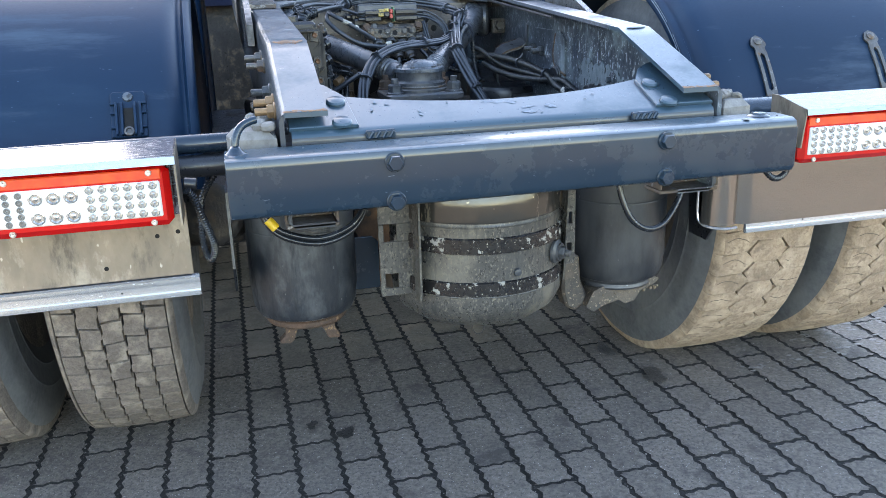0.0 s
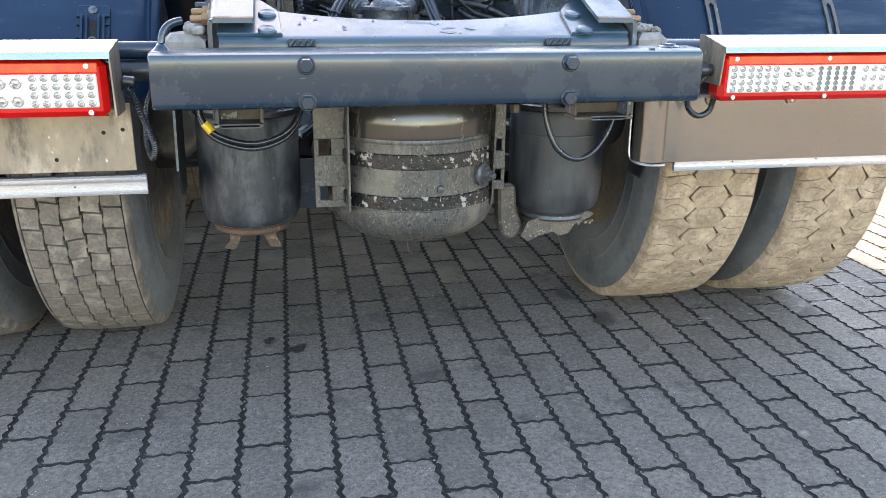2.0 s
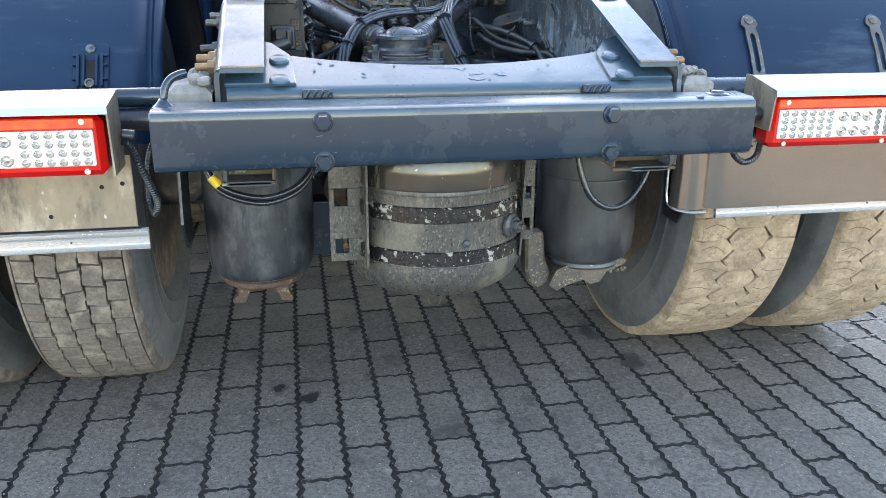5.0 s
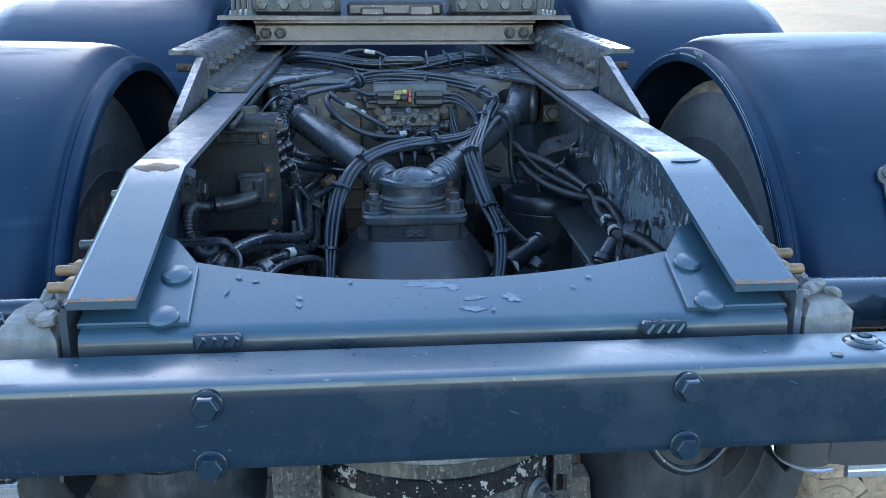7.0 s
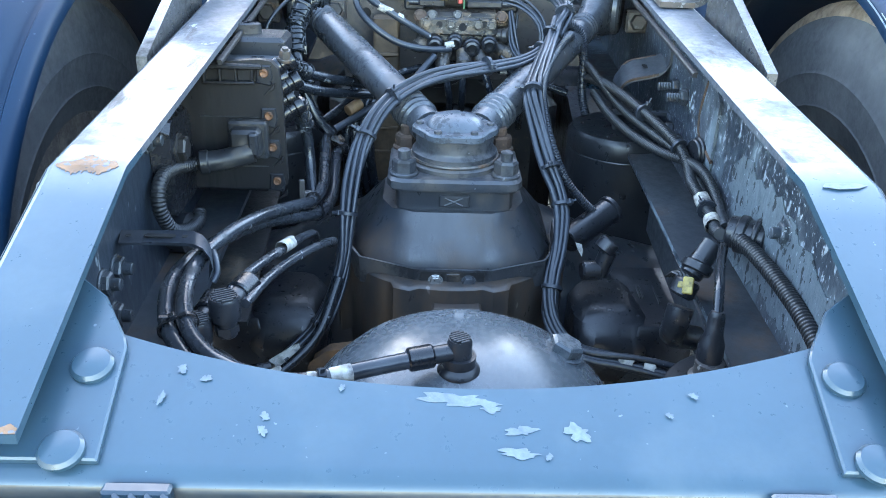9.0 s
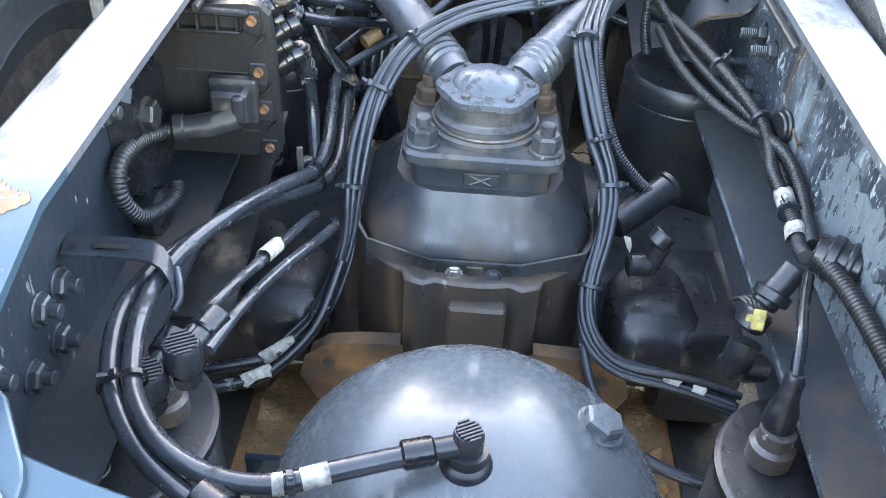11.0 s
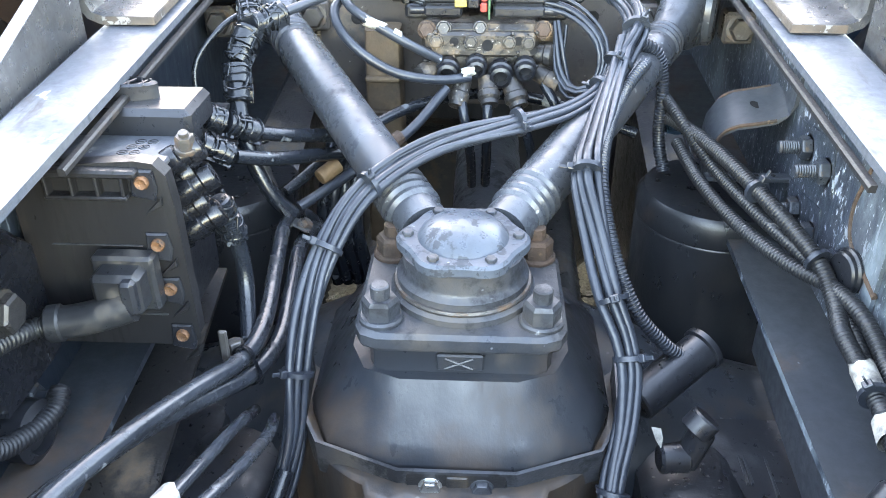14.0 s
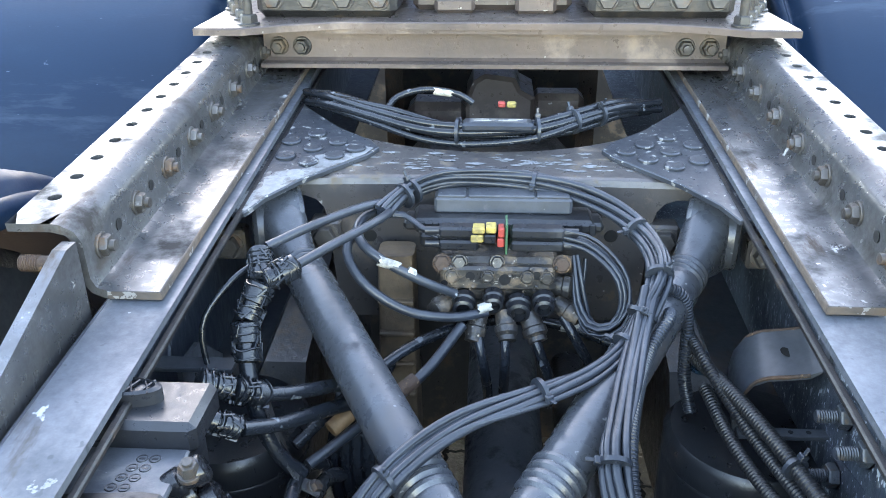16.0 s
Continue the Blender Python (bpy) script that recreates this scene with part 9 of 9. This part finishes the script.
# leads to the plugs and the brake lines
bundle([(-0.135, 1.25, 1.003), (-0.11, 1.262, 1.0), (-0.085, 1.245, 0.99), (-0.06, 1.236, 0.982)], 3, 0.0034, 0.006, 7, "thin lead to the coloured plugs")
bundle([(0.095, 1.235, 0.983), (0.130, 1.225, 0.975), (0.162, 1.20, 0.95), (0.170, 1.185, 0.915), (0.155, 1.18, 0.885), (0.132, 1.185, 0.882), (0.118, 1.20, 0.90), (0.114, 1.215, 0.93), (0.112, 1.235, 0.96)], 5, 0.0030, 0.0085, 8, "thin lead looping from the plugs")
hose("brake_line", [(-0.040, 1.205, 0.915), (-0.08, 1.19, 0.94), (-0.125, 1.185, 0.968), (-0.155, 1.20, 0.985), (-0.165, 1.235, 0.995), (-0.15, 1.265, 1.0), (-0.12, 1.27, 1.0)], 0.0062, M_CABLE, "grey-black brake hose curving into the valve")
hose("brake_line", [(0.0, 1.195, 0.895), (-0.045, 1.175, 0.898), (-0.10, 1.165, 0.912), (-0.15, 1.17, 0.945), (-0.175, 1.20, 0.975), (-0.165, 1.24, 0.992)], 0.0062, M_CABLE, "grey-black brake hose curving below the valve")
tape((-0.135, 1.182, 0.972), (-0.108, 1.187, 0.960), 0.0066)
tape((-0.100, 1.188, 0.955), (-0.090, 1.19, 0.949), 0.0066)
tape((-0.012, 1.19, 0.901), (0.006, 1.196, 0.905), 0.0066)
hose("cross_pipe", [(-0.22, 1.04, 0.80), (-0.17, 1.10, 0.825), (-0.10, 1.18, 0.848), (-0.02, 1.235, 0.855), (0.05, 1.255, 0.850), (0.108, 1.255, 0.842), (0.17, 1.24, 0.825), (0.23, 1.22, 0.81)], 0.0075, M_HOSE, "black pipe crossing behind the stay")
hose("cross_pipe", [(-0.20, 1.02, 0.79), (-0.14, 1.07, 0.815), (-0.075, 1.13, 0.845), (-0.03, 1.18, 0.885)], 0.0068, M_CABLE, "black pipe crossing behind the stay")
tape((0.098, 1.256, 0.8435), (0.125, 1.254, 0.840), 0.0085)
part("pipe_union", Mesh().rod((-0.105, 1.105, 0.832), (-0.085, 1.122, 0.841), 0.0095, 12, 0.001), M_RUST, truck, "copper-brown pipe union")
part("pipe_union", Mesh().rod((-0.180, 1.055, 0.812), (-0.160, 1.075, 0.822), 0.0105, 12, 0.001), M_BRASS, truck, "copper-brown pipe union")
# distributor with wrapped quick couplings on the left
def coupling(p, q, r, label):
    p, q = Vector(p), Vector(q)
    d = (q - p).normalized()
    L = (q - p).length
    r *= 0.86
    m = Mesh().lathe([(r * 0.7, 0), (r, L * 0.05), (r, L * 0.3), (r * 0.8, L * 0.33), (r * 0.8, L * 0.45), (r * 1.08, L * 0.48), (r * 1.08, L * 0.92), (r * 0.7, L)], turned(p, d), 16)
    ob = part("quick_coupling", m, M_HOSE, truck, label)
    rnd = random.Random(int(p.x * 1e4))
    f = Mesh()
    for k in range(4):
        q = p + d * L * (0.12 + 0.24 * k)
        tl = (d + Vector((rnd.uniform(-0.2, 0.2), rnd.uniform(-0.2, 0.2), rnd.uniform(-0.2, 0.2)))).normalized()
        mt = turned(q, tl)
        f.tube([mt @ Vector((r * 1.16 * math.cos(a), r * 1.16 * math.sin(a), 0.002 * math.sin(3 * a))) for a in [i * math.pi / 7 for i in range(13)]], 0.0011, 5, 0.004)
    for k in range(10):
        b = turned(p + d * L * rnd.uniform(0.1, 0.9), d) @ Euler((0, 0, rnd.uniform(0, 6.28))).to_matrix().to_4x4()
        f.box((r * 0.9, -0.0012, -0.007), (r * 1.22, 0.0012, 0.007), 0.0004, b @ Euler((rnd.uniform(-0.5, 0.5), 0, rnd.uniform(-0.4, 0.4))).to_matrix().to_4x4())
    tagged(part("clip_teeth", f, M_HOSE, ob, "thin wire clips and teeth"), kind="stuff")
    return ob


coupling((-0.262, 1.035, 0.915), (-0.266, 1.06, 0.955), 0.0165, "ribbed black quick coupling on an air line")
coupling((-0.266, 1.06, 0.955), (-0.250, 1.085, 0.990), 0.017, "ribbed black quick coupling on an air line")
coupling((-0.250, 1.085, 0.990), (-0.215, 1.11, 1.000), 0.016, "ribbed black coupling, painted over")
coupling((-0.250, 1.085, 0.990), (-0.262, 1.125, 1.010), 0.015, "ribbed black coupling, painted over")
coupling((-0.30, 0.985, 0.925), (-0.268, 1.00, 0.905), 0.0155, "ribbed black quick coupling beside the box")
coupling((-0.268, 1.00, 0.905), (-0.238, 1.02, 0.885), 0.0155, "ribbed black quick coupling beside the box")
coupling((-0.285, 0.955, 0.90), (-0.252, 0.965, 0.88), 0.014, "ribbed black quick coupling beside the box")
coupling((-0.232, 0.835, 0.895), (-0.222, 0.845, 0.845), 0.0135, "ribbed black quick coupling over a hose")
hose("air_line", [(-0.262, 1.035, 0.915), (-0.256, 1.02, 0.89), (-0.245, 1.01, 0.85), (-0.225, 1.005, 0.81), (-0.205, 1.01, 0.785)], 0.0095, M_HOSE, "black air line with scraped edge")
hose("air_line", [(-0.222, 0.845, 0.845), (-0.219, 0.845, 0.81), (-0.216, 0.83, 0.78), (-0.21, 0.80, 0.755), (-0.205, 0.77, 0.745)], 0.0085, M_HOSE, "black air line down to the tee")
hose("air_line", [(-0.215, 1.11, 1.0), (-0.18, 1.155, 1.006), (-0.14, 1.21, 1.01), (-0.125, 1.25, 1.008)], 0.0058, M_CABLE, "air line painted over")
hose("air_line", [(-0.255, 1.13, 1.012), (-0.21, 1.18, 1.018), (-0.165, 1.24, 1.016), (-0.14, 1.27, 1.012)], 0.0058, M_CABLE, "air line painted over")
hose("air_line", [(-0.238, 1.02, 0.885), (-0.21, 1.045, 0.872), (-0.18, 1.075, 0.86), (-0.14, 1.11, 0.845)], 0.0085, M_HOSE, "black air line")
hose("air_line", [(-0.252, 0.965, 0.88), (-0.22, 1.0, 0.862), (-0.18, 1.05, 0.845), (-0.13, 1.10, 0.83)], 0.0085, M_HOSE, "black air line")
for k in range(4):
    hose("loose_hose", [(-0.17 + 0.015 * k, 1.16 + 0.01 * k, 0.85 - 0.01 * k), (-0.18 + 0.012 * k, 1.12, 0.80), (-0.19 + 0.015 * k, 1.10, 0.72), (-0.18 + 0.015 * k, 1.12, 0.62)], 0.009, M_HOSE, "black hose hanging behind the stay")
hose("thin_lead", [(-0.262, 1.12, 1.0), (-0.29, 1.09, 0.985), (-0.315, 1.06, 0.95), (-0.31, 1.045, 0.90), (-0.29, 1.03, 0.87), (-0.255, 1.03, 0.865), (-0.235, 1.04, 0.868)], 0.0035, M_HOSE, "thin black lead")
tee = Mesh().box((-0.226, 0.757, 0.738), (-0.200, 0.775, 0.760), 0.004).rod((-0.213, 0.768, 0.755), (-0.216, 0.772, 0.775), 0.010, 6, 0.001).box((-0.222, 0.752, 0.765), (-0.214, 0.757, 0.80), 0.002)
part("brass_tee", tee, M_BOLT, truck, "worn metal tee fitting with a lever")
plv = Mesh().prism([(1.04, 0.84), (1.16, 0.80), (1.17, 0.84), (1.10, 0.90), (1.04, 0.905)], -0.345, -0.339, Matrix(((0, 0, 1, 0), (1, 0, 0, 0), (0, 1, 0, 0), (0, 0, 0, 1)))).box((-0.378, 1.035, 0.90), (-0.28, 1.06, 0.906), 0.001)
plo = part("left_bracket", plv, M_SHELF, truck, "blue-grey sheet bracket with holes on the left rail", smooth=20)
for y, z in ((1.08, 0.87), (1.12, 0.845)):
    part("hole", Mesh().lathe([(0, 0.0006), (0.006, 0.0006), (0.006, 0)], turned((-0.339, y, z), (1, 0, 0)), 12), M_HOLE, plo)
# brown casting behind the left stay and dark mass further ahead
cst = loft(Mesh(), [rrect(-0.155, -0.095, 1.27, 1.33, 0.60, 0.01), rrect(-0.150, -0.10, 1.28, 1.33, 0.93, 0.01)])
for k in range(5):
    cst.box((-0.15, 1.268, 0.66 + 0.05 * k), (-0.10, 1.285, 0.667 + 0.05 * k), 0.002)
part("brown_bracket", cst, surface("tan_casting", (0.12, 0.076, 0.042), (0.06, 0.042, 0.028), rough=0.7, scale=14, fine=60, bump=0.5, dust=(0.19, 0.13, 0.075), dust_at=0.58, dust_scale=12), truck, "tan dusty ribbed bracket behind the stay")
# Made-up side blocks that hide the pale ground beyond the stays.
for sx in (-1, 1):
    tr = Mesh().prism([(1.45, 0.42), (1.52, 0.30), (2.15, 0.28), (2.25, 0.40), (2.15, 0.58), (1.85, 0.66), (1.55, 0.58)], 0.33, 0.56, Matrix(((0, 0, sx, 0), (1, 0, 0, 0), (0, 1, 0, 0), (0, 0, 0, 1))), 0.01)
    part("forward_spring_beam", tr, M_GREASE, truck, "plain dark block added beside the forward axle", smooth=30)
# the wide lower box is added to hide the ground as well
gear = Mesh().box((-0.16, 1.62, 0.62), (0.16, 1.95, 0.93), 0.05).box((-0.30, 1.70, 0.24), (0.30, 2.10, 0.70), 0.07)
gear.lathe([(0.02, 0), (0.09, 0.01), (0.10, 0.04), (0.10, 0.12)], turned((-0.02, 1.60, 0.80), (0, 1, 0)), 24)
part("forward_axle_casting", gear, M_GREASE, truck, "greasy forward axle housing")
part("forward_axle", Mesh().lathe([(0.085, -0.64), (0.085, -0.4), (0.15, -0.2), (0.19, 0), (0.15, 0.2), (0.085, 0.4), (0.085, 0.64)], Matrix.Translation((0, 2.325, 0.515)) @ Euler((0, radians(90), 0)).to_matrix().to_4x4(), 28), M_GREASE, truck, "forward drive axle in shadow")
# harness lying behind the front crossmember
bundle([(-0.31, 1.64, 1.050), (-0.262, 1.565, 1.066), (-0.17, 1.505, 1.062), (-0.10, 1.474, 1.053), (-0.043, 1.462, 1.050), (0.03, 1.460, 1.051), (0.08, 1.468, 1.053), (0.14, 1.500, 1.060), (0.197, 1.548, 1.063), (0.27, 1.62, 1.050)], 7, 0.0062, 0.0125, 17, "black cable in the harness behind the crossmember", 1.6, M_HOSE)
sleeve = part("harness_sleeve", Mesh().box((-0.041, 1.444, 1.054), (0.064, 1.474, 1.068), 0.005), M_CABLE, truck, "split black sleeve on the harness")
part("sleeve_label", Mesh().box((-0.030, 1.450, 1.0675), (0.054, 1.468, 1.0688), 0.0004), M_MODUL, sleeve, "grey printed label on the sleeve")
bars = Mesh()
for x0, x1, y in ((-0.026, -0.002, 1.4630), (0.002, 0.020, 1.4630), (0.026, 0.048, 1.4630), (-0.024, 0.006, 1.4555), (0.012, 0.040, 1.4555)):
    bars.box((x0, y - 0.0014, 1.0686), (x1, y + 0.0014, 1.0692), 0.0001)
tagged(part("label_print", bars, M_WHITE, sleeve, "unreadable print as plain bars"), kind="stuff")
tie((-0.048, 1.463, 1.050), (1, -0.1, 0), 0.0185, 0.4)
tie((0.070, 1.466, 1.052), (1, 0.1, 0), 0.0185, 1.4)
tie((0.125, 1.492, 1.058), (0.85, 0.5, 0), 0.0175, 1.0)
tie((0.165, 1.520, 1.061), (0.8, 0.6, 0), 0.0175, 2.0)
hose("far_hose", [(-0.165, 1.520, 1.055), (-0.150, 1.560, 1.074), (-0.105, 1.578, 1.083), (-0.055, 1.582, 1.076), (-0.025, 1.58, 1.060)], 0.0052, M_HOSE, "thin black hose arching behind the crossmember")
tape((-0.092, 1.580, 1.081), (-0.060, 1.582, 1.076), 0.0064)
part("far_red_plug", Mesh().box((0.012, 1.564, 1.058), (0.024, 1.576, 1.067), 0.002), M_REDC, truck, "small red plug further ahead")
part("far_yellow_plug", Mesh().box((0.026, 1.562, 1.058), (0.041, 1.574, 1.067), 0.002), M_YELLOW, truck, "small yellow plug further ahead")
gk = Mesh().prism([(-0.045, 0.80), (0.085, 0.80), (0.088, 0.985), (0.060, 1.000), (0.048, 1.024), (-0.012, 1.032), (-0.034, 1.018), (-0.050, 0.98)], -2.06, -1.90, Matrix(((1, 0, 0, 0), (0, 0, -1, 0), (0, 1, 0, 0), (0, 0, 0, 1))), 0.008)
gk.box((0.085, 1.93, 0.93), (0.19, 2.0, 0.985), 0.012).box((-0.17, 1.93, 0.90), (-0.045, 2.02, 0.965), 0.015)
part("forward_housing", gk, M_CHAN, truck, "brown-grey housing on the forward axle", smooth=30)


# ---- cab in front, above the view, that shades the tail ----
cab = Mesh().box((-1.25, 4.0, 1.0), (1.25, 6.2, 3.75), 0.12)
part("cab", cab, M_CAB, truck, "dark blue cab ahead of the chassis")
# Unseen block added to stop sunlight passing under the cab.
part("front_axle_block", Mesh().box((-1.2, 4.3, 0.06), (1.2, 6.1, 1.05), 0.05), M_GREASE, truck, "plain dark block closing the gap under the cab")

# Made-up dark block that hides the sunlit yard ahead.
gb = Mesh().box((-0.31, 2.62, 0.32), (0.31, 3.95, 0.97), 0.06).lathe([(0.05, 0), (0.09, 0.02), (0.10, 0.10), (0.16, 0.16), (0.17, 0.22)], turned((0.03, 2.42, 0.62), (0, 1, 0)), 28)
part("gearbox", gb, M_GREASE, truck, "plain dark block added ahead of the forward axle")

# ---- ground: flat yard that rises gently into a sandy bank far ahead ----
def bank(x, y):
    d = max(0.0, max(abs(x), abs(y)) - 16.0)
    return -0.0025 + 0.16 * min(d, 40.0) * (1 if y > -10 else 0) 


gx = [-400, -120, -56, -30, -20, -14, -7, 0, 7, 14, 20, 30, 56, 120, 400]
GROUND = Mesh().add([(x, y, bank(x, y)) for y in gx for x in gx], [(j * 15 + i, j * 15 + i + 1, (j + 1) * 15 + i + 1, (j + 1) * 15 + i) for j in range(14) for i in range(14)])
ground = part("ground", GROUND, M_GROUND, None, smooth=0)
ground.data.materials.append(M_FARG)
for f in ground.data.polygons:
    f.material_index = 0 if max(abs(ground.data.vertices[v].co.x) for v in f.vertices) < 14.1 and max(abs(ground.data.vertices[v].co.y) for v in f.vertices) < 14.1 else 1
tagged(ground, "dark sandy joints under the paved yard", "ground", kind="structure")


def paver_outline(g, q0):
    """Half-bonded paving block with saw-toothed long sides, six teeth to a block, and waved short sides."""
    w, l = 0.0985 / 2 - g, 0.222 / 2 - 0.0050
    t, q = 0.0036, 0.0036
    wear = lambda: q0.gauss(0, 0.0005)
    ys = [-l + 0.004] + [0.222 * (k - 5.5) / 12 for k in range(12)] + [l - 0.004]
    tooth = lambda k: t if k % 2 else -t
    right = [(w + tooth(k) + wear(), y) for k, y in enumerate(ys)]
    top = [(w * 0.90, l - 0.001 + wear()), (w * 0.55, l + q + wear()), (w * 0.18, l - q + wear()), (-w * 0.18, l + q * 0.7 + wear()), (-w * 0.55, l - q * 0.8 + wear()), (-w * 0.90, l + wear())]
    left = [(-w + tooth(k) + wear(), y) for k, y in reversed(list(enumerate(ys)))]
    bot = [(-w * 0.90, -l + wear()), (-w * 0.55, -l - q * 0.8 + wear()), (-w * 0.18, -l + q * 0.7 + wear()), (w * 0.18, -l - q + wear()), (w * 0.55, -l + q + wear()), (w * 0.90, -l - 0.001 + wear())]
    return right + top + left + bot


WET = [(0.605, 0.661), (0.553, 0.868)]
PX, PY, PX0, PY0 = 0.0985, 0.222, -0.298 + 0.049, 0.253 + 0.111
shapes = random.Random(6)
blks = [Mesh().prism(paver_outline(0.0061, shapes), -0.02, 0.0) for k in range(6)]
mes = [b.data("paver", M_PAVER, 25) for b in blks]


def dark_sides(mesh):
    """Gives the upright faces of the blocks the dark joint colour."""
    mesh.materials.append(M_GROUND)
    for f in mesh.polygons:
        if abs(f.normal.z) < 0.5:
            f.material_index = 1


for mesh in mes:
    dark_sides(mesh)
rest = Mesh()
# blocks under the truck, coloured for bounced light
dark = Mesh()
tan = Mesh()
rnd = random.Random(2)
low = Mesh().prism([(-0.045, -0.106), (0.045, -0.106), (0.045, 0.106), (-0.045, 0.106)], -0.02, 0.0, None, 0.004)
count = 0
for i in range(-85, 100):
    for j in range(-34, 70):
        x, y = PX0 + PX * i, PY0 + PY * (j + (0.5 if i % 2 else 0.0))
        m = Matrix.Translation((x, y, max(-0.0010, min(0.0014, rnd.gauss(0, 0.0007))))) @ Euler((max(-0.009, min(0.009, rnd.gauss(0, 0.004))), max(-0.015, min(0.015, rnd.gauss(0, 0.007))), rnd.gauss(0, 0.005))).to_matrix().to_4x4()
        if -0.90 < x < 1.15 and -0.62 < y < 0.80 and count < 300:
            part("paver", mes[(3 * i + 5 * j + i * j) % 6], M_PAVER, ground, m=m)
            count += 1
        else:
            b = blks[(3 * i + 5 * j + i * j) % 6] if -2.0 < x < 2.3 and -1.4 < y < 3.2 else low
            (tan if 0.24 < abs(x - 0.02) < 0.50 and 1.03 < y < 1.40 else dark if abs(x - 0.02) < (0.50 if y < 1.5 else 0.85) + 0.08 * rnd.random() and 1.04 + 0.12 * rnd.random() < y < 3.6 else rest).add([m @ Vector(p) for p in b.v], b.f)
m2 = bpy.data.meshes.new("paver_field")
m2.from_pydata(rest.v, [], rest.f)
m2.materials.append(M_PAVER_I)
dark_sides(m2)
field = tagged(part("paver_field", m2, M_PAVER_I, ground), kind="stuff")


m3 = bpy.data.meshes.new("dark_pavers")
m3.from_pydata(dark.v, [], dark.f)
m3.materials.append(M_PAVER_D)
dark_sides(m3)
tagged(part("dark_pavers", m3, M_PAVER_D, ground), kind="stuff")
m4 = bpy.data.meshes.new("sandy_pavers")
m4.from_pydata(tan.v, [], tan.f)
m4.materials.append(M_TANPAVE)
dark_sides(m4)
tagged(part("sandy_pavers", m4, M_TANPAVE, ground), kind="stuff")


def stain(name, x, y, sx, sy, mat, seed, label):
    """A flat stain with a lobed, irregular rim lying on the blocks."""
    q = random.Random(seed)
    f = [q.uniform(0, 6.3) for _ in range(4)]
    poly = []
    for k in range(44):
        a = k * math.pi / 22
        w = 0.88 + 0.20 * math.sin(2 * a + f[0]) + 0.15 * math.sin(3 * a + f[1]) + 0.10 * math.sin(5 * a + f[2]) + 0.07 * math.sin(9 * a + f[3]) + q.uniform(-0.04, 0.04)
        poly.append((math.cos(a) * sx * w, math.sin(a) * sy * w))
    part(name, Mesh().prism(poly, 0, 0.0006, Matrix.Translation((x, y, 0.0022 + 0.00003 * seed))), mat, ground, label)


stain("oil_stain", -0.268, 0.606, 0.021, 0.032, M_OIL, 1, "dark oil spot on the paving")
stain("oil_stain", -0.345, 0.672, 0.015, 0.022, M_OIL, 2, "dark oil spot on the paving")
for k, (x, y) in enumerate(WET):
    stain("damp_stain", x, y, 0.034 - 0.016 * k, 0.050 + 0.02 * k, M_WET, 20 + k, "damp dark patch on the paving")
# worn remains of a white painted line across the blocks
chalk = Mesh()
rl = random.Random(91)
for y0, x0, x1, dens in ((0.616, 0.86, 2.2, 130), (0.728, 1.10, 1.9, 70)):
    for k in range(dens):
        x, q = rl.uniform(x0, x1), rl.uniform(0.003, 0.012)
        y = y0 + 0.13 * (x - 0.864) + rl.gauss(0, 0.022)
        poly = [(math.cos(j * 0.698) * q * rl.uniform(0.5, 1.6), math.sin(j * 0.698) * q * rl.uniform(0.3, 0.9)) for j in range(9)]
        chalk.prism(poly, 0, 0.0004, Matrix.Translation((x, y, 0.0020 + 0.0000015 * k)))
tagged(part("faded_line", chalk, M_CHALK, ground, "faded remains of a white painted line", smooth=0), kind="stuff")
grit = Mesh()
for i in range(1000):
    x, y, q = rnd.uniform(-1.3, 1.6), rnd.uniform(-0.9, 1.2), rnd.choice((0.0008, 0.0011, 0.0015, 0.0022))
    if i % 3:
        x = PX0 + PX * (round((x - PX0) / PX) + 0.5) + rnd.gauss(0, 0.003)
        q *= 1.1
    grit.lathe([(q, 0), (q * 0.9, q), (0, q * 1.3)], Matrix.Translation((x, y, 0.0005)), 6)
gravel = Mesh()
for i in range(5200):
    x, y, q = rnd.uniform(-1.2, 1.5), rnd.uniform(-0.75, 1.1), rnd.choice((0.0012, 0.0016, 0.0021, 0.0027))
    row = round((x - PX0) / PX - 0.5)
    if i % 4:
        x = PX0 + PX * (row + 0.5) + rnd.gauss(0, 0.0035)
    else:
        col = round((x - PX0) / PX)
        y = PY0 + PY * (round((y - PY0) / PY - (0.5 if col % 2 else 0.0)) + (0.5 if col % 2 else 0.0) + 0.5) + rnd.gauss(0, 0.003)
    a = rnd.uniform(0, 6.28)
    k = [(math.cos(a + j * 1.2566) * q * rnd.uniform(0.7, 1.3), math.sin(a + j * 1.2566) * q * rnd.uniform(0.7, 1.3)) for j in range(5)]
    gravel.add([(x + u, y + v, -0.0027) for u, v in k] + [(x + u * 0.6, y + v * 0.6, -0.0027 + q * 0.8) for u, v in k], [(j, (j + 1) % 5, 5 + (j + 1) % 5, 5 + j) for j in range(5)] + [(5, 6, 7, 8, 9)])
gv = bpy.data.meshes.new("joint_gravel")
gv.from_pydata(gravel.v, [], gravel.f)
gv.materials.append(M_GRAVEL)
tagged(part("joint_gravel", gv, M_GRAVEL, ground, "dark gravel in the joints between the blocks"), kind="stuff")
ob = part("grit", grit, M_SANDY, None)
tagged(ob, "pale grit and pebbles scattered on the paving", "grit", kind="stuff")
